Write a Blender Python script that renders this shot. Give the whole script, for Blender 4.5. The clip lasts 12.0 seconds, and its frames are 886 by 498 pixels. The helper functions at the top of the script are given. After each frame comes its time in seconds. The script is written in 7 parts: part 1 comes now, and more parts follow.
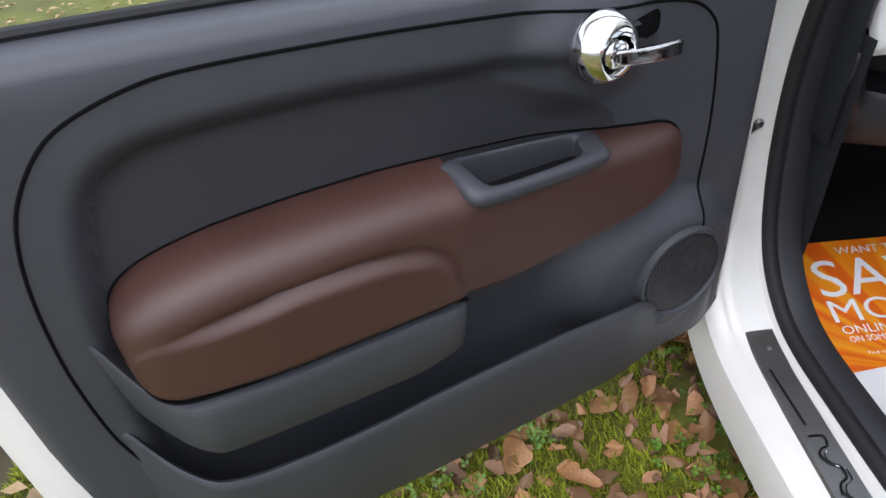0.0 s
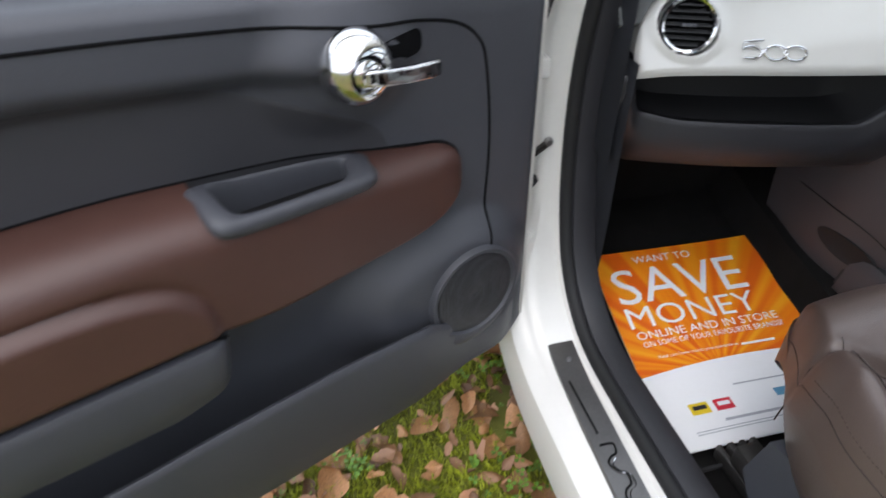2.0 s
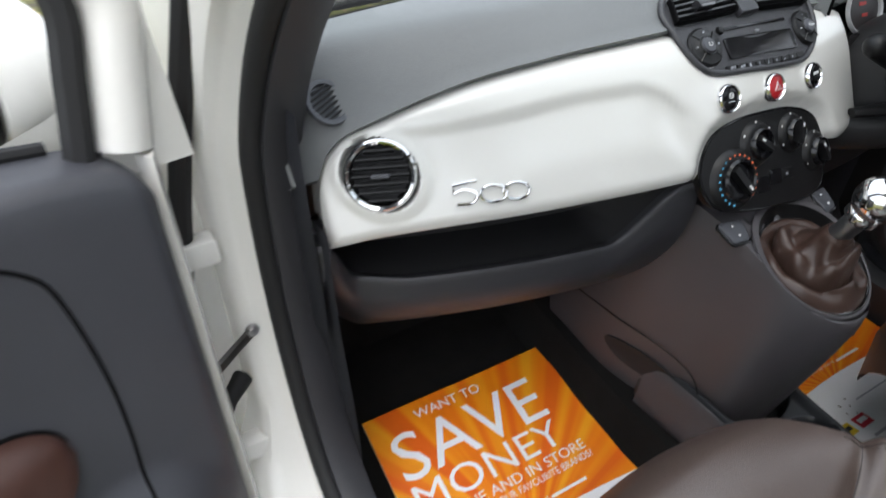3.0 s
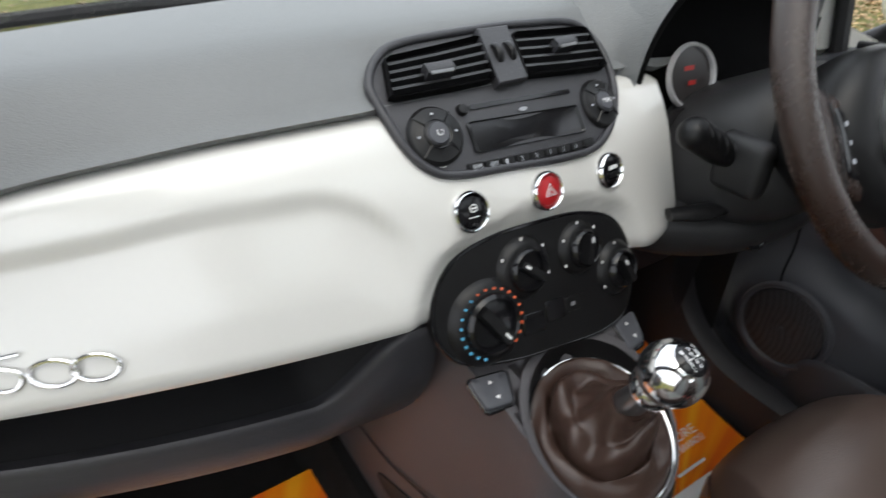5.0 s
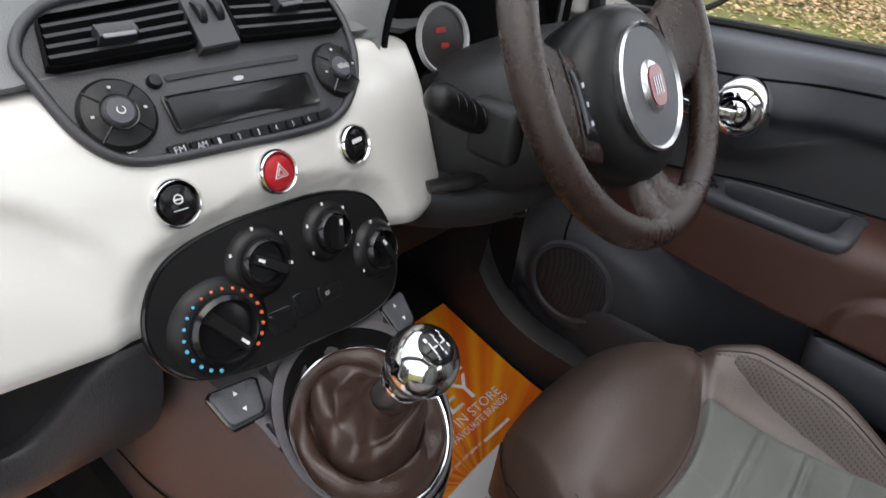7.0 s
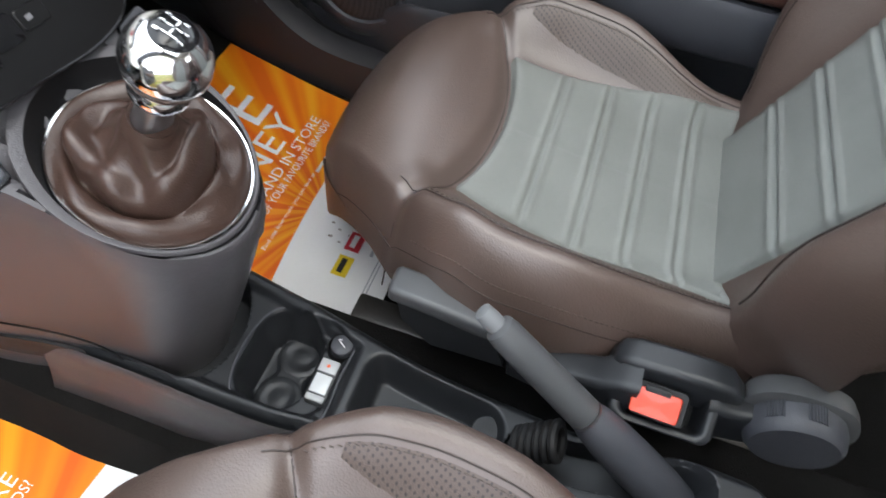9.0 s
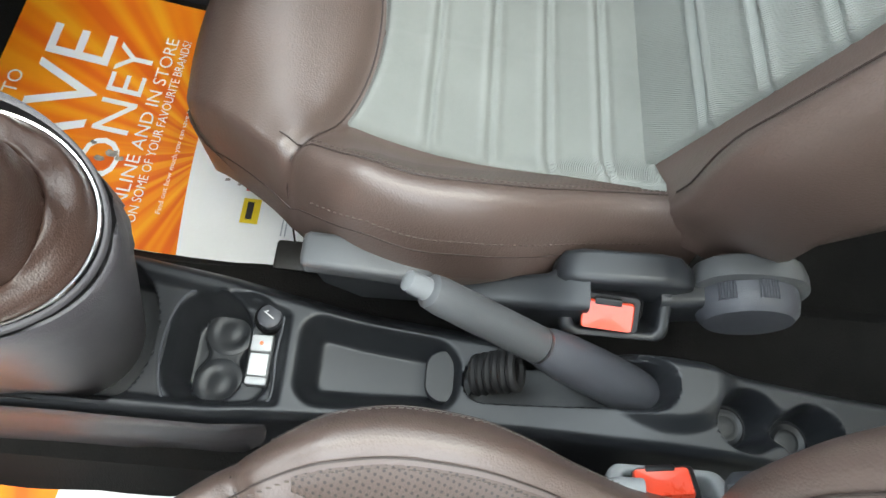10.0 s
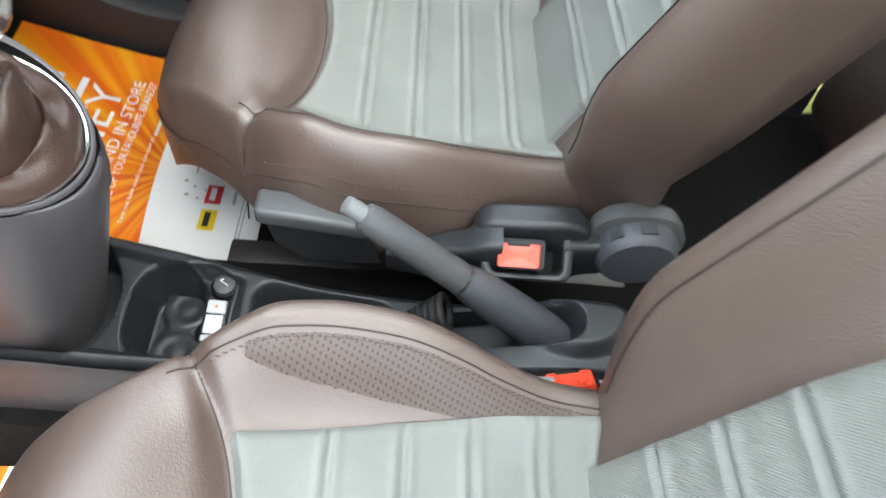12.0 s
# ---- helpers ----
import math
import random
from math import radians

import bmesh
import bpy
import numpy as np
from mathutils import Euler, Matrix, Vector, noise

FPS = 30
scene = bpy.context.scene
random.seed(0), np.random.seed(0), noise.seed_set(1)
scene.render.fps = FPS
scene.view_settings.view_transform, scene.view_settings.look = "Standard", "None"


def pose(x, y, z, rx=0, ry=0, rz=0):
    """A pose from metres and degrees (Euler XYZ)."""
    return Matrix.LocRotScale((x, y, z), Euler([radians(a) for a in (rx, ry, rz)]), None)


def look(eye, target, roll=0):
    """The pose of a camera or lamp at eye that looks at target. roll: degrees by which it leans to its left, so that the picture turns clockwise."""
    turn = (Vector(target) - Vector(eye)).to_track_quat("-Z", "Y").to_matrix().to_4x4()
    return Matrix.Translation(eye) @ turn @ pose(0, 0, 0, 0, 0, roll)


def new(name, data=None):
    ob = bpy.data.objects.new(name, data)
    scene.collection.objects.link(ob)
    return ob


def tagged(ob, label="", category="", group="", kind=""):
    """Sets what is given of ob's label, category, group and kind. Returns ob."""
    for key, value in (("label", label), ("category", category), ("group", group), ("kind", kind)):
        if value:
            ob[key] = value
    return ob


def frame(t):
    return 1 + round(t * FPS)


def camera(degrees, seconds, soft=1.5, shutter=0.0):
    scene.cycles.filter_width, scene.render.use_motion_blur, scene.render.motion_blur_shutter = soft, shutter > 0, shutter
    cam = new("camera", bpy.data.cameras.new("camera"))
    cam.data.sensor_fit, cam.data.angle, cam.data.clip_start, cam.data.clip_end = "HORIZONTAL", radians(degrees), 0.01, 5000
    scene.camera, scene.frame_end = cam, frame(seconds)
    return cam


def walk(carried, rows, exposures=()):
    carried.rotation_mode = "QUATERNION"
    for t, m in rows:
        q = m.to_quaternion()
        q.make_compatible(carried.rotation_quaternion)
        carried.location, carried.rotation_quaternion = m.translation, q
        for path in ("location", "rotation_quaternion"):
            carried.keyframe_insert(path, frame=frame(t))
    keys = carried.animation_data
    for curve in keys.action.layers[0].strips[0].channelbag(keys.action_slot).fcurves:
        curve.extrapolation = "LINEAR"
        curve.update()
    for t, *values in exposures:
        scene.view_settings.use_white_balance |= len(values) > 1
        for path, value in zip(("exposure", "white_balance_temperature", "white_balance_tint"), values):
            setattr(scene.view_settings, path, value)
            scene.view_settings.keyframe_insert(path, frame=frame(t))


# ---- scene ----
cam = camera(69.1, 12.0, soft=1.5, shutter=0.3)

PATH = [
    (0, (-1.165, -0.701, 1.115), (-1.164, 0.901, -0.083), -6.9),
    (0.5, (-1.237, -0.73, 1.138), (-1.087, 0.848, -0.081), -4.3),
    (1, (-1.167, -0.794, 1.131), (-0.947, 0.776, -0.089), 1.0),
    (1.5, (-1.123, -0.806, 1.117), (-0.867, 0.735, -0.132), 2.7),
    (2, (-1.04, -0.674, 1.1), (-0.649, 0.882, -0.094), -0.5),
    (2.5, (-0.929, -0.554, 1.108), (-0.182, 0.902, -0.042), -1.0),
    (3, (-0.748, -0.449, 1.114), (0.107, 1.0, 0.032), -2.5),
    (3.2, (-0.69, -0.419, 1.118), (0.181, 1.03, 0.049), -2.4),
    (4.8, (-0.388, -0.358, 1.099), (0.532, 1.032, -0.006), -1.9),
    (5, (-0.372, -0.34, 1.096), (0.652, 0.984, 0.002), 2.8),
    (5.5, (-0.326, -0.335, 1.091), (0.829, 0.881, 0.001), 6.7),
    (6, (-0.293, -0.343, 1.096), (0.967, 0.779, 0.023), 7.7),
    (6.5, (-0.274, -0.354, 1.102), (1.061, 0.68, 0.03), 8.3),
    (6.7, (-0.273, -0.354, 1.094), (1.071, 0.647, 0.003), 7.9),
    (8.3, (-0.277, -0.375, 1.043), (0.99, 0.141, -0.415), 8.2),
    (8.5, (-0.273, -0.383, 1.031), (0.969, 0.044, -0.478), 7.8),
    (9, (-0.254, -0.395, 1.009), (0.887, -0.155, -0.616), 8.0),
    (9.5, (-0.208, -0.41, 1.0), (0.763, -0.322, -0.746), 8.0),
    (10, (-0.139, -0.393, 0.997), (0.631, -0.429, -0.848), 7.6),
    (10.5, (-0.113, -0.358, 0.97), (0.52, -0.438, -0.925), 10.5),
    (11, (-0.116, -0.357, 0.953), (0.458, -0.472, -0.959), 15.2),
    (11.5, (-0.147, -0.389, 0.962), (0.496, -0.513, -0.927), 13.8),
    (12, (-0.322, -0.421, 1.012), (0.77, -0.578, -0.656), 10.9),
]
walk(cam, [(t, look(eye, target, roll)) for t, eye, target, roll in PATH],
     exposures=[(0.0, 0.66, 6150, 14), (1.0, 0.80, 6400, 14), (2.0, 0.75, 6250, 12), (2.5, 0.85, 6300, 11), (3.2, 0.95, 6400, 10), (5.0, 0.90, 6600, 10), (6.0, 0.90, 6650, 10), (6.7, 1.0, 6650, 12), (8.3, 1.5, 6450, 14), (9.0, 2.0, 6450, 10), (9.5, 2.3, 6450, 6),
                (10.0, 2.55, 6500, 4), (11.0, 2.9, 6500, 2), (12.0, 2.65, 6450, 6)])

# ---- daylight: bright overcast sky with a very soft sun ----
world = bpy.data.worlds.new("overcast")
scene.world = world
world.use_nodes = True
wn = world.node_tree
wn.nodes.clear()
sky = wn.nodes.new("ShaderNodeTexSky")
sky.sky_type = "NISHITA"
sky.sun_disc = False
sky.sun_elevation = radians(66)
sky.sun_rotation = radians(215)
sky.air_density, sky.dust_density, sky.ozone_density = 1.6, 5.0, 1.0
soften = wn.nodes.new("ShaderNodeMixRGB")
soften.inputs["Fac"].default_value = 0.75
soften.inputs["Color2"].default_value = (8.9, 9.3, 10.0, 1)
backg = wn.nodes.new("ShaderNodeBackground")
backg.inputs["Strength"].default_value = 0.15
wout = wn.nodes.new("ShaderNodeOutputWorld")
wn.links.new(sky.outputs["Color"], soften.inputs["Color1"])
wn.links.new(soften.outputs["Color"], backg.inputs["Color"])
wn.links.new(backg.outputs["Background"], wout.inputs["Surface"])
sun_data = bpy.data.lights.new("sun", "SUN")
sun_data.energy, sun_data.angle, sun_data.color = 0.6, radians(50), (1.0, 0.98, 0.95)
sun = new("sun", sun_data)
sun.matrix_world = look((-2.2, -3.2, 8.8), (0, 0, 0))
scene.view_settings.exposure = 0.35


# ---- materials ----
def material(name, color, rough=0.5, metal=0.0, vary=0.12, size=9.0, grain=0.0, grain_size=900.0, coat=0.0,
             wear=0.06, kind="noise", spec=0.5, island=0.0):
    """A procedural surface: a base colour that drifts at two scales, roughness with wear, and fine relief."""
    m = bpy.data.materials.new(name)
    m.use_nodes = True
    n, ln = m.node_tree.nodes, m.node_tree.links
    b = n["Principled BSDF"]
    tc = n.new("ShaderNodeTexCoord")
    big, fine = n.new("ShaderNodeTexNoise"), n.new("ShaderNodeTexNoise")
    big.inputs["Scale"].default_value, big.inputs["Detail"].default_value = size, 5
    fine.inputs["Scale"].default_value, fine.inputs["Detail"].default_value = size * 22, 3
    for q in (big, fine):
        ln.new(tc.outputs["Object"], q.inputs["Vector"])
    mix = n.new("ShaderNodeMath")
    mix.operation = "MULTIPLY_ADD"
    mix.inputs[1].default_value = 0.35
    ln.new(fine.outputs["Fac"], mix.inputs[0])
    ln.new(big.outputs["Fac"], mix.inputs[2])
    ramp = n.new("ShaderNodeValToRGB")
    ramp.color_ramp.elements[0].position, ramp.color_ramp.elements[1].position = 0.42, 0.95
    lo = [c * (1 - vary) for c in color] + [1]
    hi = [min(1, c * (1 + vary)) for c in color] + [1]
    ramp.color_ramp.elements[0].color, ramp.color_ramp.elements[1].color = lo, hi
    ln.new(mix.outputs[0], ramp.inputs["Fac"])
    last = ramp.outputs["Color"]
    if island:
        info = n.new("ShaderNodeNewGeometry") if island < 0 else n.new("ShaderNodeObjectInfo")
        hsv = n.new("ShaderNodeHueSaturation")
        rng = n.new("ShaderNodeMapRange")
        rng.inputs["To Min"].default_value, rng.inputs["To Max"].default_value = 1 - abs(island), 1 + abs(island)
        ln.new(info.outputs["Random Per Island" if island < 0 else "Random"], rng.inputs["Value"])
        ln.new(rng.outputs["Result"], hsv.inputs["Value"])
        ln.new(last, hsv.inputs["Color"])
        last = hsv.outputs["Color"]
    ln.new(last, b.inputs["Base Color"])
    rr = n.new("ShaderNodeMapRange")
    rr.inputs["To Min"].default_value, rr.inputs["To Max"].default_value = max(0.02, rough - wear), min(1, rough + wear)
    ln.new(mix.outputs[0], rr.inputs["Value"])
    ln.new(rr.outputs["Result"], b.inputs["Roughness"])
    b.inputs["Metallic"].default_value = metal
    b.inputs["Coat Weight"].default_value = coat
    b.inputs["Coat Roughness"].default_value = 0.06
    b.inputs["Specular IOR Level"].default_value = spec
    if grain:
        if kind == "leather":
            tex = n.new("ShaderNodeTexVoronoi")
            tex.feature = "SMOOTH_F1"
            tex.inputs["Scale"].default_value = grain_size
            height = tex.outputs["Distance"]
        elif kind == "weave":
            tex = n.new("ShaderNodeTexWave")
            tex.inputs["Scale"].default_value = grain_size
            tex.inputs["Distortion"].default_value = 0.6
            tex.bands_direction = "DIAGONAL"
            height = tex.outputs["Fac"]
        else:
            tex = n.new("ShaderNodeTexNoise")
            tex.inputs["Scale"].default_value, tex.inputs["Detail"].default_value = grain_size, 4
            height = tex.outputs["Fac"]
        ln.new(tc.outputs["Object"], tex.inputs["Vector"])
        bump = n.new("ShaderNodeBump")
        bump.inputs["Strength"].default_value, bump.inputs["Distance"].default_value = grain, 0.001
        ln.new(height, bump.inputs["Height"])
        ln.new(bump.outputs["Normal"], b.inputs["Normal"])
    return m


def dotted(m, spacing, share, dark):
    """Adds a regular grid of punched holes to a material."""
    n, ln = m.node_tree.nodes, m.node_tree.links
    b = n["Principled BSDF"]
    tc, vo, lt = n.new("ShaderNodeTexCoord"), n.new("ShaderNodeTexVoronoi"), n.new("ShaderNodeMath")
    vo.voronoi_dimensions = "2D"
    vo.inputs["Scale"].default_value, vo.inputs["Randomness"].default_value = 1 / spacing, 0.0
    turn = n.new("ShaderNodeMapping")
    turn.inputs["Rotation"].default_value = (0, 0, 0.35)
    lt.operation = "LESS_THAN"
    lt.inputs[1].default_value = share
    mixc = n.new("ShaderNodeMixRGB")
    ln.new(tc.outputs["Object"], turn.inputs["Vector"])
    ln.new(turn.outputs["Vector"], vo.inputs["Vector"])
    ln.new(vo.outputs["Distance"], lt.inputs[0])
    ln.new(lt.outputs[0], mixc.inputs["Fac"])
    ln.new(b.inputs["Base Color"].links[0].from_socket, mixc.inputs["Color1"])
    mixc.inputs["Color2"].default_value = (*dark, 1)
    ln.new(mixc.outputs["Color"], b.inputs["Base Color"])
    return m


def sunburst(name, centre, white=False):
    """Orange print with yellow and red rays that spread from a point."""
    m = material(name, (0.85, 0.25, 0.01), 0.35, vary=0.1)
    n, ln = m.node_tree.nodes, m.node_tree.links
    b = n["Principled BSDF"]
    tc, mp = n.new("ShaderNodeTexCoord"), n.new("ShaderNodeMapping")
    mp.inputs["Location"].default_value = (-centre[0], -centre[1], 0)
    gr = n.new("ShaderNodeTexGradient")
    gr.gradient_type = "RADIAL"
    ln.new(tc.outputs["Object"], mp.inputs["Vector"])
    ln.new(mp.outputs["Vector"], gr.inputs["Vector"])
    ray = n.new("ShaderNodeTexNoise")
    ray.noise_dimensions = "1D"
    ray.inputs["Scale"].default_value, ray.inputs["Detail"].default_value = 42, 1.5
    ln.new(gr.outputs["Fac"], ray.inputs["W"])
    ramp = n.new("ShaderNodeValToRGB")
    e = ramp.color_ramp.elements
    e[0].position, e[0].color = 0.34, (0.79, 0.135, 0.008, 1)
    e[1].position, e[1].color = 0.72, (0.92, 0.37, 0.014, 1)
    mid = e.new(0.5)
    mid.color = (0.86, 0.23, 0.006, 1)
    ln.new(ray.outputs["Fac"], ramp.inputs["Fac"])
    ln.new(ramp.outputs["Color"], b.inputs["Base Color"])
    return m


GREY = material("slate_plastic", (0.050, 0.052, 0.061), 0.45, vary=0.08, grain=0.35, grain_size=1100, kind="leather")
GREY2 = material("warm_grey_plastic", (0.058, 0.054, 0.058), 0.33, vary=0.08, grain=0.35, grain_size=1100, kind="leather")
CAP = material("dash_top_plastic", (0.132, 0.138, 0.139), 0.50, vary=0.08, grain=0.4, grain_size=1000, kind="leather")
SLATE = material("dark_slate_plastic", (0.028, 0.028, 0.032), 0.42, vary=0.08, grain=0.35, grain_size=1100, kind="leather")
CRIMSON = material("crimson_enamel", (0.17, 0.010, 0.014), 0.25, vary=0.05, coat=0.4)
PALE = material("pale_grey_plastic", (0.062, 0.064, 0.067), 0.38, vary=0.06, grain=0.2, grain_size=1200, kind="leather")
TRAY = material("console_plastic", (0.015, 0.0165, 0.019), 0.36, vary=0.08, grain=0.12, grain_size=2200, kind="leather")
DARK = material("black_plastic", (0.007, 0.007, 0.0075), 0.36, vary=0.1, grain=0.15, grain_size=1500, spec=0.28)
GLOSS = material("gloss_black", (0.006, 0.006, 0.007), 0.14, vary=0.05, spec=0.4)
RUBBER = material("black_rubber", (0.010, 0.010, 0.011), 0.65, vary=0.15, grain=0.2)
SHADE = material("shaded_bowl_plastic", (0.030, 0.030, 0.034), 0.55, vary=0.08, grain=0.4, grain_size=1100, kind="leather")
WHITE = material("pearl_white_fascia", (0.59, 0.585, 0.555), 0.24, vary=0.015, coat=0.6, wear=0.03)
PAINT = material("white_car_paint", (0.80, 0.79, 0.75), 0.22, vary=0.03, coat=0.5, wear=0.05)
BROWN = material("brown_leatherette", (0.064, 0.029, 0.022), 0.36, vary=0.12, grain=0.4, grain_size=1000, kind="leather")
HIDE = material("taupe_leather", (0.075, 0.051, 0.042), 0.40, vary=0.14, grain=0.28, grain_size=620, kind="leather", spec=0.85)
PERF = dotted(material("perforated_leather", (0.064, 0.044, 0.036), 0.42, vary=0.1, grain=0.3, grain_size=620, kind="leather"),
              0.0044, 0.23, (0.022, 0.015, 0.012))
FABRIC = material("pale_grey_fabric", (0.205, 0.212, 0.198), 0.6, vary=0.10, grain=0.8, grain_size=300, kind="weave", size=14)
STITCH = material("brown_thread", (0.055, 0.040, 0.033), 0.6)
SEAM = material("seam_leather", (0.030, 0.020, 0.017), 0.5)
CHROME = material("chrome", (0.82, 0.82, 0.83), 0.07, metal=1.0, vary=0.02, wear=0.03)
SATIN = material("satin_metal", (0.40, 0.40, 0.41), 0.3, metal=1.0, vary=0.05)
PLATE = material("brushed_sill_plate", (0.20, 0.195, 0.19), 0.36, metal=0.9, vary=0.2, grain=0.15, grain_size=500)
STEEL = material("dark_steel", (0.10, 0.095, 0.09), 0.38, metal=0.8, vary=0.2, grain=0.1, grain_size=300)
CARPET = material("black_carpet", (0.011, 0.0102, 0.0096), 0.95, vary=0.4, size=30, grain=0.9, grain_size=420)
PAPER = material("white_paper", (0.86, 0.87, 0.88), 0.45, vary=0.03)
INK = material("white_ink", (0.85, 0.85, 0.87), 0.45, vary=0.02)
INKGREY = material("grey_ink", (0.42, 0.44, 0.48), 0.5, vary=0.03)
MARKGREY = material("dim_mark", (0.16, 0.16, 0.17), 0.5, vary=0.03)
INKBLUE = material("blue_ink", (0.12, 0.30, 0.45), 0.5, vary=0.03)
YELLOW = material("yellow_ink", (0.75, 0.55, 0.02), 0.5, vary=0.05)
SCUFF = material("dry_mud", (0.30, 0.27, 0.25), 0.9, vary=0.5, size=120)
REDINK = material("red_ink", (0.62, 0.03, 0.05), 0.5, vary=0.05)
BLACKINK = material("black_ink", (0.02, 0.02, 0.02), 0.5)
REDPLASTIC = material("red_plastic", (0.62, 0.055, 0.022), 0.28, vary=0.06, coat=0.3)
HAZARD = material("dark_red_plastic", (0.36, 0.012, 0.016), 0.28, vary=0.05, coat=0.3)
ORANGE_DOT = material("orange_dot", (0.75, 0.14, 0.05), 0.5)
BLUE_DOT = material("blue_dot", (0.10, 0.42, 0.66), 0.5)
LABEL = material("label_white", (0.72, 0.72, 0.72), 0.5)
WHEELHIDE = material("dark_brown_leather", (0.024, 0.013, 0.0097), 0.25, vary=0.12, spec=0.5, grain=0.45, grain_size=1300, kind="leather")
GAITER = material("gaiter_leather", (0.044, 0.025, 0.019), 0.32, vary=0.15, grain=0.3, grain_size=800, kind="leather")
ASPHALT = material("grey_asphalt", (0.19, 0.185, 0.18), 0.9, vary=0.15, size=2, grain=0.6, grain_size=160)
BARK = material("bark", (0.16, 0.12, 0.085), 0.9, vary=0.35, size=5, grain=0.8, grain_size=40)
LEAF = material("fallen_leaf", (0.31, 0.155, 0.066), 0.5, vary=0.4, size=25, island=0.55)
LEAFN = material("dry_leaf", (0.27, 0.145, 0.080), 0.6, vary=0.4, size=20, island=-0.6)
LEAFS = material("leaf_litter", (0.36, 0.25, 0.13), 0.7, vary=0.3, size=12, island=-0.5)
BLADE = material("grass_blade", (0.25, 0.285, 0.014), 0.55, vary=0.35, size=6, island=-0.5)
CLOVER = material("clover_leaf", (0.10, 0.20, 0.018), 0.5, vary=0.25, size=20, island=-0.4)
LITDIAL = material("smoked_dial", (0.022, 0.019, 0.019), 0.3)
COLUMN = material("column_plastic", (0.016, 0.016, 0.017), 0.5, vary=0.1, grain=0.3, grain_size=1100, kind="leather")
# pale and weakly metallic: the dial ring's bright reflections are put into its colour
DIALRING = material("bright_ring_metal", (0.55, 0.55, 0.56), 0.32, metal=0.35, vary=0.05)
BRUSHED = material("brushed_metal", (0.62, 0.62, 0.63), 0.26, metal=1.0, vary=0.05)


def lawn_material():
    m = material("mossy_lawn", (0.115, 0.120, 0.014), 0.9, vary=0.4, size=2.2, grain=1.0, grain_size=90)
    n, ln = m.node_tree.nodes, m.node_tree.links
    b = n["Principled BSDF"]
    tc, nz, rp, mx = (n.new(k) for k in ("ShaderNodeTexCoord", "ShaderNodeTexNoise", "ShaderNodeValToRGB", "ShaderNodeMixRGB"))
    nz.inputs["Scale"].default_value, nz.inputs["Detail"].default_value = 1.1, 6
    rp.color_ramp.elements[0].position, rp.color_ramp.elements[1].position = 0.5, 0.66
    ln.new(tc.outputs["Object"], nz.inputs["Vector"])
    ln.new(nz.outputs["Fac"], rp.inputs["Fac"])
    ln.new(rp.outputs["Color"], mx.inputs["Fac"])
    ln.new(b.inputs["Base Color"].links[0].from_socket, mx.inputs["Color1"])
    mx.inputs["Color2"].default_value = (0.045, 0.036, 0.015, 1)
    ln.new(mx.outputs["Color"], b.inputs["Base Color"])
    return m


LAWN = lawn_material()


def clear_glass(name, tint=(0.93, 0.96, 0.95)):
    m = bpy.data.materials.new(name)
    m.use_nodes = True
    n, ln = m.node_tree.nodes, m.node_tree.links
    n.remove(n["Principled BSDF"])
    gl, tr, fr, mx, pw = (n.new(k) for k in ("ShaderNodeBsdfGlossy", "ShaderNodeBsdfTransparent", "ShaderNodeLayerWeight", "ShaderNodeMixShader", "ShaderNodeMath"))
    gl.inputs["Roughness"].default_value = 0.02
    tr.inputs["Color"].default_value = (*tint, 1)
    fr.inputs["Blend"].default_value = 0.5
    pw.operation = "POWER"
    pw.inputs[1].default_value = 4.5
    ln.new(fr.outputs["Facing"], pw.inputs[0])
    ln.new(pw.outputs[0], mx.inputs[0])
    ln.new(tr.outputs[0], mx.inputs[1])
    ln.new(gl.outputs[0], mx.inputs[2])
    ln.new(mx.outputs[0], n["Material Output"].inputs["Surface"])
    return m


GLASS = clear_glass("window_glass")
# glass for the added roof opening that lights the cabin
TINTED = clear_glass("tinted_fill_glass", (0.52, 0.56, 0.55))


def glowing(name, color, strength):
    m = material(name, color, 0.4)
    b = m.node_tree.nodes["Principled BSDF"]
    b.inputs["Emission Color"].default_value = (*color, 1)
    b.inputs["Emission Strength"].default_value = strength
    return m


REDLIT = glowing("red_display", (0.30, 0.015, 0.012), 0.05)

GLASSY = material("clear_plastic", (0.55, 0.57, 0.58), 0.12, vary=0.05, coat=0.5)
CAPGREY = material("pale_grey_cap", (0.40, 0.41, 0.42), 0.3, vary=0.05)
BRACKET = material("light_grey_plastic", (0.20, 0.205, 0.21), 0.4, vary=0.05, grain=0.15, grain_size=1500)
TRIMPALE = material("pale_pillar_trim", (0.42, 0.42, 0.41), 0.6, vary=0.04, grain=0.3, grain_size=900)
HEADLINER = material("pale_headlining", (0.42, 0.41, 0.39), 0.85, vary=0.04, grain=0.3, grain_size=700)
LAMP = material("lamp_glass", (0.62, 0.64, 0.66), 0.08, vary=0.05, coat=0.8)
SLAT = material("vent_slat", (0.010, 0.010, 0.011), 0.42, vary=0.1, spec=0.4)
VENT = material("vent_black", (0.004, 0.004, 0.0045), 0.8, vary=0.1, spec=0.08)
CARRED = material("red_car_paint", (0.30, 0.02, 0.02), 0.25, coat=0.5)
CARGREY = material("grey_car_paint", (0.20, 0.21, 0.22), 0.3, coat=0.5)
CARDARK = material("dark_car_paint", (0.03, 0.035, 0.045), 0.25, coat=0.5)
PAPER2 = material("pale_plastic", (0.14, 0.145, 0.15), 0.4, vary=0.04)


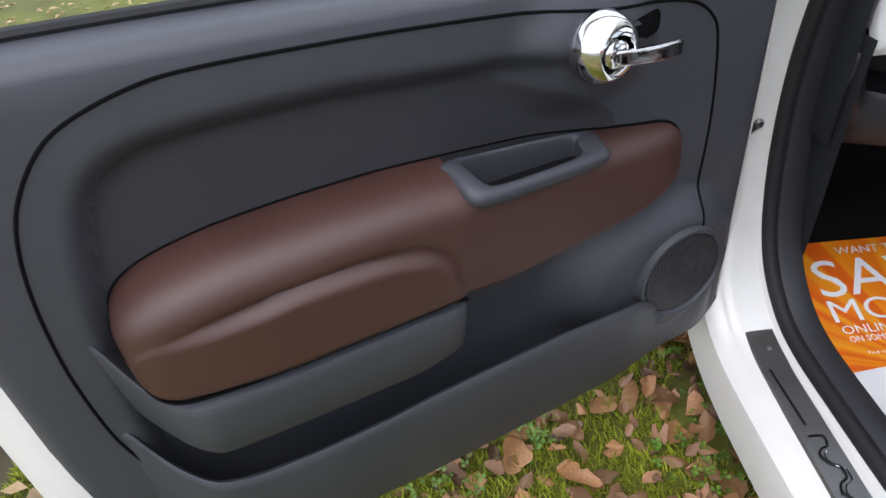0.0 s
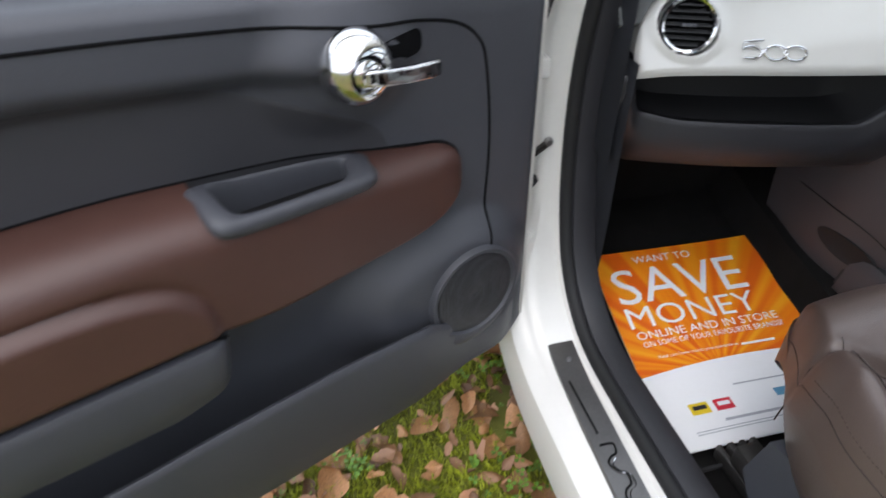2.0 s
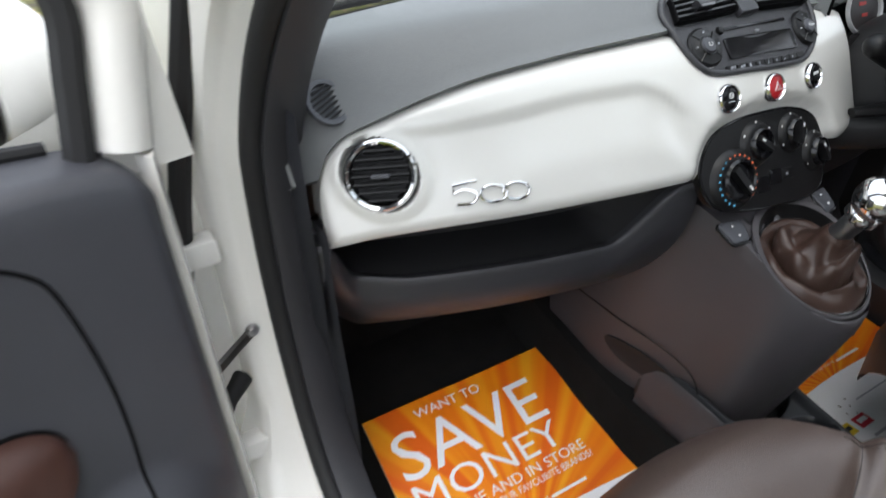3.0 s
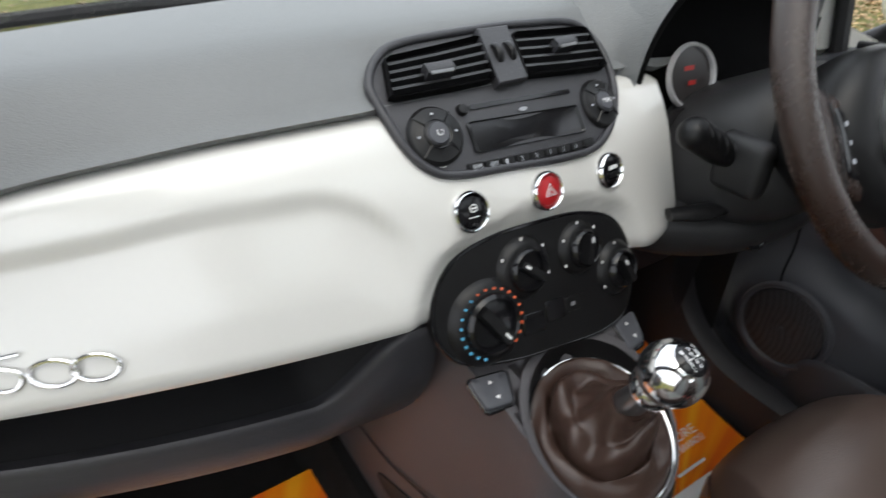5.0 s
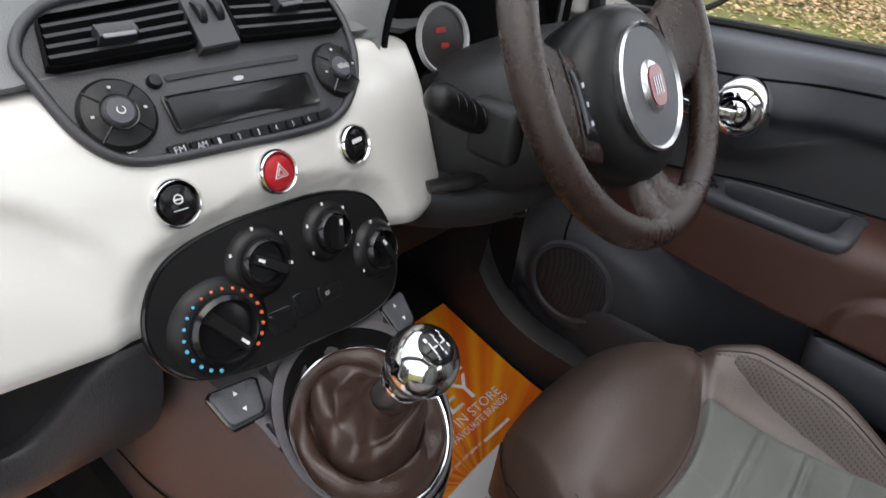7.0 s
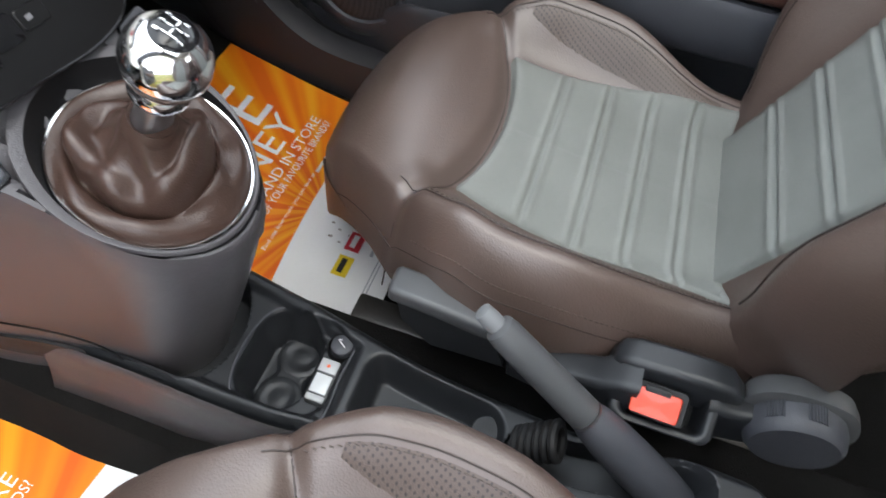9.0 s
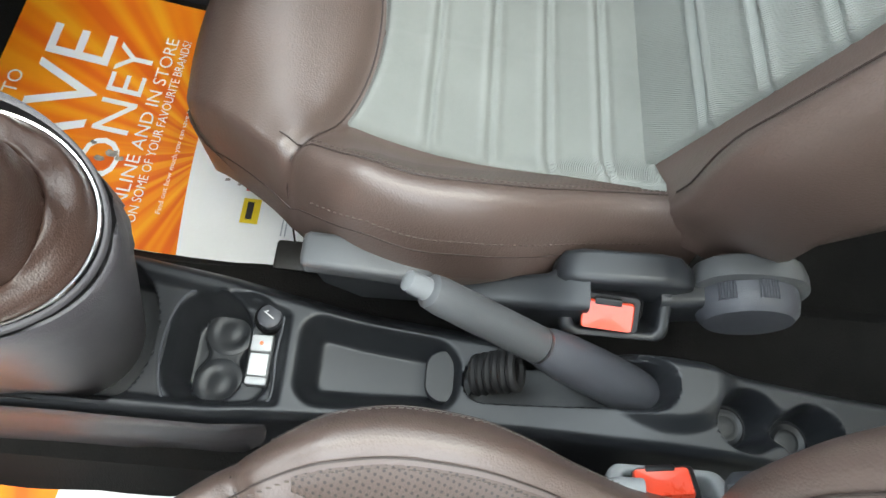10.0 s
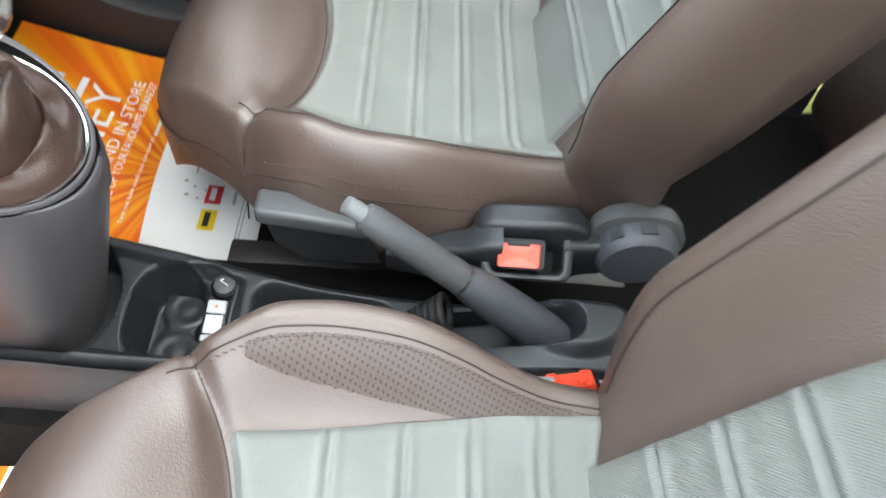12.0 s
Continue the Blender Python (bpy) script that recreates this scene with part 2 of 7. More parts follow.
# ---- mesh tools ----
def spline(pts, n, closed=False):
    """n points on a smooth curve through pts (any dimension)."""
    p = np.array(pts, float)
    k = len(p)
    out = []
    spans = k if closed else k - 1
    for i in range(n):
        s = i / n * spans if closed else i / (n - 1) * spans
        a = min(int(s), spans - 1)
        f = s - a
        if closed:
            q = [p[(a + j) % k] for j in (-1, 0, 1, 2)]
        else:
            q = [p[max(0, min(k - 1, a + j))] for j in (-1, 0, 1, 2)]
        out.append(0.5 * (2 * q[1] + (q[2] - q[0]) * f + (2 * q[0] - 5 * q[1] + 4 * q[2] - q[3]) * f * f
                          + (3 * q[1] - q[0] - 3 * q[2] + q[3]) * f ** 3))
    return np.array(out)


def curve_of(pairs):
    """A smooth function through (x, value) pairs that does not overshoot."""
    xs, vs = (np.array(q, float) for q in zip(*pairs))
    h, d = np.diff(xs), np.diff(vs) / np.diff(xs)
    m = np.zeros(len(xs))
    for i in range(1, len(xs) - 1):
        if d[i - 1] * d[i] > 0:
            w1, w2 = 2 * h[i] + h[i - 1], h[i] + 2 * h[i - 1]
            m[i] = (w1 + w2) / (w1 / d[i - 1] + w2 / d[i])
    m[0], m[-1] = d[0], d[-1]

    def f(x):
        i = int(min(max(np.searchsorted(xs, x) - 1, 0), len(xs) - 2))
        t = min(1.0, max(0.0, (x - xs[i]) / h[i]))
        return float(vs[i] * (1 + 2 * t) * (1 - t) ** 2 + m[i] * h[i] * t * (1 - t) ** 2 + vs[i + 1] * t * t * (3 - 2 * t) + m[i + 1] * h[i] * t * t * (t - 1))

    return f


def step(a, b, x):
    s = min(1.0, max(0.0, (x - a) / (b - a)))
    return s * s * (3 - 2 * s)


def loft(sections, closed=True, caps=True, ring=False):
    """A skin over sections with the same number of points. closed: each section is a loop; ring: last joins first."""
    bm = bmesh.new()
    rows = [[bm.verts.new(tuple(float(c) for c in p)) for p in sec] for sec in sections]
    m = len(rows[0])
    pairs = list(zip(rows, rows[1:])) + ([(rows[-1], rows[0])] if ring else [])
    for a, b in pairs:
        for j in range(m if closed else m - 1):
            k = (j + 1) % m
            bm.faces.new((a[j], a[k], b[k], b[j]))
    if caps and closed and not ring:
        bm.faces.new(rows[0])
        bm.faces.new(rows[-1][::-1])
    return bm


def lathe(profile, n=40, m=None):
    """Turns (radius, height) pairs round the z axis; placed by the matrix m."""
    secs = []
    for i in range(n):
        a = 2 * math.pi * i / n
        secs.append([(r * math.cos(a), r * math.sin(a), h) for r, h in profile])
    bm = loft(secs, closed=False, ring=True)
    bmesh.ops.remove_doubles(bm, verts=bm.verts, dist=1e-6)
    if m:
        bm.transform(m)
    return bm


def tube(path, r, n=10, closed=False, flat=1.0):
    """A round bar along a path; r may be a list. flat squeezes it across its second axis."""
    p = np.array(path, float)
    k = len(p)
    rs = r if isinstance(r, (list, tuple, np.ndarray)) else [r] * k
    secs, up = [], None
    for i in range(k):
        d = p[(i + 1) % k] - p[i - 1] if closed else p[min(i + 1, k - 1)] - p[max(i - 1, 0)]
        d = d / (np.linalg.norm(d) + 1e-12)
        if up is None:
            up = np.array([0, 0, 1.0]) if abs(d[2]) < 0.9 else np.array([0, 1.0, 0])
        s = np.cross(d, up)
        s /= np.linalg.norm(s) + 1e-12
        up = np.cross(s, d)
        secs.append([p[i] + rs[i] * (math.cos(a) * s + flat * math.sin(a) * up) for a in (2 * math.pi * j / n for j in range(n))])
    return loft(secs, ring=closed, caps=not closed)


def patch(outline, place, rings):
    """A star-shaped plate: the outline shrunk to its middle by (scale, height) steps, each laid by place(a, b, height)."""
    o = np.array(outline, float)
    c = o.mean(0)
    secs = [[place(*(c + (q - c) * s), h) for q in o] for s, h in rings]
    bm = loft(secs, caps=False)
    bm.verts.ensure_lookup_table()
    n = len(o)
    bm.faces.new(bm.verts[-n:])
    return bm


def rounded(a0, a1, b0, b1, r, n=6):
    """The outline of a rounded rectangle."""
    out = []
    for ca, cb, s in ((a1 - r, b1 - r, 0), (a0 + r, b1 - r, 90), (a0 + r, b0 + r, 180), (a1 - r, b0 + r, 270)):
        for i in range(n + 1):
            t = radians(s + 90 * i / n)
            out.append((ca + r * math.cos(t), cb + r * math.sin(t)))
    return out


def ball_of(rx, ry, rz, centre, n=24, k=14):
    prof = []
    bm = bmesh.new()
    bmesh.ops.create_uvsphere(bm, u_segments=n, v_segments=k, radius=1)
    bm.transform(Matrix.Translation(centre) @ Matrix.Diagonal((rx, ry, rz, 1)))
    return bm


def box_of(x0, x1, y0, y1, z0, z1, r=0.004, seg=2):
    bm = bmesh.new()
    bmesh.ops.create_cube(bm, size=1)
    bm.transform(Matrix.Translation(((x0 + x1) / 2, (y0 + y1) / 2, (z0 + z1) / 2)) @ Matrix.Diagonal((x1 - x0, y1 - y0, z1 - z0, 1)))
    if r:
        bmesh.ops.bevel(bm, geom=bm.edges[:], offset=r, segments=seg, affect="EDGES", profile=0.5)
    return bm


def thing(name, label, category, base=(0, 0, 0), group="", kind=""):
    ob = new(name)
    ob.empty_display_size = 0.05
    ob.location = base
    return tagged(ob, label, category, group, kind)


def part(name, bm, mat, parent=None, label="", m=None, sharp=40, twosided=False):
    """Links a bmesh as one mesh object, under a thing or a part if one is given."""
    if m is not None:
        bm.transform(m)
    bmesh.ops.recalc_face_normals(bm, faces=bm.faces[:])
    me = bpy.data.meshes.new(name)
    bm.to_mesh(me)
    bm.free()
    me.materials.append(mat)
    me.shade_smooth()
    me.set_sharp_from_angle(angle=radians(sharp))
    ob = new(name, me)
    if parent is not None:
        ob.parent = parent
        if parent.type == "EMPTY":
            ob.matrix_parent_inverse = Matrix.Translation(parent.location).inverted()
    if label:
        tagged(ob, label)
    return ob


def words(name, text, size, place, mat, parent, width=None, label="", tall=None):
    """Flat lettering in the built-in font, laid by place(a, b, height); a and b from the text's lower left corner."""
    cu = bpy.data.curves.new(name, "FONT")
    cu.body, cu.size, cu.resolution_u = text, 1.0, 3
    ob = bpy.data.objects.new(name, cu)
    scene.collection.objects.link(ob)
    me = bpy.data.meshes.new_from_object(ob.evaluated_get(bpy.context.evaluated_depsgraph_get()))
    bpy.data.objects.remove(ob)
    bpy.data.curves.remove(cu)
    bm = bmesh.new()
    bm.from_mesh(me)
    bpy.data.meshes.remove(me)
    xs = [v.co.x for v in bm.verts]
    ys = [v.co.y for v in bm.verts]
    sx = (width / (max(xs) - min(xs))) if width else size
    sy = (tall / (max(ys) - min(ys))) if tall else sx
    for v in bm.verts:
        v.co = Vector(place((v.co.x - min(xs)) * sx, (v.co.y - min(ys)) * sy, 0.0))
    return part(name, bm, mat, parent, label)


# ---- the car's shell ----
body = thing("car_body", "white painted small hatchback body with an open door aperture", "car body", (0, 0, 0.03))

APERTURE = spline([(-1.15, 0.30), (-0.80, 0.288), (-0.40, 0.288), (-0.12, 0.289), (0.02, 0.298), (0.098, 0.335), (0.152, 0.40), (0.184, 0.50),
                   (0.198, 0.62), (0.194, 0.74), (0.168, 0.86), (0.122, 0.95), (0.055, 1.03), (-0.05, 1.12), (-0.22, 1.23), (-0.42, 1.31), (-0.75, 1.36), (-1.15, 1.36)], 120)


def pillar_lean(z):
    return 0.10 * max(0.0, z - 0.85) + 0.30 * max(0.0, z - 0.92) ** 2


def aperture_sweep(section, sign, inner=None):
    """Sweeps a section of (outward distance, half width) pairs round the door opening on one side of the car."""
    secs = []
    for i, (y, z) in enumerate(APERTURE):
        a, b = APERTURE[max(0, i - 1)], APERTURE[min(len(APERTURE) - 1, i + 1)]
        d = (b - a) / np.linalg.norm(b - a)
        out = np.array([d[1], -d[0]])
        lean = pillar_lean(z)
        k = step(0.33, 0.50, z) * step(-0.25, 0.04, y) if inner else 0.0
        sec = [(p[0] + (q[0] - p[0]) * k, p[1] + (q[1] - p[1]) * k) for p, q in zip(section, inner)] if inner else section
        secs.append([(sign * (x - lean), y + o * out[0], z + o * out[1]) for o, x in sec])
    return loft(secs, closed=False, caps=False)


FLANGE = [(0.0, 0.598), (0.003, 0.612), (0.012, 0.620), (0.013, 0.66), (0.013, 0.682), (0.018, 0.689), (0.021, 0.698), (0.022, 0.710),
          (0.030, 0.722), (0.06, 0.728), (0.13, 0.722)]
PILLAR = [(0.0, 0.598), (0.003, 0.612), (0.010, 0.620), (0.011, 0.634), (0.013, 0.646), (0.020, 0.652), (0.030, 0.655), (0.045, 0.657), (0.07, 0.660), (0.10, 0.664), (0.15, 0.668)]
for sign in (-1, 1):
    part("door_frame", aperture_sweep(FLANGE, sign, PILLAR), PAINT, body, "glossy white painted door frame and sill")
    part("trim", aperture_sweep([(0.0, 0.600), (-0.014, 0.596), (-0.018, 0.575), (-0.008, 0.552), (0.05, 0.545), (0.11, 0.545)], sign), SLATE, body,
         "dark slate plastic sill and pillar trim")
    seal = [np.array([sign * (0.604 - pillar_lean(z)), y, z]) for y, z in APERTURE]
    part("door_seal", tube(seal, 0.0125, 10), RUBBER, body, "black rubber door seal")

plate = part("sill_plate", loft([[(-0.676 + k, y, 0.2765 + dz), (-0.674 + k, y, 0.2825 + dz), (-0.628 + k, y, 0.2835 + dz), (-0.626 + k, y, 0.2775 + dz)] for y, k, dz in ((0.060, 0.004, 0.012), (0.058, 0.004, 0.013), (0.02, 0.002, 0.006), (-0.03, 0.0, 0.0), (-0.25, -0.008, -0.001), (-0.72, -0.020, -0.001))]), PLATE, body,
             "brushed metal sill plate with a black channel and emblem")
part("groove", box_of(-0.6635, -0.6595, -0.13, -0.02, 0.2828, 0.2842, 0.0008), DARK, plate)
part("groove", box_of(-0.6725, -0.6685, -0.60, -0.285, 0.2818, 0.2835, 0.0008), DARK, plate)
# the emblem: a running line of numeral loops along the plate
script = [(-0.668, -0.150), (-0.648, -0.152), (-0.650, -0.168), (-0.660, -0.172), (-0.668, -0.182), (-0.662, -0.196), (-0.651, -0.204), (-0.652, -0.220), (-0.664, -0.228), (-0.669, -0.242), (-0.658, -0.256), (-0.653, -0.270)]
part("emblem", tube([(x, y, 0.2842) for x, y in spline(script, 70)], 0.0017, 6), DARK, plate)
part("emblem", tube([(x + 0.005, y - 0.004, 0.2842) for x, y in spline(script[3:], 60)], 0.0009, 5), CHROME, plate)
part("rivet", lathe([(0, 0.004), (0.003, 0.0035), (0.0045, 0.001), (0.0045, -0.002)], 12, Matrix.Translation((-0.645, 0.020, 0.2895))), SATIN, plate)
# hinge pillar fittings
part("plug", lathe([(0, 0.004), (0.006, 0.003), (0.009, 0.0), (0.009, -0.004)], 14, Matrix.Translation((-0.640, 0.204, 0.490)) @ Euler((radians(90), 0, 0)).to_matrix().to_4x4()), RUBBER, body, "black rubber plug")
strap = part("check_strap", tube([(-0.640, 0.208, 0.606), (-0.668, 0.190, 0.602), (-0.705, 0.165, 0.596)], 0.0045, 8, flat=1.8), STEEL, body, "greasy steel door check strap")
part("bolt", lathe([(0, 0.008), (0.006, 0.007), (0.009, 0.003), (0.009, 0)], 8, Matrix.Translation((-0.640, 0.206, 0.61)) @ Euler((radians(90), 0, 0)).to_matrix().to_4x4()), SATIN, strap)
for z in (0.742, 0.43):
    part("hinge", box_of(-0.728, -0.655, 0.185, 0.215, z - 0.016, z + 0.016, 0.005), PAINT, body, "white painted door hinge")
part("wiring_boot", tube([(-0.665, 0.205, 0.545), (-0.69, 0.180, 0.54), (-0.715, 0.150, 0.535)], [0.013, 0.010, 0.013], 12), RUBBER, body, "black rubber wiring boot")
part("jamb_seal", tube([(-0.628, 0.085, 1.09), (-0.636, 0.118, 1.03), (-0.646, 0.150, 0.97), (-0.660, 0.180, 0.90), (-0.680, 0.200, 0.80), (-0.700, 0.205, 0.70), (-0.715, 0.205, 0.56), (-0.72, 0.205, 0.46)], 0.012, 8), RUBBER, body, "black rubber hinge-side strip")
part("door_jamb", box_of(-0.735, -0.61, 0.250, 0.33, 0.30, 0.90, 0.01), PAINT, body, "white painted hinge pillar")

# roof, rear and the panels that close the shell
def skin(fn, nu, nv, thick=0.012):
    secs = [[fn(u / nu, v / nv) for v in range(nv + 1)] for u in range(nu + 1)]
    bm = loft(secs, closed=False, caps=False)
    bmesh.ops.solidify(bm, geom=bm.faces[:], thickness=thick)
    return bm


def roof_at(x, y):
    u = (-0.42 - y) / 1.45
    return (x, y, 1.375 + 0.05 * (1 - (x / 0.52) ** 2) - 0.10 * u * u)


for x0, x1, y0, y1 in ((-0.54, 0.54, -0.50, -0.40), (-0.54, -0.40, -1.12, -0.50), (0.40, 0.54, -1.12, -0.50), (-0.54, 0.54, -1.88, -1.12)):
    part("roof", skin(lambda u, v: roof_at(x0 + (x1 - x0) * u, y1 + (y0 - y1) * v), 10, 10), HEADLINER, body, "pale grey headlining")
panel_at = lambda u, v: (1.17 * roof_at(-0.54 + 1.08 * u, -0.40 - 1.50 * v)[0], -0.40 - 1.55 * v, roof_at(-0.54 + 1.08 * u, -0.40 - 1.50 * v)[2] + 0.022 - 0.035 * (2 * u - 1) ** 4)
for u0, u1, v0, v1 in ((0.0, 1.0, 0.0, 0.065), (0.0, 0.13, 0.065, 0.465), (0.87, 1.0, 0.065, 0.465), (0.0, 1.0, 0.465, 1.0)):
    part("roof_panel", skin(lambda u, v: panel_at(u0 + (u1 - u0) * u, v0 + (v1 - v0) * v), 14, 12), PAINT, body, "white painted roof")
# unseen glass panel, added so that more daylight reaches the cabin
roof_fill_glass = part("roof_fill_glass", skin(lambda u, v: panel_at(0.12 + 0.76 * u, 0.06 + 0.41 * v), 12, 10, 0.005), TINTED, body, "tinted glass panel added to the unseen roof to light the cabin")
roof_fill_glass.visible_shadow = False


# outer panels: wings, quarters, nose and tail
def side_panel(s, y0, y1, axle, top, outer, inner):
    """A bulged side panel with a wheel arch cut into its lower edge."""
    secs = []
    for y in np.linspace(y0, y1, 44):
        d = abs(y - axle)
        low = 0.31 + math.sqrt(0.325 ** 2 - d * d) if d < 0.325 else 0.22
        t, o, i = top(y), outer(y), inner(y)
        low = min(low, t - 0.05)
        secs.append([(s * (o - 0.05), y, low), (s * (o - 0.006), y, low + 0.002), (s * o, y, low + 0.015), (s * (o + 0.006), y, low + 0.35 * (t - low)), (s * o, y, low + 0.75 * (t - low)), (s * (o - 0.02), y, t - 0.03), (s * (o - 0.06), y, t), (s * i, y, t + 0.012)])
    bm = loft(secs, closed=False, caps=False)
    bmesh.ops.solidify(bm, geom=bm.faces[:], thickness=0.006)
    return bm


def wheel_set(y, s):
    T = Matrix.Translation((s * 0.70, y, 0.315)) @ Euler((0, radians(90 * s), 0)).to_matrix().to_4x4()
    w = part("wheel", lathe([(0.185, 0.085), (0.20, 0.092), (0.255, 0.090), (0.277, 0.070), (0.283, 0.0), (0.277, -0.070), (0.255, -0.09), (0.19, -0.09)], 44, T), RUBBER, body, "black tyre on a silver rim")
    part("rim", lathe([(0.0, 0.045), (0.05, 0.050), (0.055, 0.036), (0.165, 0.050), (0.186, 0.084), (0.190, 0.07), (0.190, -0.06)], 40, T), SATIN, w, "silver wheel rim")
    for k in range(8):
        a = math.pi * k / 4
        part("spoke", tube([T @ Vector((0.045 * math.cos(a), 0.045 * math.sin(a), 0.052)), T @ Vector((0.175 * math.cos(a), 0.175 * math.sin(a), 0.066))], 0.013, 8, flat=0.7), SATIN, w)


for s in (-1, 1):
    part("front_wing", side_panel(s, 0.235, 1.16, 0.74, lambda y: 0.885 - 0.30 * max(0.0, y - 0.24) ** 1.6, lambda y: 0.795 - 0.75 * max(0.0, y - 0.74) ** 2, lambda y: 0.60 - 0.35 * max(0.0, y - 0.74) ** 2), PAINT, body, "white painted front wing")
    part("rear_quarter", side_panel(s, -1.11, -2.16, -1.53, lambda y: 0.99 - 0.10 * max(0.0, -y - 1.7), lambda y: 0.800 - 0.70 * max(0.0, -y - 1.65) ** 2, lambda y: 0.64 - 0.3 * max(0.0, -y - 1.65) ** 2), PAINT, body, "white painted rear quarter")
    pillar_at = lambda u, v: (s * (0.70 - 0.11 * v - 0.06 * u * u), -1.12 - 0.95 * u + 0.16 * u * v, 0.985 + 0.375 * v - 0.10 * u * v)
    for u0, u1, v0, v1 in ((0.0, 1.0, 0.0, 0.16), (0.0, 1.0, 0.82, 1.0), (0.0, 0.04, 0.16, 0.82), (0.50, 1.0, 0.16, 0.82)):
        part("rear_pillar", skin(lambda u, v: pillar_at(u0 + (u1 - u0) * u, v0 + (v1 - v0) * v), 10, 6), PAINT, body, "white painted rear pillar")
    qw = part("quarter_window", skin(lambda u, v: pillar_at(0.03 + 0.48 * u, 0.15 + 0.68 * v), 8, 5, 0.004), GLASS, body, "clear rear side window")
    qw.visible_shadow = False
    lamp = part("headlamp", lathe([(0.0, 0.035), (0.05, 0.030), (0.080, 0.014), (0.088, 0.0), (0.088, -0.03)], 36, Matrix.Translation((s * 0.56, 1.105, 0.66)) @ Euler((radians(-72), 0, radians(-s * 18))).to_matrix().to_4x4()), LAMP, body, "clear round headlamp")
    part("bezel", lathe([(0.087, -0.01), (0.095, 0.004), (0.090, 0.010), (0.086, 0.006)], 36, Matrix.Translation((s * 0.56, 1.105, 0.66)) @ Euler((radians(-72), 0, radians(-s * 18))).to_matrix().to_4x4()), CHROME, lamp)
    part("tail_lamp", box_of(s * 0.66 - 0.04, s * 0.66 + 0.04, -2.13, -2.07, 0.62, 0.80, 0.018, 3), REDPLASTIC, body, "red tail lamp")
    for y in (0.74, -1.53):
        wheel_set(y, s)
    part("floor_side", skin(lambda u, v: (s * (0.545 + 0.15 * v), 0.20 - 1.35 * u, 0.20 + 0.05 * v), 4, 4), DARK, body)
part("nose", skin(lambda u, v: ((2 * u - 1) * (0.62 + 0.06 * math.sin(math.pi * v)), 1.075 + 0.13 * math.sin(math.pi * min(1.0, v * 1.05)) - 0.10 * (2 * u - 1) ** 2 - 0.02 * v, 0.690 - 0.47 * v), 24, 14), PAINT, body, "white painted nose and bumper")
part("grille", box_of(-0.30, 0.30, 1.165, 1.195, 0.275, 0.345, 0.012, 3), DARK, body, "black lower grille")
gate_at = lambda u, v: ((2 * u - 1) * (0.66 - 0.08 * v), -2.14 - 0.06 * math.sin(2.6 * v) + 0.10 * (2 * u - 1) ** 2 + 0.20 * v * v, 0.30 + 1.02 * v)
for u0, u1, v0, v1 in ((0.0, 1.0, 0.0, 0.66), (0.0, 1.0, 0.93, 1.0), (0.0, 0.12, 0.66, 0.93), (0.88, 1.0, 0.66, 0.93)):
    part("tailgate", skin(lambda u, v: gate_at(u0 + (u1 - u0) * u, v0 + (v1 - v0) * v), 14, 10), PAINT, body, "white painted tailgate")
rear_glass = part("rear_window", skin(lambda u, v: gate_at(0.11 + 0.78 * u, 0.65 + 0.29 * v), 12, 5, 0.004), GLASS, body, "clear rear window")
rear_glass.visible_shadow = False
part("pillar_cover", tube(spline([(0.600, 0.155, 0.90), (0.598, 0.125, 0.96), (0.588, 0.055, 1.04), (0.565, -0.08, 1.15), (0.535, -0.25, 1.25), (0.50, -0.40, 1.33)], 24), 0.036, 14), TRIMPALE, body, "pale grey pillar cover")
part("bulkhead", skin(lambda u, v: ((u - 0.5) * 1.3, 0.42 - 0.10 * v, 0.25 + 0.63 * v), 8, 8), CARPET, body)
part("bonnet", skin(lambda u, v: ((u - 0.5) * 1.26, 0.47 + 0.62 * v, 0.845 - 0.16 * v ** 1.7 - 0.06 * (2 * u - 1) ** 2), 14, 14), PAINT, body, "white painted bonnet")
part("scuttle", skin(lambda u, v: ((u - 0.5) * 1.22, 0.352 + 0.125 * v, 0.925 - 0.075 * v - 0.03 * (2 * u - 1) ** 2), 12, 4), RUBBER, body, "black plastic scuttle panel")
screen = part("windscreen", skin(lambda u, v: ((u - 0.5) * (1.16 - 0.16 * v), 0.37 - 0.80 * v - 0.09 * (2 * u - 1) ** 2, 0.925 + 0.44 * v), 12, 8, 0.005), GLASS, body, "clear laminated windscreen")
screen.visible_shadow = False
part("screen_seal", tube([((u - 0.5) * 1.16, 0.362 - 0.09 * (2 * u - 1) ** 2, 0.927) for u in np.linspace(0.02, 0.98, 30)], 0.008, 8), RUBBER, body)
for x0, x1 in ((-0.50, 0.05), (-0.05, 0.42)):
    part("wiper", tube([(x0, 0.395, 0.925), ((x0 + x1) / 2, 0.405, 0.930), (x1, 0.40, 0.922)], 0.007, 8), RUBBER, body, "black wiper blade")

# cabin floor: carpet with raised toe boards and the tunnel
def floor_z(y):
    return 0.222 + (0.063 * (max(0.0, y + 0.09) / 0.34) ** 1.5)


def floor_fn(u, v):
    y = 0.42 - 2.2 * v
    x = (u - 0.5) * 1.12
    tun = 0.075 * step(0.145, 0.105, abs(x))
    return (x, y, floor_z(min(y, 0.40)) - 0.004 + tun + 0.0015 * math.sin(37 * x + 51 * y))


carpet = part("floor", skin(floor_fn, 60, 60, 0.02), CARPET)
tagged(carpet, "black needle-felt carpet on the cabin floor", "floor", kind="structure")


# ---- dashboard ----
def fascia_y(x, z):
    d = z - 0.837
    return 0.5 * x * x + 0.4 * d + (4.4 * d * d if d > 0 else 0.0)


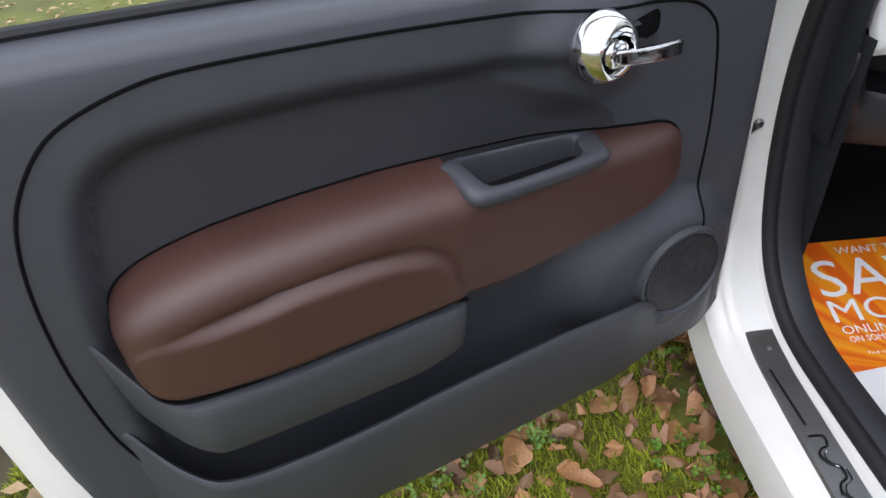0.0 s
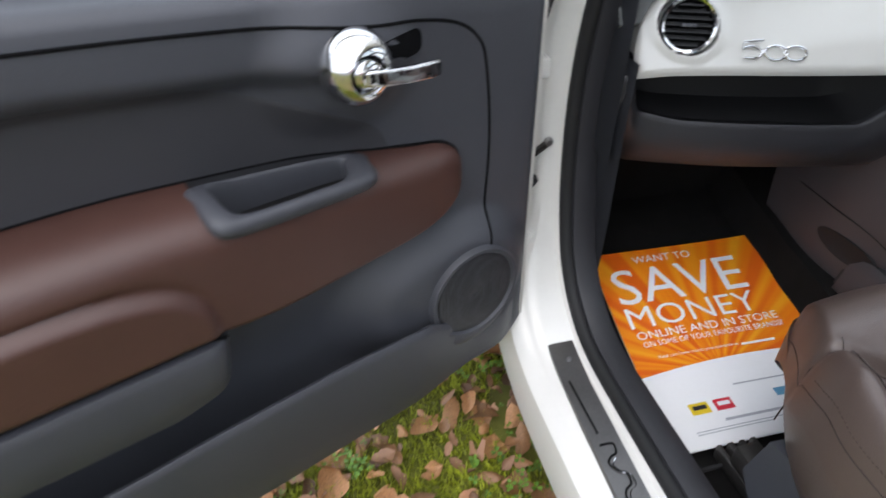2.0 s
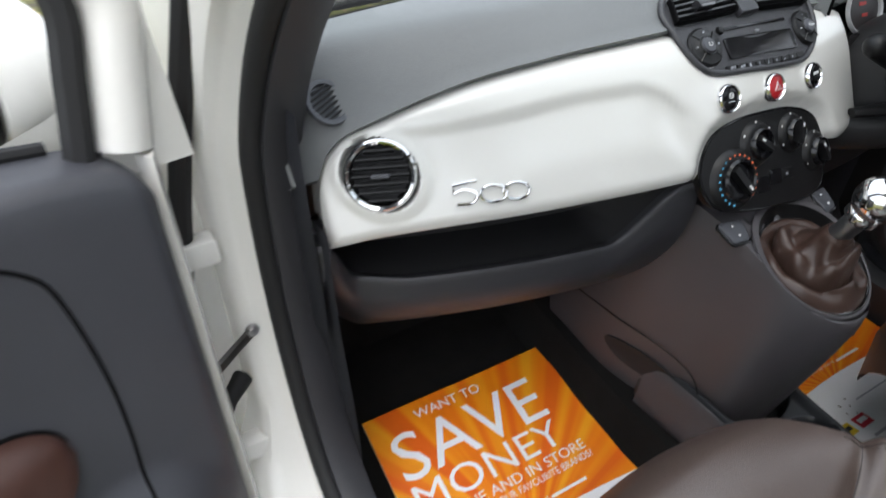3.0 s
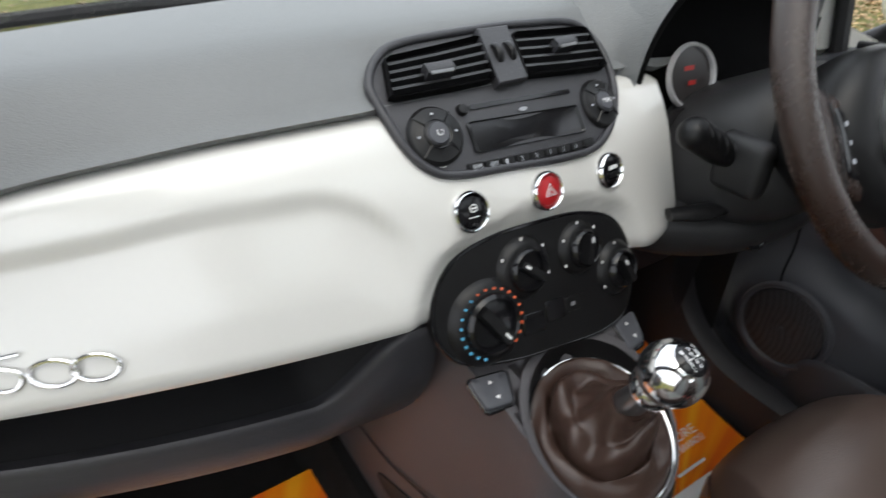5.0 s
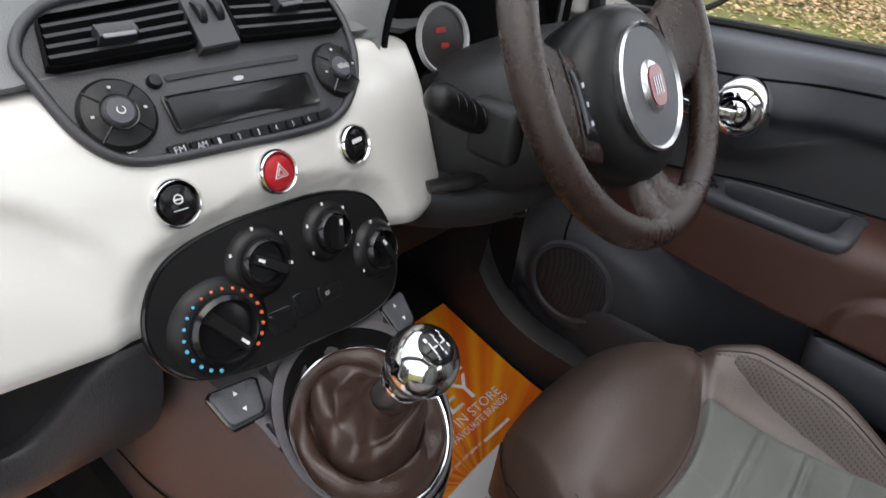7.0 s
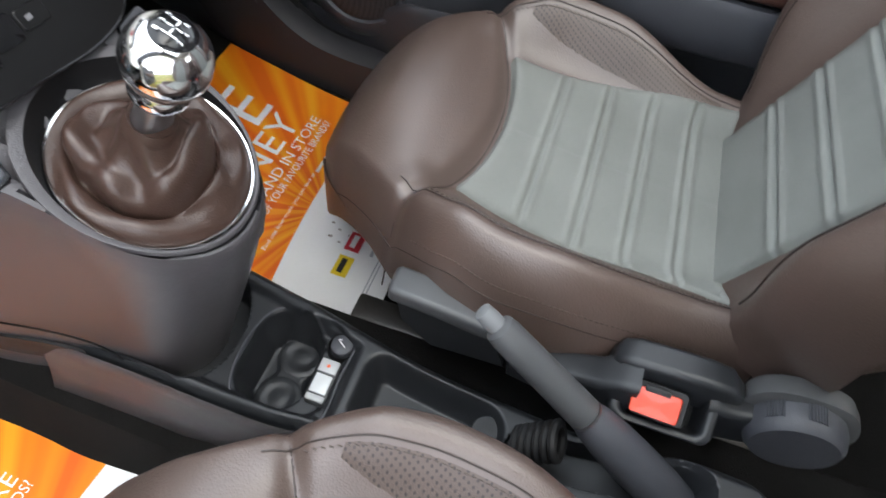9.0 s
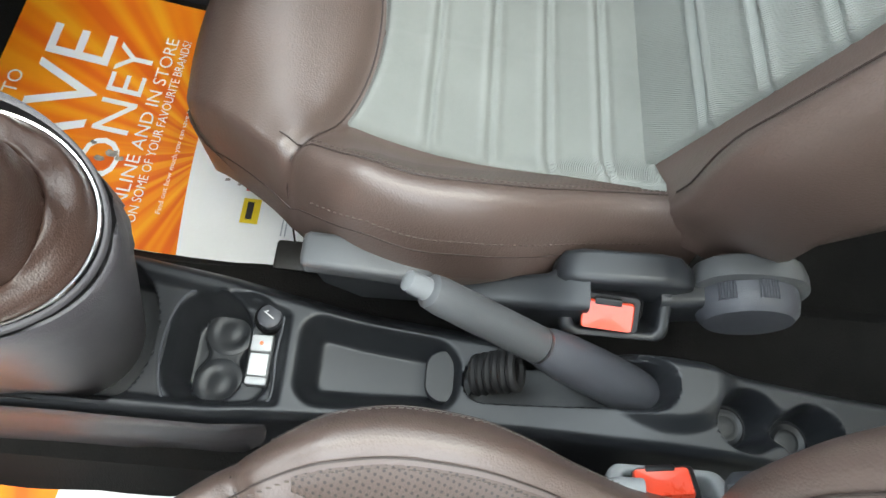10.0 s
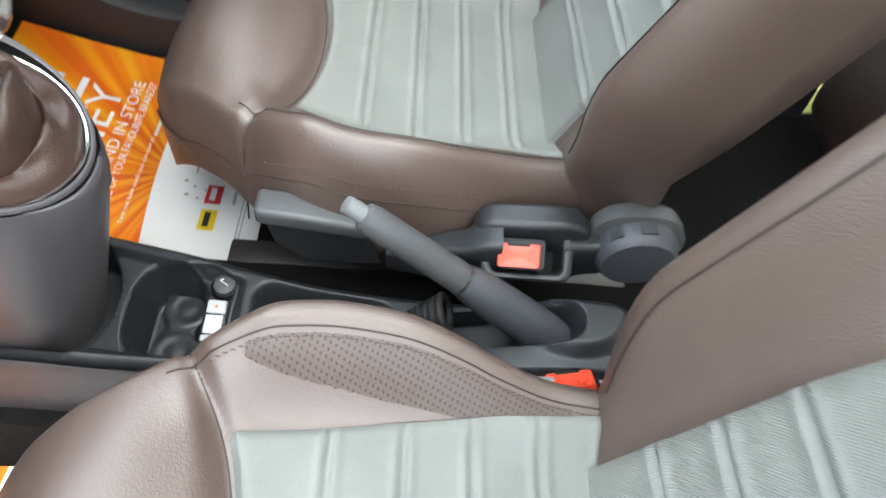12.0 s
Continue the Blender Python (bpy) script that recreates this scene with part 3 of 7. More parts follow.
def on_fascia(x, z, h=0.0):
    d = z - 0.837
    n = Vector((x, -1.0, 0.4 + (8.8 * d if d > 0 else 0.0))).normalized()
    return Vector((x, fascia_y(x, z), z)) + n * h


def fascia_frame(x, z, h=0.0):
    """A frame on the fascia: first axis to the car's right, second up the surface, third out of it."""
    d = z - 0.837
    n = Vector((x, -1.0, 0.4 + (8.8 * d if d > 0 else 0.0))).normalized()
    a = Vector((0, 0, 1)).cross(n).normalized()
    a = -a if a.x < 0 else a
    return Matrix.Translation(on_fascia(x, z, h)) @ Matrix((a, n.cross(a), n)).transposed().to_4x4()


TOP_EDGE = curve_of([(-0.556, 0.775), (-0.552, 0.800), (-0.545, 0.822), (-0.536, 0.836), (-0.517, 0.852), (-0.479, 0.866), (-0.43, 0.881), (-0.366, 0.895),
                     (-0.30, 0.903), (-0.242, 0.908), (-0.138, 0.912), (0.0, 0.914), (0.125, 0.905), (0.16, 0.903), (0.20, 0.895), (0.208, 0.88)])
LOW_EDGE = curve_of([(-0.556, 0.742), (-0.50, 0.751), (-0.40, 0.757), (-0.25, 0.760), (-0.14, 0.759), (-0.12, 0.755), (0.12, 0.748), (0.16, 0.741), (0.208, 0.752)])
CREASE = curve_of([(-0.42, 0.858), (-0.351, 0.864), (-0.261, 0.872), (-0.20, 0.872), (-0.17, 0.862), (-0.14, 0.835)])
HVAC = spline([(-0.122, 0.775), (-0.126, 0.745), (-0.106, 0.718), (-0.055, 0.704), (0.0, 0.697), (0.06, 0.689), (0.10, 0.694), (0.117, 0.720), (0.116, 0.755),
               (0.096, 0.786), (0.05, 0.804), (0.0, 0.810), (-0.055, 0.811), (-0.098, 0.801)], 72, True)


def hvac_reach(x, z):
    """Distance outside the heater panel's outline (negative inside), roughly."""
    q = HVAC - HVAC.mean(0)
    p = np.array([x, z]) - HVAC.mean(0)
    i = int(np.argmax((q @ p) / (np.linalg.norm(q, axis=1) + 1e-9)))
    return np.linalg.norm(p) - np.linalg.norm(q[i])


dash = thing("dashboard", "slate grey moulded dashboard with a pearl white fascia", "dashboard", (0, 0.15, 0.22))


def fascia_point(x, z):
    h = 0.0
    q = z - CREASE(x)
    h -= 0.0075 * step(0.005, -0.012, q) * step(-0.075, -0.015, q) * step(-0.62, -0.34, x) * step(-0.130, -0.165, x)
    h -= 0.016 * step(0.024, -0.004, hvac_reach(x, z))
    e = min(z - LOW_EDGE(x), TOP_EDGE(x) - z, x + 0.556, 0.208 - x)
    h -= 0.008 * (1 - min(1.0, max(0.0, e / 0.012))) ** 2
    dv = math.hypot(x + 0.490, z - 0.815)
    h += 0.004 * step(0.052, 0.038, dv) - 0.034 * step(0.0375, 0.0335, dv)
    return on_fascia(x, z, h)


def fascia_mesh():
    xs = np.unique(np.r_[np.linspace(-0.556, -0.52, 10), np.linspace(-0.45, 0.19, 107), np.linspace(-0.53, -0.45, 40), np.linspace(0.19, 0.208, 6)])
    secs = []
    for x in xs:
        lo, hi = LOW_EDGE(x), TOP_EDGE(x)
        vs = [0, 0.02, 0.05, *np.linspace(0.09, 0.91, 44), 0.95, 0.98, 1.0]
        col = [fascia_point(x, lo + (hi - lo) * v) for v in vs]
        secs.append([col[0] + Vector((0, 0.03, 0.0))] + col + [col[-1] + Vector((0, 0.02, 0))])
    return loft(secs, closed=False, caps=False)


fascia = part("fascia", fascia_mesh(), WHITE, dash, "glossy pearl white fascia panel")
FRAME_5 = fascia_frame(-0.389, 0.788, 0.004)


def badge_path(pts):
    return [fascia_point(-0.389 + a, 0.788 + b) + Vector((0, -0.0026, 0.001)) for a, b in pts]


badge = part("badge", tube(badge_path([(-0.012, 0.013), (-0.036, 0.010), (-0.037, 0.002)]), 0.0016, 8), CHROME, fascia, "chrome numeral emblem")
part("digit", tube(badge_path(spline([(-0.037, 0.002), (-0.026, 0.005), (-0.014, 0.000), (-0.020, -0.009), (-0.036, -0.009)], 24)), 0.0017, 8), CHROME, badge)
for c in (0.003, 0.027):
    part("digit", tube(badge_path([(c + 0.0135 * math.cos(a), -0.002 + 0.0085 * math.sin(a)) for a in np.linspace(0, 2 * math.pi, 28, endpoint=False)]), 0.0017, 8, True), CHROME, badge)


# upper dash
def dash_top():
    secs = []
    for x in np.linspace(-0.575, 0.60, 90):
        xe = max(-0.55, min(0.205, x))
        zt = max(0.80, TOP_EDGE(xe)) if x < 0.195 else 0.895
        slide = 0.1 * max(0, x - 0.205) + (0.01 if x < -0.55 else 0.0)
        top = 0.931 + 0.031 * (1 - (x / 0.56) ** 2)
        zf = max(zt + 0.020, top - 0.014)
        back = 0.352 - 0.30 * x * x
        crown = 0.012 * (1 - (x / 0.6) ** 2)
        col = [(x, fascia_y(xe, zt) + slide + 0.03, zt - 0.012), (x, fascia_y(xe, zt) + slide + 0.004, zt - 0.003), (x, fascia_y(xe, zt) + slide - 0.002 + 0.004 * step(0.142, 0.120, abs(x)), zt + 0.003)]
        for f in (0.15, 0.3, 0.5, 0.75, 1.0):
            z = zt + 0.003 + (zf - zt - 0.003) * f
            col.append((x, fascia_y(xe, z) + slide - 0.001 + 0.004 * step(0.142, 0.120, abs(x)), z))
        y = fascia_y(xe, zf) + slide
        col += [(x, y + 0.007, zf + 0.006), (x, y + 0.017, zf + 0.011), (x, y + 0.034, zf + 0.014), (x, y + 0.06, zf + 0.015)]
        col += [(x, (y + 0.06 + back) / 2, (zf + 0.015) * 0.55 + 0.935 * 0.45 + crown), (x, back - 0.04, 0.936 + crown), (x, back - 0.012, 0.926), (x, back, 0.905), (x, back, 0.70)]
        secs.append(col)
    return loft(secs, closed=False, caps=False)


part("upper_dash", dash_top(), CAP, dash, "grained slate grey upper dash", sharp=60)
part("dash_end", skin(lambda u, v: (-0.568 - 0.004 * v, 0.13 + 0.22 * u - 0.02 * v, 0.60 + 0.30 * v), 6, 6, 0.01), GREY, dash)
tw = Matrix.Translation((-0.520, 0.158, 0.888)) @ Matrix((Vector((0.95, 0.30, 0)), Vector((-0.18, 0.60, 0.78)), Vector((0.24, -0.74, 0.63)))).transposed().to_4x4()
tweeter = part("tweeter_grille", lathe([(0, -0.002), (0.019, -0.002), (0.020, 0.002), (0.025, 0.002), (0.026, -0.001)], 30, tw), GREY, dash, "small round tweeter grille")
for k in range(-3, 4):
    w = math.sqrt(max(0.0, 0.0195 ** 2 - (k * 0.0052) ** 2))
    part("slot", tube([tw @ Vector((-w, k * 0.0052 - 0.25 * w, 0.0)), tw @ Vector((w, k * 0.0052 + 0.25 * w, 0.0))], 0.0016, 6), DARK, tweeter)


# round passenger vent
def round_vent(x, z, r, parent):
    f = fascia_frame(x, z, 0.004)
    v = part("air_vent", lathe([(r + 0.003, -0.006), (r + 0.0035, 0.001), (r + 0.001, 0.004), (r - 0.002, 0.002), (r - 0.003, -0.006)], 44, f), CHROME, parent, "chrome-ringed round air vent")
    part("housing", lathe([(r - 0.002, 0.0), (r - 0.004, -0.022), (0, -0.024)], 36, f), DARK, v)
    for k in range(-3, 4):
        b = k * 0.0088
        w = math.sqrt(max(0.0, (r - 0.004) ** 2 - b * b))
        part("slat", loft([[f @ Vector((a, b + dy, -0.006 + dz)) for dy, dz in ((0.0012, 0.004), (-0.0012, 0.004), (-0.0042, -0.009), (-0.0018, -0.009))] for a in (-w, w)]), DARK, v)
    part("tab", box_of(-0.010, 0.010, -0.003, 0.002, -0.004, 0.005, 0.0015), GREY, v, m=f)
    return v


round_vent(-0.490, 0.815, 0.035, dash)


# lower dash: shelf under the fascia and the knee panel
def shelf_at(x):
    """Lip height, lip set-back and recess depth of the shelf."""
    l, r = step(-0.560, -0.515, x), step(-0.140, -0.215, x)
    return 0.744 - (0.080 - 0.012 * step(-0.45, -0.54, x)) * l * r, -0.034 + 0.046 * l - 0.026 * (1 - r), 0.010 + 0.085 * l * r


def shelf_mesh():
    secs = []
    for x in np.linspace(-0.566, -0.116, 70):
        y = 0.5 * x * x
        z, c, deep = shelf_at(x)
        low = 0.565 + 0.04 * step(-0.50, -0.56, x)
        col = [(-0.004, 0.764), (c + deep, 0.757), (c + deep + 0.004, z + 0.004), (c + 0.022, z - 0.005), (c + 0.008, z - 0.001), (c + 0.003, z), (c, z - 0.004), (c + 0.001, z - 0.012)]
        for f in np.linspace(0.12, 1.0, 9):
            col.append((c + 0.001 + (0.064 - c) * f ** 1.7 - 0.006 * math.sin(math.pi * f), z - 0.012 + (low - z + 0.012) * f))
        col += [(0.074, low - 0.001), (0.12, low + 0.015)]
        secs.append([(x, y + q, h) for q, h in col])
    return loft(secs, closed=False, caps=False)


# Black sheet laid in the shelf recess; its colour supplies the recess's darkness.
def shelf_dark_sheet():
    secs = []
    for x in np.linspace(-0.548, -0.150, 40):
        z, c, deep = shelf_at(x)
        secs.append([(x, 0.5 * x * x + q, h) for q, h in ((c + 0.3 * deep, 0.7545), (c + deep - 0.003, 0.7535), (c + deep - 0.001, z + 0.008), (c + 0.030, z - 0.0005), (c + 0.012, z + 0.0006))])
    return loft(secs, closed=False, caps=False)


part("glove_shelf", shelf_mesh(), SLATE, dash, "slate grey open shelf and knee panel", sharp=50)
part("shelf_dark_sheet", shelf_dark_sheet(), RUBBER, dash, "black sheet that darkens the shelf recess")
for s in (-1, 1):
    part("kick_panel", skin(lambda u, v: (s * (0.556 - 0.006 * math.sin(5 * v)), 0.10 + 0.30 * u + 0.05 * (1 - v) * (1 - u), 0.21 + 0.56 * v), 8, 8, 0.012), GREY, dash, "slate grey kick panel")
part("side_trim", skin(lambda u, v: (0.594 - 0.004 * math.sin(3 * v), 0.085 + 0.26 * u, 0.20 + 0.70 * v), 6, 10, 0.010), COLUMN, dash, "slate grey side trim beside the pedals")
part("red_tab", box_of(-0.547, -0.535, 0.185, 0.205, 0.435, 0.475, 0.003), REDPLASTIC, dash, "small red plastic tab")


# centre stack drum under the heater panel, carrying the gear lever
def stack_top(y):
    return 0.640 + 0.49 * (y + 0.117) if y > -0.06 else 0.668 + 0.65 * (y + 0.06)


def stack_plan(k, f):
    """A point of the drum's plan, k from 0 (left front) round the nose to 1 (right front), at height share f."""
    hw = 0.119 - 0.026 * (1 - f)
    nose = 0.082 - 0.020 * (1 - f)
    mid = -0.102 + 0.070 * (1 - f) ** 1.3
    fronty = 0.27
    if k < 0.38 or k > 0.62:
        s = (k / 0.38) if k < 0.5 else (1 - k) / 0.38
        y = fronty + (mid - fronty) * s
        x = hw + (nose - hw) * step(0.45, 1.0, s)
        return (-x if k < 0.5 else x) + 0.006 * step(0.15, -0.08, y), y
    a = math.pi * (k - 0.38) / 0.24
    return 0.006 - nose * math.cos(a), mid - nose * 1.02 * math.sin(a)


RING = (0.010, -0.105, 0.625)  # centre of the gear lever's ring


def stack_mesh():
    ks = [*np.linspace(0, 0.38, 22), *np.linspace(0.39, 0.61, 24), *np.linspace(0.62, 1, 22)]
    secs = []
    for f, inset in ((0.0, 0), (0.25, 0), (0.5, 0), (0.75, 0), (0.92, 0.0), (0.975, 0.0015), *((1.0, q) for q in (0.003, 0.005, 0.007, 0.010, 0.014, 0.020, 0.028, 0.036, 0.045, 0.055, 0.065, 0.075, 0.09))):
        sec = []
        for k in ks:
            x, y = stack_plan(k, f)
            mid = -0.102 + 0.070 * (1 - f) ** 1.3
            cx, cy = 0.006 * step(0.15, -0.08, y), mid if y < mid else y
            r = math.hypot(x - cx, y - cy)
            q = max(0.12, (r - inset) / r)
            nx, ny = cx + (x - cx) * q, cy + (y - cy) * q
            zt = min(stack_top(ny), 0.70) - (0.045 * step(0.0820, 0.0795, math.hypot(nx - RING[0], (ny - RING[1]) / 0.91)) if inset > 0.002 else 0.0)
            sec.append((nx, ny, 0.30 + (zt - 0.30) * f))
        secs.append(sec)
    return loft(secs, closed=False, caps=False)


part("centre_drum", stack_mesh(), GREY2, dash, "warm grey drum below the heater panel", sharp=55)


def stack_side(y, z):
    f = (z - 0.30) / (min(stack_top(y), 0.70) - 0.30)
    hw, nose, mid = 0.119 - 0.026 * (1 - f), 0.082 - 0.020 * (1 - f), -0.102 + 0.070 * (1 - f) ** 1.3
    return -(hw + (nose - hw) * step(0.45, 1.0, (0.27 - y) / (0.27 - mid)))


net = part("net_pocket", patch([(0.063 + 0.064 * math.cos(a), 0.383 + 0.024 * math.sin(a) + 0.010 * math.cos(a)) for a in np.linspace(0, 6.283, 40, endpoint=False)],
                               lambda y, z, h: (stack_side(y, z) - h, y, z), [(1.0, -0.002), (1.0, 0.0015), (0.93, 0.0015), (0.86, 0.0006), (0.4, 0.0006)]), RUBBER, dash, "black oval net pocket")
part("drum_seam", tube([(stack_side(y, z) - 0.0004, y, z) for y, z in spline([(0.20, 0.455), (0.12, 0.452), (0.06, 0.445), (0.01, 0.430), (-0.03, 0.405), (-0.045, 0.36)], 30)], 0.0012, 6), DARK, dash)


# ---- radio and centre vents ----
RADIO = spline([(-0.128, 0.914), (-0.121, 0.890), (-0.108, 0.874), (-0.086, 0.866), (-0.03, 0.862), (0.03, 0.857), (0.068, 0.857), (0.096, 0.868), (0.116, 0.887), (0.125, 0.906),
                (0.1255, 0.926), (0.108, 0.943), (0.05, 0.9485), (-0.01, 0.950), (-0.085, 0.948), (-0.113, 0.940), (-0.128, 0.927)], 90, True)
radio = thing("radio", "charcoal built-in car radio with two round keypads and a dark display", "car radio", (0, 0.04, 0.86))
part("front_panel", patch(RADIO, on_fascia, [(1.0, -0.014), (1.0, -0.002), (0.985, 0.001), (0.5, 0.001), (0.05, 0.001)]), SLATE, radio)
part("display", patch(rounded(-0.062, 0.062, 0.8735, 0.8935, 0.003), lambda a, b, h: on_fascia(a, b - 0.05 * a, h), [(1.0, 0.0005), (1.0, 0.003), (0.98, 0.0032), (0.93, 0.0015), (0.4, 0.0015)]), GLOSS, radio, "dark glossy display", sharp=12)
part("disc_slot", patch(rounded(-0.052, 0.060, 0.9015, 0.9045, 0.0014), lambda a, b, h: on_fascia(a, b - 0.04 * a, h), [(1.0, 0.0005), (1.0, 0.0022), (0.6, 0.0022)]), GLOSS, radio, "thin black disc slot")
part("eject_button", lathe([(0, 0.005), (0.004, 0.0045), (0.0052, 0.002), (0.0052, -0.001)], 16, fascia_frame(-0.060, 0.9045, 0.001)), DARK, radio)
part("maker_mark", patch([(0.0045 * math.cos(a), 0.8972 + 0.0013 * math.sin(a)) for a in np.linspace(0, 6.28, 16, endpoint=False)], on_fascia, [(1, 0.001), (1, 0.002), (0.3, 0.002)]), SATIN, radio)
for cx, cz, r in ((-0.092, 0.8925, 0.0245), (0.0925, 0.8865, 0.0235)):
    f = fascia_frame(cx, cz, 0.0)
    pad = part("keypad", lathe([(0, 0.0085), (r * 0.42, 0.0080), (r * 0.5, 0.0062), (r * 0.9, 0.0048), (r, 0.002), (r, -0.002)], 40, f), DARK, radio, "round rubbery keypad")
    part("centre_key", lathe([(0, 0.0105), (r * 0.34, 0.010), (r * 0.4, 0.0075)], 26, f), GREY, pad)
    part("groove", tube([f @ Vector((r * 0.47 * math.cos(a), r * 0.47 * math.sin(a), 0.0072)) for a in np.linspace(0, 6.28, 30, endpoint=False)], 0.0007, 5, True), GLOSS, pad)
    for a in (45, 135, 225, 315):
        c, s = math.cos(radians(a)), math.sin(radians(a))
        part("groove", tube([f @ Vector((r * 0.47 * c, r * 0.47 * s, 0.0072)), f @ Vector((r * 0.95 * c, r * 0.95 * s, 0.0045))], 0.0007, 5), GLOSS, pad)
    for a, b in ((0.0, 0.68), (0.68, 0.0), (-0.68, 0.0)):
        part("mark", box_of(-0.0010, 0.0010, -0.0008, 0.0008, 0, 0.0006, 0), INKGREY, pad, m=f @ Matrix.Translation((a * r, b * r, 0.0064)))
part("mark", tube([fascia_frame(-0.092, 0.8925, 0.0112) @ Vector((0.0025 * math.cos(a), 0.0025 * math.sin(a), 0)) for a in np.linspace(2.2, 7.2, 14)], 0.0004, 4), LABEL, radio)
words("lettering", "CD", 0.004, lambda a, b, h: on_fascia(-0.098 + a, 0.8725 + b, 0.0019), LABEL, radio, width=0.007)
words("lettering", "MENU", 0.004, lambda a, b, h: on_fascia(0.0865 + a, 0.8850 + b - 0.05 * a, 0.0118), LABEL, radio, width=0.0115)
for k, t in enumerate(["FM", "AM", "1", "2", "3", "4", "5", "6", ""]):
    x = -0.0665 + 0.0158 * k
    z = 0.8685 - 0.045 * (x + 0.07)
    key = part("preset_key", patch(rounded(x - 0.0072, x + 0.0072, z - 0.0032, z + 0.0026, 0.001), on_fascia, [(1, 0.0), (1, 0.0035), (0.9, 0.0045), (0.4, 0.0045)]), DARK, radio)
    if t:
        words("lettering", t, 0.003, lambda a, b, h, x=x, z=z: on_fascia(x - 0.0035 + a, z - 0.0022 + b, 0.0052), INKGREY, key, width=0.0075 if len(t) > 1 else 0.002, tall=0.0034)


def centre_vent(pts, tab_x, parent):
    """A slotted outlet; pts are its corners on the fascia: lower left, lower right, upper right, upper left."""
    q = np.array(pts)
    o = []
    for i in range(4):
        a, b = q[i], q[(i + 1) % 4]
        o += [a + (b - a) * s for s in np.linspace(0.06, 0.94, 8)]
    v = part("air_vent", patch(o, on_fascia, [(1.03, 0.001), (1.03, 0.0085), (1.0, 0.0095), (0.985, 0.0022), (0.5, 0.0018)]), VENT, parent, "slatted black air vent")
    for k in range(1, 5):
        f = k / 5
        a, b = q[0] + (q[3] - q[0]) * f, q[1] + (q[2] - q[1]) * f
        part("slat", loft([[on_fascia(p[0], p[1] + dz, h) for dz, h in ((0.0012, 0.0080), (-0.0006, 0.0088), (-0.0016, 0.0022), (0.0006, 0.0022))] for p in (a + (b - a) * 0.015, (a + b) / 2, b - (b - a) * 0.015)]), SLAT, v)
    zc = (q[0][1] + q[3][1]) / 2
    part("tab", loft([[on_fascia(tab_x + dx, zc + dz, h) for dz, h in ((0.0030, 0.004), (0.0026, 0.0145), (-0.0012, 0.0160), (-0.0030, 0.0150), (-0.0036, 0.004))] for dx in (-0.0125, -0.0115, 0.0115, 0.0125)]), SLATE, v, "grey vent slider")
    part("strip", loft([[on_fascia(tab_x + dx, zc + dz, h) for dz, h in ((-0.0028, 0.0152), (-0.0024, 0.0158), (-0.0038, 0.0150), (-0.0040, 0.0140))] for dx in (-0.0105, 0.0105)]), SATIN, v, "thin bright strip")
    return v


vents = thing("centre_vents", "pair of slatted black air vents in a grey surround", "air vent", (0, 0.09, 0.93))
part("surround", tube([on_fascia(a, b, 0.002) for a, b in RADIO], 0.0038, 10, True), SLATE, vents)
centre_vent([(-0.1175, 0.9162), (-0.0205, 0.9170), (-0.0127, 0.9435), (-0.1077, 0.9387)], -0.070, vents)
centre_vent([(0.0145, 0.9156), (0.1163, 0.9082), (0.1148, 0.9367), (0.0215, 0.9421)], 0.071, vents)
part("bridge", patch([(-0.020, 0.913), (0.012, 0.913), (0.019, 0.9465), (-0.014, 0.947)], on_fascia, [(1, 0.0), (1, 0.009), (0.95, 0.0105), (0.5, 0.0105)]), SLATE, vents)
for dx in (-0.0075, 0.0065):
    part("thumbwheel", lathe([(0.0, 0.003), (0.0095, 0.003), (0.0105, 0.0015), (0.0105, -0.0015), (0.0095, -0.003), (0, -0.003)], 24,
                             fascia_frame(dx, 0.931, 0.0060) @ Euler((0, radians(90), 0)).to_matrix().to_4x4()), DARK, vents, "ribbed black thumbwheel")

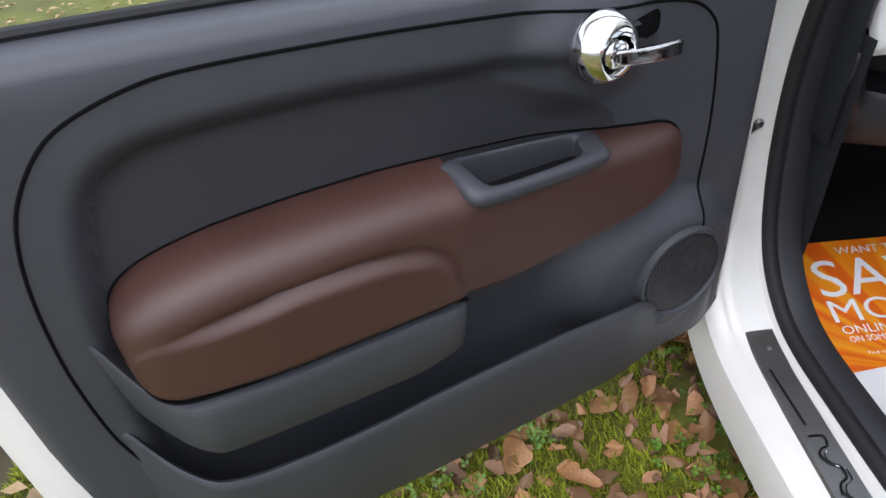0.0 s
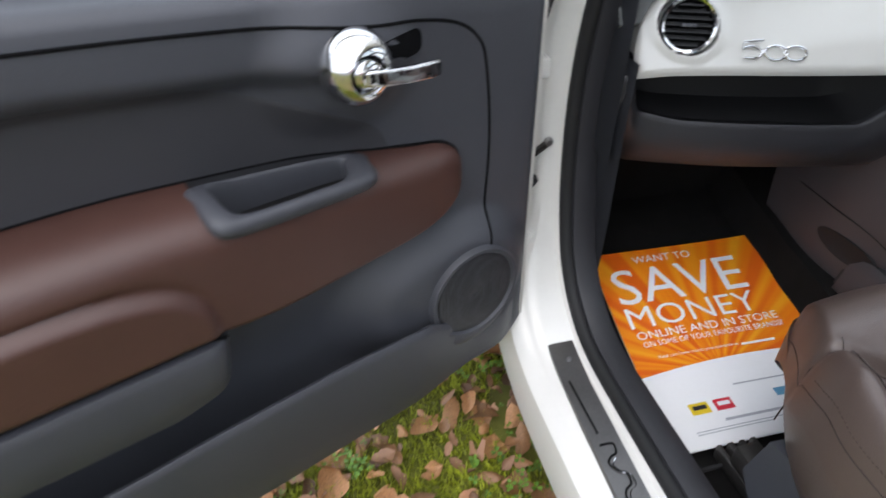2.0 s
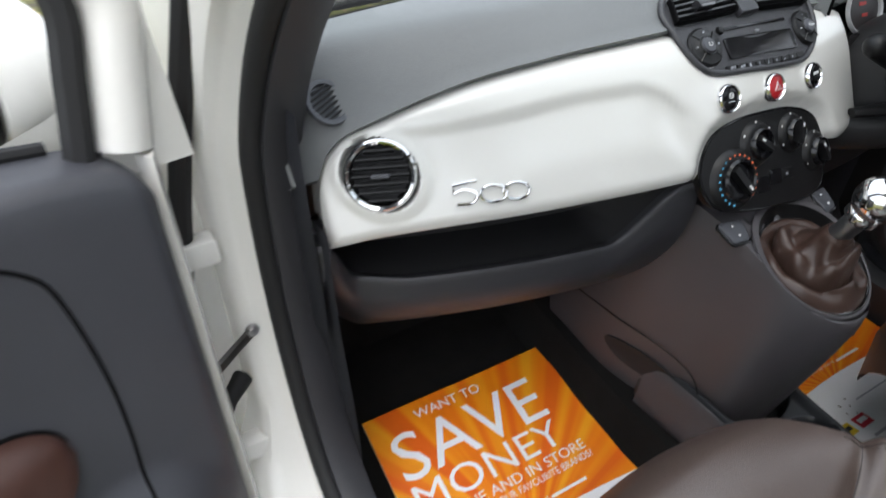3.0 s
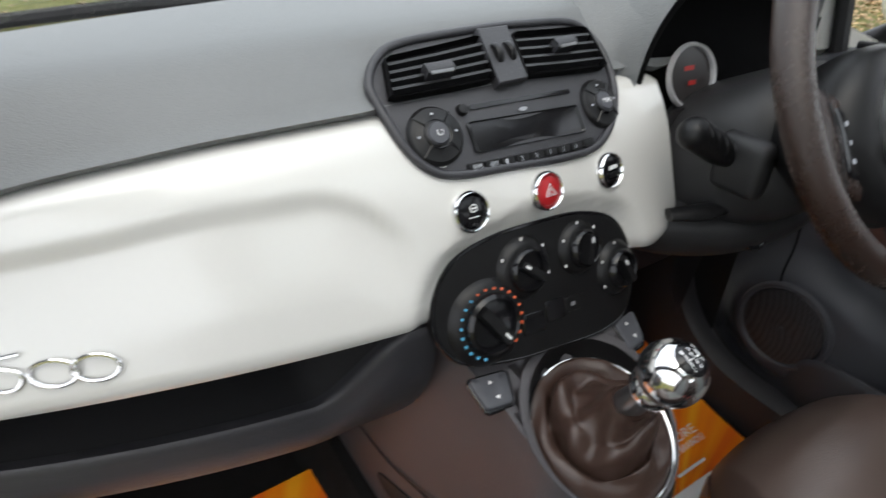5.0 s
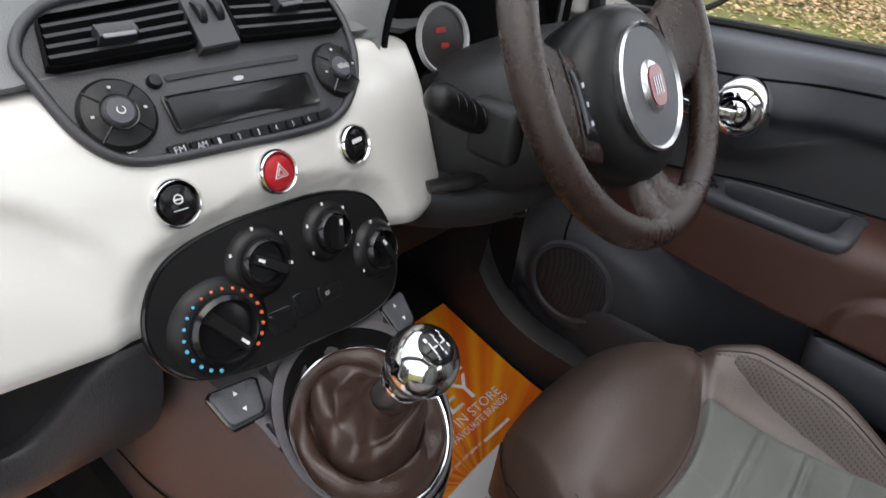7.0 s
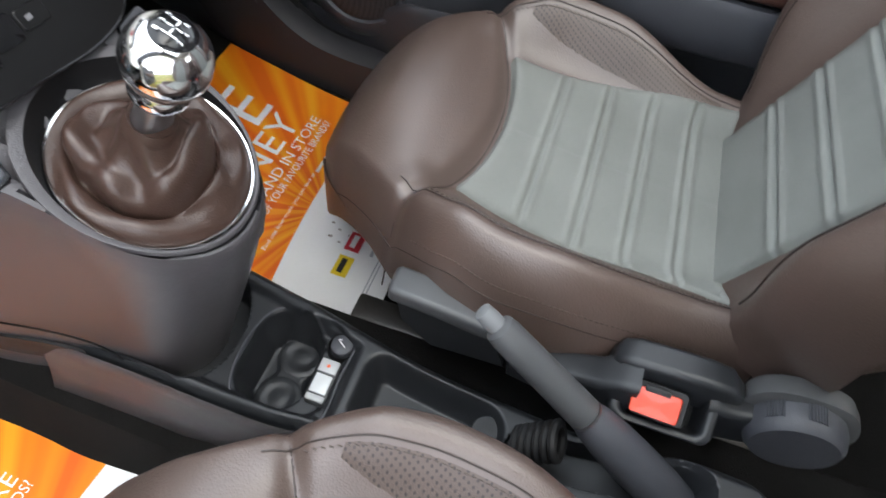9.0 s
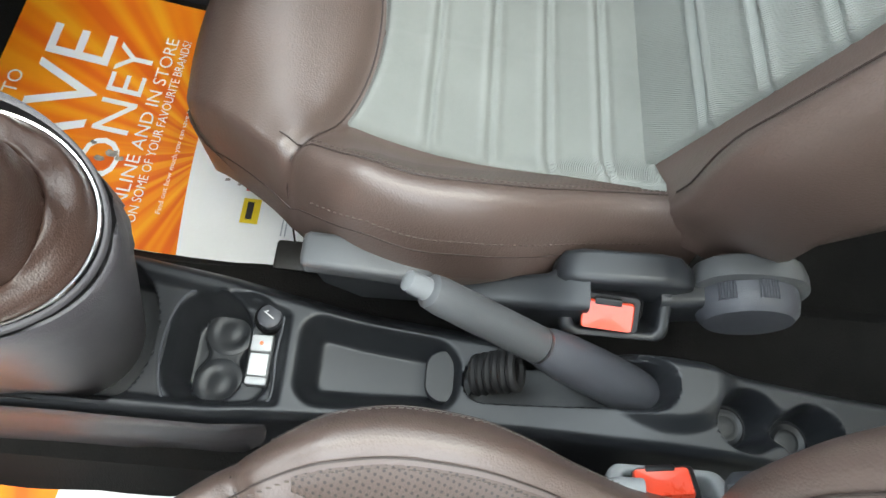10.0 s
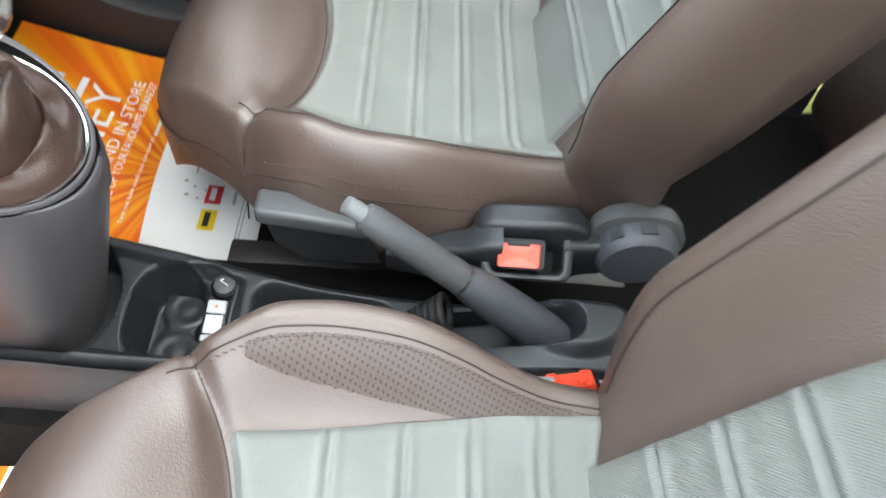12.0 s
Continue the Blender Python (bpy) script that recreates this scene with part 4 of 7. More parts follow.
# ---- three round buttons ----
for x, z, mat, lab in ((-0.081, 0.839, GLOSS, "round glossy black button with a chrome ring"), (0.0, 0.837, HAZARD, "round red hazard warning button with a chrome ring"),
                       (0.083, 0.834, GLOSS, "round glossy black button with a chrome ring")):
    f = fascia_frame(x, z, 0.001)
    b = thing("push_button", lab, "button", tuple(on_fascia(x, z)), "buttons on the fascia")
    part("bezel", lathe([(0.0172, -0.004), (0.0172, 0.003), (0.0155, 0.0052), (0.0140, 0.0035), (0.0135, -0.002)], 36, f), CHROME, b)
    part("cap", lathe([(0, 0.0055), (0.009, 0.0050), (0.0125, 0.0035), (0.0138, 0.0)], 32, f), mat, b)
    if mat is HAZARD:
        part("mark", tube([f @ Vector(p) for p in ((-0.006, -0.004, 0.0058), (0.006, -0.004, 0.0058), (0, 0.0065, 0.0058))], 0.0005, 5, True), LABEL, b)
        part("mark", tube([f @ Vector(p) for p in ((-0.003, -0.0024, 0.0058), (0.003, -0.0024, 0.0058), (0, 0.003, 0.0058))], 0.0004, 5, True), LABEL, b)
    elif x < 0:
        part("mark", tube([f @ Vector((0.003 * math.cos(a), 0.003 + 0.003 * math.sin(a), 0.0058)) for a in np.linspace(0, 6.28, 18, endpoint=False)], 0.0005, 5, True), LABEL, b)
        part("mark", box_of(-0.0028, 0.0028, 0.0026, 0.0034, 0.0055, 0.0062, 0), LABEL, b, m=f)
        part("mark", box_of(-0.005, 0.005, -0.0045, -0.004, 0.0052, 0.0058, 0), LABEL, b, m=f)
    else:
        for dx in (-0.0045, -0.0015, 0.0015, 0.0045):
            part("mark", box_of(dx - 0.001, dx + 0.001, 0.0015, 0.005, 0.0052, 0.0060, 0), LABEL, b, m=f)
        part("key", box_of(-0.006, 0.006, -0.006, -0.001, 0.0035, 0.0068, 0.001), DARK, b, m=f)

# ---- heater panel ----
def on_hvac(x, z, h=0.0):
    return on_fascia(x, z, h - 0.013)


def hvac_frame(x, z, h=0.0):
    return fascia_frame(x, z, h - 0.013)


heater = thing("heater_panel", "black heater control panel with four rotary knobs", "heater controls", (0, -0.02, 0.69))
part("front_panel", patch(HVAC, on_hvac, [(1.005, -0.012), (1.005, -0.002), (0.985, 0.002), (0.6, 0.003), (0.1, 0.003)]), DARK, heater, "satin black panel")
KNOBS = [(-0.076, 0.745, 0.0335, 35), (-0.030, 0.778, 0.0250, 52), (0.040, 0.776, 0.0225, -15), (0.090, 0.741, 0.0240, 25)]
for i, (x, z, r, turn) in enumerate(KNOBS):
    f = hvac_frame(x, z, 0.0)
    part("dial_bump", lathe([(0, 0.010), (r * 0.86, 0.010), (r * 0.98, 0.0085), (r * 1.14, 0.004), (r * 1.22, 0.0)], 40, f), DARK, heater)
    kb = part("knob", lathe([(r * 0.84, 0.008), (r * 0.80, 0.014), (r * 0.70, 0.0165), (r * 0.64, 0.0145), (r * 0.60, 0.0105), (0, 0.0105)], 40, f), GLOSS, heater, "rotary knob with a raised grip bar")
    g = f @ Euler((0, 0, radians(turn))).to_matrix().to_4x4()
    part("grip", loft([[g @ Vector((x2, y2 * w, h)) for x2, h in ((-0.16 * r, 0.010), (-0.13 * r, 0.021), (0.13 * r, 0.021), (0.16 * r, 0.010))] for y2, w in ((-0.62 * r, 1), (-0.5 * r, 1), (0.5 * r, 1), (0.62 * r, 1))]), DARK, kb)
    part("mark", box_of(-0.0012, 0.0012, 0.28 * r, 0.50 * r, 0.021, 0.0218, 0), LABEL, kb, m=g @ Euler((0, 0, math.pi if i == 0 else 0)).to_matrix().to_4x4())
    if i == 0:
        for k in range(20):
            a = radians(248 - k * 15.5)
            s = 0.0011 + 0.0006 * abs(k - 9) / 9
            part("dot", lathe([(0, 0.0008), (s, 0.0004), (s, -0.0006)], 8, f @ Matrix.Translation((r * 0.93 * math.cos(a), r * 0.93 * math.sin(a), 0.0098))), BLUE_DOT if k < 9 else ORANGE_DOT, heater)
    else:
        for k in range(5):
            a = radians(205 - k * 57)
            part("mark", box_of(-0.0010, 0.0010, -0.0013, 0.0013, 0, 0.0006, 0), LABEL, heater, m=f @ Matrix.Translation((r * 1.10 * math.cos(a), r * 1.10 * math.sin(a), 0.0062)))
for x0, x1, z0, z1 in ((-0.040, -0.014, 0.716, 0.735), (-0.012, 0.012, 0.722, 0.741), (0.014, 0.038, 0.725, 0.739)):
    part("switch", patch(rounded(x0, x1, z0, z1, 0.003), lambda a, b, h: on_hvac(a, b - 0.10 * a, h), [(1, 0.001), (1, 0.0035), (0.94, 0.0042), (0.4, 0.0042)]), GLOSS if x0 < 0.01 else DARK, heater)
part("mark", box_of(-0.0024, 0.0024, -0.0018, 0.0018, 0, 0.0006, 0), MARKGREY, heater, m=hvac_frame(0.022, 0.730, 0.0045))
part("bezel", tube([on_hvac(a, b, 0.0) for a, b in HVAC], 0.0022, 8, True), GLOSS, heater)

# ---- window switches ----
for s in (-1, 1):
    sw = thing("window_switch", "grey rocker window switch in a black frame", "switch", (s * 0.082, -0.055, 0.66), "window switches")
    o = np.array([(-0.098, -0.027), (-0.055, -0.034), (-0.066, -0.061), (-0.096, -0.0575)]) if s < 0 else np.array([(0.082, -0.041), (0.1165, -0.0385), (0.1055, -0.069), (0.080, -0.071)])
    mid = o.mean(0)
    o2 = np.array([o[k] * (1 - f) + o[(k + 1) % 4] * f for k in range(4) for f in np.linspace(0.10, 0.90, 9)])
    place = lambda x, y, h: (x, y, stack_top(y) + h)
    part("frame", patch(o2, place, [(1.05, -0.002), (1.05, 0.0012), (1.0, 0.0016), (0.5, 0.0010)]), GLOSS, sw)
    part("rocker", patch(o2, place, [(0.92, 0.001), (0.92, 0.0034), (0.84, 0.0042), (0.4, 0.0030)]), GREY, sw)
    for dy, t in ((0.005, 1), (-0.006, -1)):
        x, y = mid[0], mid[1] + dy
        part("mark", loft([[(x - 0.0018, y, stack_top(y) + h), (x + 0.0018, y, stack_top(y) + h), (x, y + 0.003 * t, stack_top(y + 0.003 * t) + h)] for h in (0.0042, 0.0052)]), LABEL, sw)

# ---- gear lever ----
gear = thing("gear_lever", "gear lever with a chrome ball knob and brown leather gaiter", "gear lever", (0, -0.117, 0.64))
tilt = Matrix.Translation(RING) @ Euler((radians(24.8), 0, 0)).to_matrix().to_4x4()
rim_low = [tilt @ Vector((0.0745 * math.cos(a), 0.0745 * math.sin(a), -0.002)) for a in np.linspace(0, 2 * math.pi, 72, endpoint=False)]
rim_high = [tilt @ Vector((0.0772 * math.cos(a), 0.0772 * math.sin(a), 0)) for a in np.linspace(0, 2 * math.pi, 72, endpoint=False)]
rim_high = [Vector((p.x, p.y, max(p.z - 0.001, min(0.70, stack_top(p.y)) + 0.0008))) for p in rim_high]
part("collar", loft([rim_low, [(a * 0.3 + b * 0.7) for a, b in zip(rim_low, rim_high)], rim_high, [p + Vector((0, 0, -0.006)) + (p - Vector(RING)).normalized() * 0.002 for p in rim_high]], caps=False), DARK, gear, "black plastic collar", sharp=60)
flange = [[Vector((RING[0] + (p.x - RING[0]) * (1 + q * (0.04 + 0.09 * step(-0.05, 0.05, p.y - RING[1]))), RING[1] + (p.y - RING[1]) * (1 + q * (0.04 + 0.09 * step(-0.05, 0.05, p.y - RING[1]))), 0)) for p in rim_high] for q in (0.0, 0.5, 0.9, 1.0)]
for row, dz in zip(flange, (0.0, 0.0010, 0.0008, -0.0030)):
    for p, e in zip(row, rim_high):
        p.z = min(0.70, stack_top(p.y)) + 0.0009 + dz if e.z > min(0.70, stack_top(e.y)) else e.z + dz
part("flange", loft(flange, caps=False), GREY2, gear, "warm grey flange round the gaiter", sharp=60)
part("ring", lathe([(0.0752, -0.002), (0.0752, 0.0032), (0.0742, 0.0042), (0.0728, 0.0036), (0.0722, -0.002)], 72, tilt), CHROME, gear, "thin chrome ring")


def gaiter_mesh():
    """A loose leather sock: a puffed skirt inside the ring, a slack valley, and a rumpled roll below the cuff."""
    secs = []
    n, rows = 110, 40
    base, tip = np.array(RING), np.array([0, -0.127, 0.690])
    for i in range(rows):
        f = i / (rows - 1)
        c = base + (tip - base) * (0.25 * f + 0.75 * f ** 2.6)
        sec = []
        for j in range(n):
            a = 2 * math.pi * j / n
            r = 0.0728 * (1 - f) + 0.0168 * f
            live = math.sin(math.pi * f) ** 0.8
            skirt = 0.006 * math.exp(-((f - 0.17) / 0.15) ** 2) * (1 + 0.40 * math.sin(2 * a + 1.2) + 0.25 * math.sin(3 * a + 4))
            at = 0.62 + 0.10 * math.sin(a + 2.6) + 0.04 * math.sin(3 * a)
            roll = 0.012 * math.exp(-((f - at) / 0.085) ** 2) * (1 + 0.55 * math.sin(2 * a + 4.0))
            tuck = 0.013 * math.exp(-((f - at + 0.17) / 0.07) ** 2)
            crease = live * (0.0035 * math.sin(5 * a + 9 * f + 1.5 * math.sin(2 * a)) + 0.005 * noise.noise(Vector((2.2 * math.cos(a), 2.2 * math.sin(a), 4 * f))))
            r = min(r + 0.006 * math.exp(-((f - at + 0.05) / 0.08) ** 2) + 0.5 * crease + (0.003 * math.sin(math.pi * min(1, f / 0.3)) if f < 0.3 else 0), 0.0728)
            q = Euler((radians(24.8 * (1 - f) + 4 * f), 0, 0)).to_matrix() @ Vector((r * math.cos(a), r * math.sin(a), 0))
            sec.append((c[0] + q.x, c[1] + q.y, c[2] + q.z + skirt + roll - tuck + crease + 0.001))
        secs.append(sec)
    return loft(secs, caps=False)


part("gaiter", gaiter_mesh(), GAITER, gear, "creased brown leather gaiter", sharp=80)
AX = Vector((0, -0.034, 0.070)).normalized()
shaft = Matrix.Translation((0, -0.125, 0.680)) @ AX.to_track_quat("Z", "Y").to_matrix().to_4x4()
part("cuff", lathe([(0.019, -0.008), (0.0195, 0.002), (0.0175, 0.010), (0.0165, 0.012), (0.014, 0.010)], 30, shaft), GAITER, gear)
part("stem", lathe([(0.0145, 0.0), (0.0128, 0.02), (0.0135, 0.045)], 30, shaft), SATIN, gear, "polished metal stem")
part("neck", lathe([(0.0140, 0.040), (0.0195, 0.044), (0.0200, 0.050), (0.0185, 0.055), (0.0160, 0.058)], 36, shaft), CHROME, gear)
knob = part("knob", lathe([(0.0, 0.1045)] + [(0.0275 * math.cos(a), 0.0765 + 0.028 * math.sin(a)) for a in np.linspace(1.25, -0.95, 22)], 44, shaft), CHROME, gear, "mirror-polished chrome ball knob")
part("inlay", lathe([(0, 0.1052), (0.009, 0.1035), (0.014, 0.1008), (0.0145, 0.100)], 30, shaft), GLOSS, knob, "black gear pattern disc")
for pts in (((-0.006, 0.005), (-0.006, -0.005)), ((0.0, 0.005), (0.0, -0.005)), ((0.006, 0.005), (0.006, 0.0)), ((-0.006, 0.0), (0.006, 0.0))):
    part("mark", tube([shaft @ Vector((a, b, 0.1048 - 9 * (a * a + b * b))) for a, b in pts], 0.0006, 5), LABEL, knob)
for t, a, b in (("1", -0.008, 0.006), ("3", -0.001, 0.006), ("5", 0.0055, 0.006), ("2", -0.008, -0.009), ("4", -0.001, -0.009), ("R", 0.0055, -0.0055)):
    words("lettering", t, 0.004, lambda u, v, h, a=a, b=b: tuple(shaft @ Vector((a + u, b + v, 0.1053 - 10 * ((a + u) ** 2 + (b + v) ** 2)))), LABEL, knob, width=0.0022, tall=0.0032)


# ---- instrument binnacle and steering column ----
cluster = thing("instrument_cluster", "round instrument cluster under a dark hood with a dim red display", "instrument cluster", (0.32, 0.06, 0.76))


HOOD = 1.0  # the hood's height against its half width


def sq(c):
    return math.copysign(abs(c) ** 0.75, c)


def hood_mesh():
    secs = []
    for y, r, dz in ((0.215, 0.158, 0.0), (0.12, 0.163, 0.0), (0.03, 0.165, 0.002), (0.012, 0.163, 0.002), (0.012, 0.157, 0.001), (0.03, 0.153, 0.0), (0.10, 0.145, -0.003)):
        secs.append([(0.325 + r * sq(math.cos(a)), y + 0.035 * math.cos(a) ** 2, 0.862 + dz + HOOD * r * sq(math.sin(a))) for a in np.linspace(radians(-35), radians(215), 46)])
    return loft(secs, closed=False, caps=False)


part("hood", hood_mesh(), VENT, cluster, "black instrument hood")
def cowl_mesh():
    """The dash top swelling up over the instruments."""
    secs = []
    for k in (0.0, 0.0, 0.04, 0.10, 0.2, 0.35, 0.5, 0.7, 1.0):
        first = not secs
        r = (0.164 if first else 0.169) + 0.055 * k ** 0.8
        secs.append([(0.325 + r * sq(math.cos(a)), (0.014 if first else 0.010) + 0.035 * math.cos(a) ** 2 + 0.29 * k, 0.863 + (HOOD * r - 0.112 * k) * sq(math.sin(a))) for a in np.linspace(radians(-30), radians(210), 50)])
    return loft(secs, closed=False, caps=False)


part("cowl", cowl_mesh(), CAP, cluster, "slate grey cowl over the instruments", sharp=60)
def cheek_mesh():
    """The side of the dash that runs up into the cowl."""
    secs = []
    for v in np.linspace(0, 1, 14):
        z = 0.893 + 0.072 * v
        a = radians(172 - 74 * v)
        p = Vector((0.131, fascia_y(0.131, z) + 0.003, z))
        q = Vector((0.325 + 0.170 * sq(math.cos(a)), 0.013 + 0.035 * math.cos(a) ** 2, 0.863 + 0.170 * HOOD * sq(math.sin(a))))
        secs.append([p + (q - p) * s + Vector((0, 0.012, -0.004)) * math.sin(math.pi * s) for s in np.linspace(0, 1, 12)])
    secs.append([(x, y + 0.10, z - 0.006) for x, y, z in secs[-1]])
    return loft(secs, closed=False, caps=False)


part("cheek", cheek_mesh(), CAP, cluster, sharp=60)
part("backplate", skin(lambda u, v: (0.172 + 0.306 * u, 0.023 + 0.08 * v, 0.77 + 0.245 * v), 6, 6, 0.004), VENT, cluster)
dm = Matrix.Translation((0.248, 0.045, 0.885)) @ Euler((radians(72), 0, radians(-8))).to_matrix().to_4x4() @ Matrix.Scale(0.86, 4)
dial = part("dial", lathe([(0, 0.0), (0.036, 0.0), (0.0365, 0.003)], 40, dm), LITDIAL, cluster, "smoked round dial")
part("dial_ring", lathe([(0.0355, -0.003), (0.0362, 0.005), (0.0388, 0.0065), (0.0408, 0.0)], 44, dm), DIALRING, dial, "satin metal dial ring")
for a, b, w in ((-0.002, 0.010, 0.008), (0.003, -0.008, 0.006)):
    part("readout", box_of(a - w, a + w, b - 0.0028, b + 0.0028, 0.0004, 0.0010, 0), REDLIT, dial, m=dm)

column = thing("steering_column", "dark plastic steering column shroud with a control stalk", "steering column", (0.31, -0.02, 0.74))
WHEEL = Matrix.Translation((0.297, -0.122, 0.904)) @ Euler((radians(90 - 32.5), 0, 0)).to_matrix().to_4x4()
COLUMN_TOP = Matrix.Translation((0.320, -0.122, 0.893)) @ Euler((radians(90 - 32.5), 0, 0)).to_matrix().to_4x4()
CN = (WHEEL.to_3x3() @ Vector((0, 0, 1))).normalized()


def shroud_mesh():
    secs = []
    for d, rx, ry in ((-0.26, 0.116, 0.085), (-0.18, 0.116, 0.084), (-0.11, 0.112, 0.080), (-0.075, 0.104, 0.074), (-0.058, 0.092, 0.066), (-0.050, 0.074, 0.056)):
        secs.append([COLUMN_TOP @ Vector((rx * math.copysign(abs(math.cos(a)) ** 0.62, math.cos(a)), ry * math.copysign(abs(math.sin(a)) ** 0.62, math.sin(a)) - 0.012, d)) for a in np.linspace(0, 2 * math.pi, 64, endpoint=False)])
    return loft(secs)


part("shroud", shroud_mesh(), COLUMN, column)
part("stalk_base", box_of(0.200, 0.225, -0.085, -0.030, 0.802, 0.862, 0.010, 3), COLUMN, column)
stalk_pts = spline([(0.262, -0.058, 0.820), (0.228, -0.050, 0.830), (0.198, -0.040, 0.843), (0.168, -0.030, 0.861), (0.148, -0.024, 0.872)], 24)
stalk = part("stalk", tube(stalk_pts, [0.008] * 6 + list(np.linspace(0.010, 0.0150, 7)) + list(np.linspace(0.0155, 0.0165, 7)) + [0.0155, 0.013, 0.0095, 0.003], 18), DARK, column, "black control stalk with a ribbed tip")
for k in range(4):
    p = stalk_pts[12 + k * 2]
    part("rib", tube([p + np.array([0, 0.0168 * math.cos(a), 0.0168 * math.sin(a)]) for a in np.linspace(1.2, 3.6, 10)], 0.0006, 5), GLOSS, stalk)
cowl_rows = []
for x in np.linspace(0.165, 0.475, 30):
    e = math.sqrt(max(0.02, 1 - ((x - 0.320) / 0.165) ** 2))
    cowl_rows.append([(x, 0.05 + (y - 0.05) * e, 0.735 + (z - 0.735) * (0.5 + 0.5 * e)) for y, z in spline([(0.06, 0.772), (-0.03, 0.774), (-0.075, 0.766), (-0.090, 0.748), (-0.078, 0.722), (-0.04, 0.700), (0.06, 0.690)], 26)])
part("lower_cowl", loft(cowl_rows, closed=False, caps=False), COLUMN, column, "dark lower column cowl", sharp=70)
part("ignition", lathe([(0.0, 0.002), (0.007, 0.002), (0.009, 0.004), (0.0115, 0.003), (0.012, -0.004)], 24, Matrix.Translation((0.262, -0.072, 0.735)) @ Euler((radians(70), 0, radians(-25))).to_matrix().to_4x4()), GLOSS, column, "round ignition lock")
part("adjust_lever", tube([(0.165, -0.022, 0.772), (0.195, -0.040, 0.775), (0.235, -0.050, 0.776)], [0.010, 0.013, 0.010], 12, flat=0.6), DARK, column, "black adjustment lever")
part("driver_knee_panel", skin(lambda u, v: (0.205 + 0.40 * u, 0.03 - 0.015 * math.sin(math.pi * u) + 0.09 * (1 - v) ** 1.5, 0.56 + 0.30 * v), 14, 10, 0.01), GREY2, dash, "dark grey driver knee panel")

wheel = thing("steering_wheel", "dark brown leather three-spoke steering wheel with a round hub emblem", "steering wheel", (0.297, -0.122, 0.904))
R = 0.163
HUB = WHEEL @ Matrix.Translation((0.011, -0.0335, -0.0265))
part("rim", tube([WHEEL @ Vector((R * math.cos(a), R * math.sin(a), 0.012)) for a in np.linspace(0, 2 * math.pi, 72, endpoint=False)],
                 [0.0155 + 0.0022 * (math.exp(-((a - 0.85) / 0.30) ** 2) + math.exp(-((a - 2.29) / 0.30) ** 2)) for a in np.linspace(0, 2 * math.pi, 72, endpoint=False)], 16, True), WHEELHIDE, wheel, "dark brown grained leather rim")
for a in (0.55, 2.59, 4.35, 5.07):
    part("seam", tube([WHEEL @ Vector(((R + 0.0150 * math.cos(b)) * math.cos(a), (R + 0.0150 * math.cos(b)) * math.sin(a), 0.012 + 0.0150 * math.sin(b))) for b in np.linspace(0, 6.28, 20, endpoint=False)], 0.0008, 5, True), DARK, wheel)


def on_spoke(angle, w0, w1, f, q, h):
    """A point on the front of a spoke: f from hub to rim, q across, h proud of it."""
    w = w0 + (w1 - w0) * f + 0.012 * f ** 6
    t = 0.010 - 0.002 * math.sin(math.pi * f)
    up = 0.006 + 0.006 * f - 0.008 * math.sin(math.pi * f) + t * (1.25 - 0.39 * q * q) + h
    return WHEEL @ (Euler((0, 0, angle)).to_matrix() @ Vector((0.055 + (R - 0.066) * f, q * w, up)) + Vector((0.011 * (1 - f), -0.042 * (1 - f), -0.015 * (1 - f))))


def spoke(angle, w0, w1, mat, name):
    secs = []
    for f in np.linspace(0, 1, 9):
        r = 0.055 + (R - 0.066) * f
        w = w0 + (w1 - w0) * f + 0.012 * f ** 6
        h = 0.006 + 0.006 * f - 0.020 * math.sin(math.pi * f) * 0.4
        t = 0.010 - 0.002 * math.sin(math.pi * f)
        secs.append([WHEEL @ (Euler((0, 0, angle)).to_matrix() @ Vector((r, q * w, h + s * t)) + Vector((0.011 * (1 - f), -0.042 * (1 - f), -0.015 * (1 - f)))) for q, s in ((-1, -0.6), (-1, 0.3), (-0.8, 1), (0, 1.25), (0.8, 1), (1, 0.3), (1, -0.6), (0, -1))])
    return part(name, loft(secs), mat, wheel, sharp=50)


for a, w0, w1 in ((radians(2), 0.048, 0.044), (radians(178), 0.048, 0.044)):
    sp = spoke(a, w0, w1, WHEELHIDE, "spoke")
    s = 1 if a < 1 else -1
    pad = part("switch_pad", patch(rounded(-0.012, 0.012, -0.030, 0.030, 0.007), lambda u, v, h: on_spoke(a, w0, w1, 0.30 + u / 0.11, s * v / 0.045, h), [(1, -0.003), (1, 0.0006), (0.9, 0.0016), (0.4, 0.0016)]), GLOSS, sp, "black switch pad")
    for v in (-0.015, 0.001, 0.017):
        part("mark", box_of(-0.002, 0.002, -0.002, 0.002, 0, 0.0008, 0), INKGREY, pad, m=Matrix.Translation(on_spoke(a, w0, w1, 0.30, s * v / 0.045, 0.0018)) @ WHEEL.to_3x3().to_4x4())
    part("seam", tube([on_spoke(a, w0, w1, 0.47, t, 0.0004) for t in np.linspace(-0.95, 0.95, 14)], 0.0010, 6), DARK, sp)
for a in (radians(262), radians(278)):
    spoke(a, 0.013, 0.016, WHEELHIDE, "spoke")
hub_rows = []
for d, q in ((-0.045, 0.80), (-0.020, 0.93), (0.004, 1.0), (0.022, 0.99), (0.034, 0.93), (0.042, 0.80), (0.0455, 0.60), (0.046, 0.3)):
    hub_rows.append([HUB @ Vector((q * 0.100 * math.copysign(abs(math.cos(a)) ** 0.85, math.cos(a)) * (1.0 - 0.20 * max(0.0, -math.sin(a))), q * (0.080 if math.sin(a) > 0 else 0.092) * math.sin(a) + 0.004, d - 0.010 * (q * math.cos(a)) ** 2)) for a in np.linspace(0, 2 * math.pi, 56, endpoint=False)])
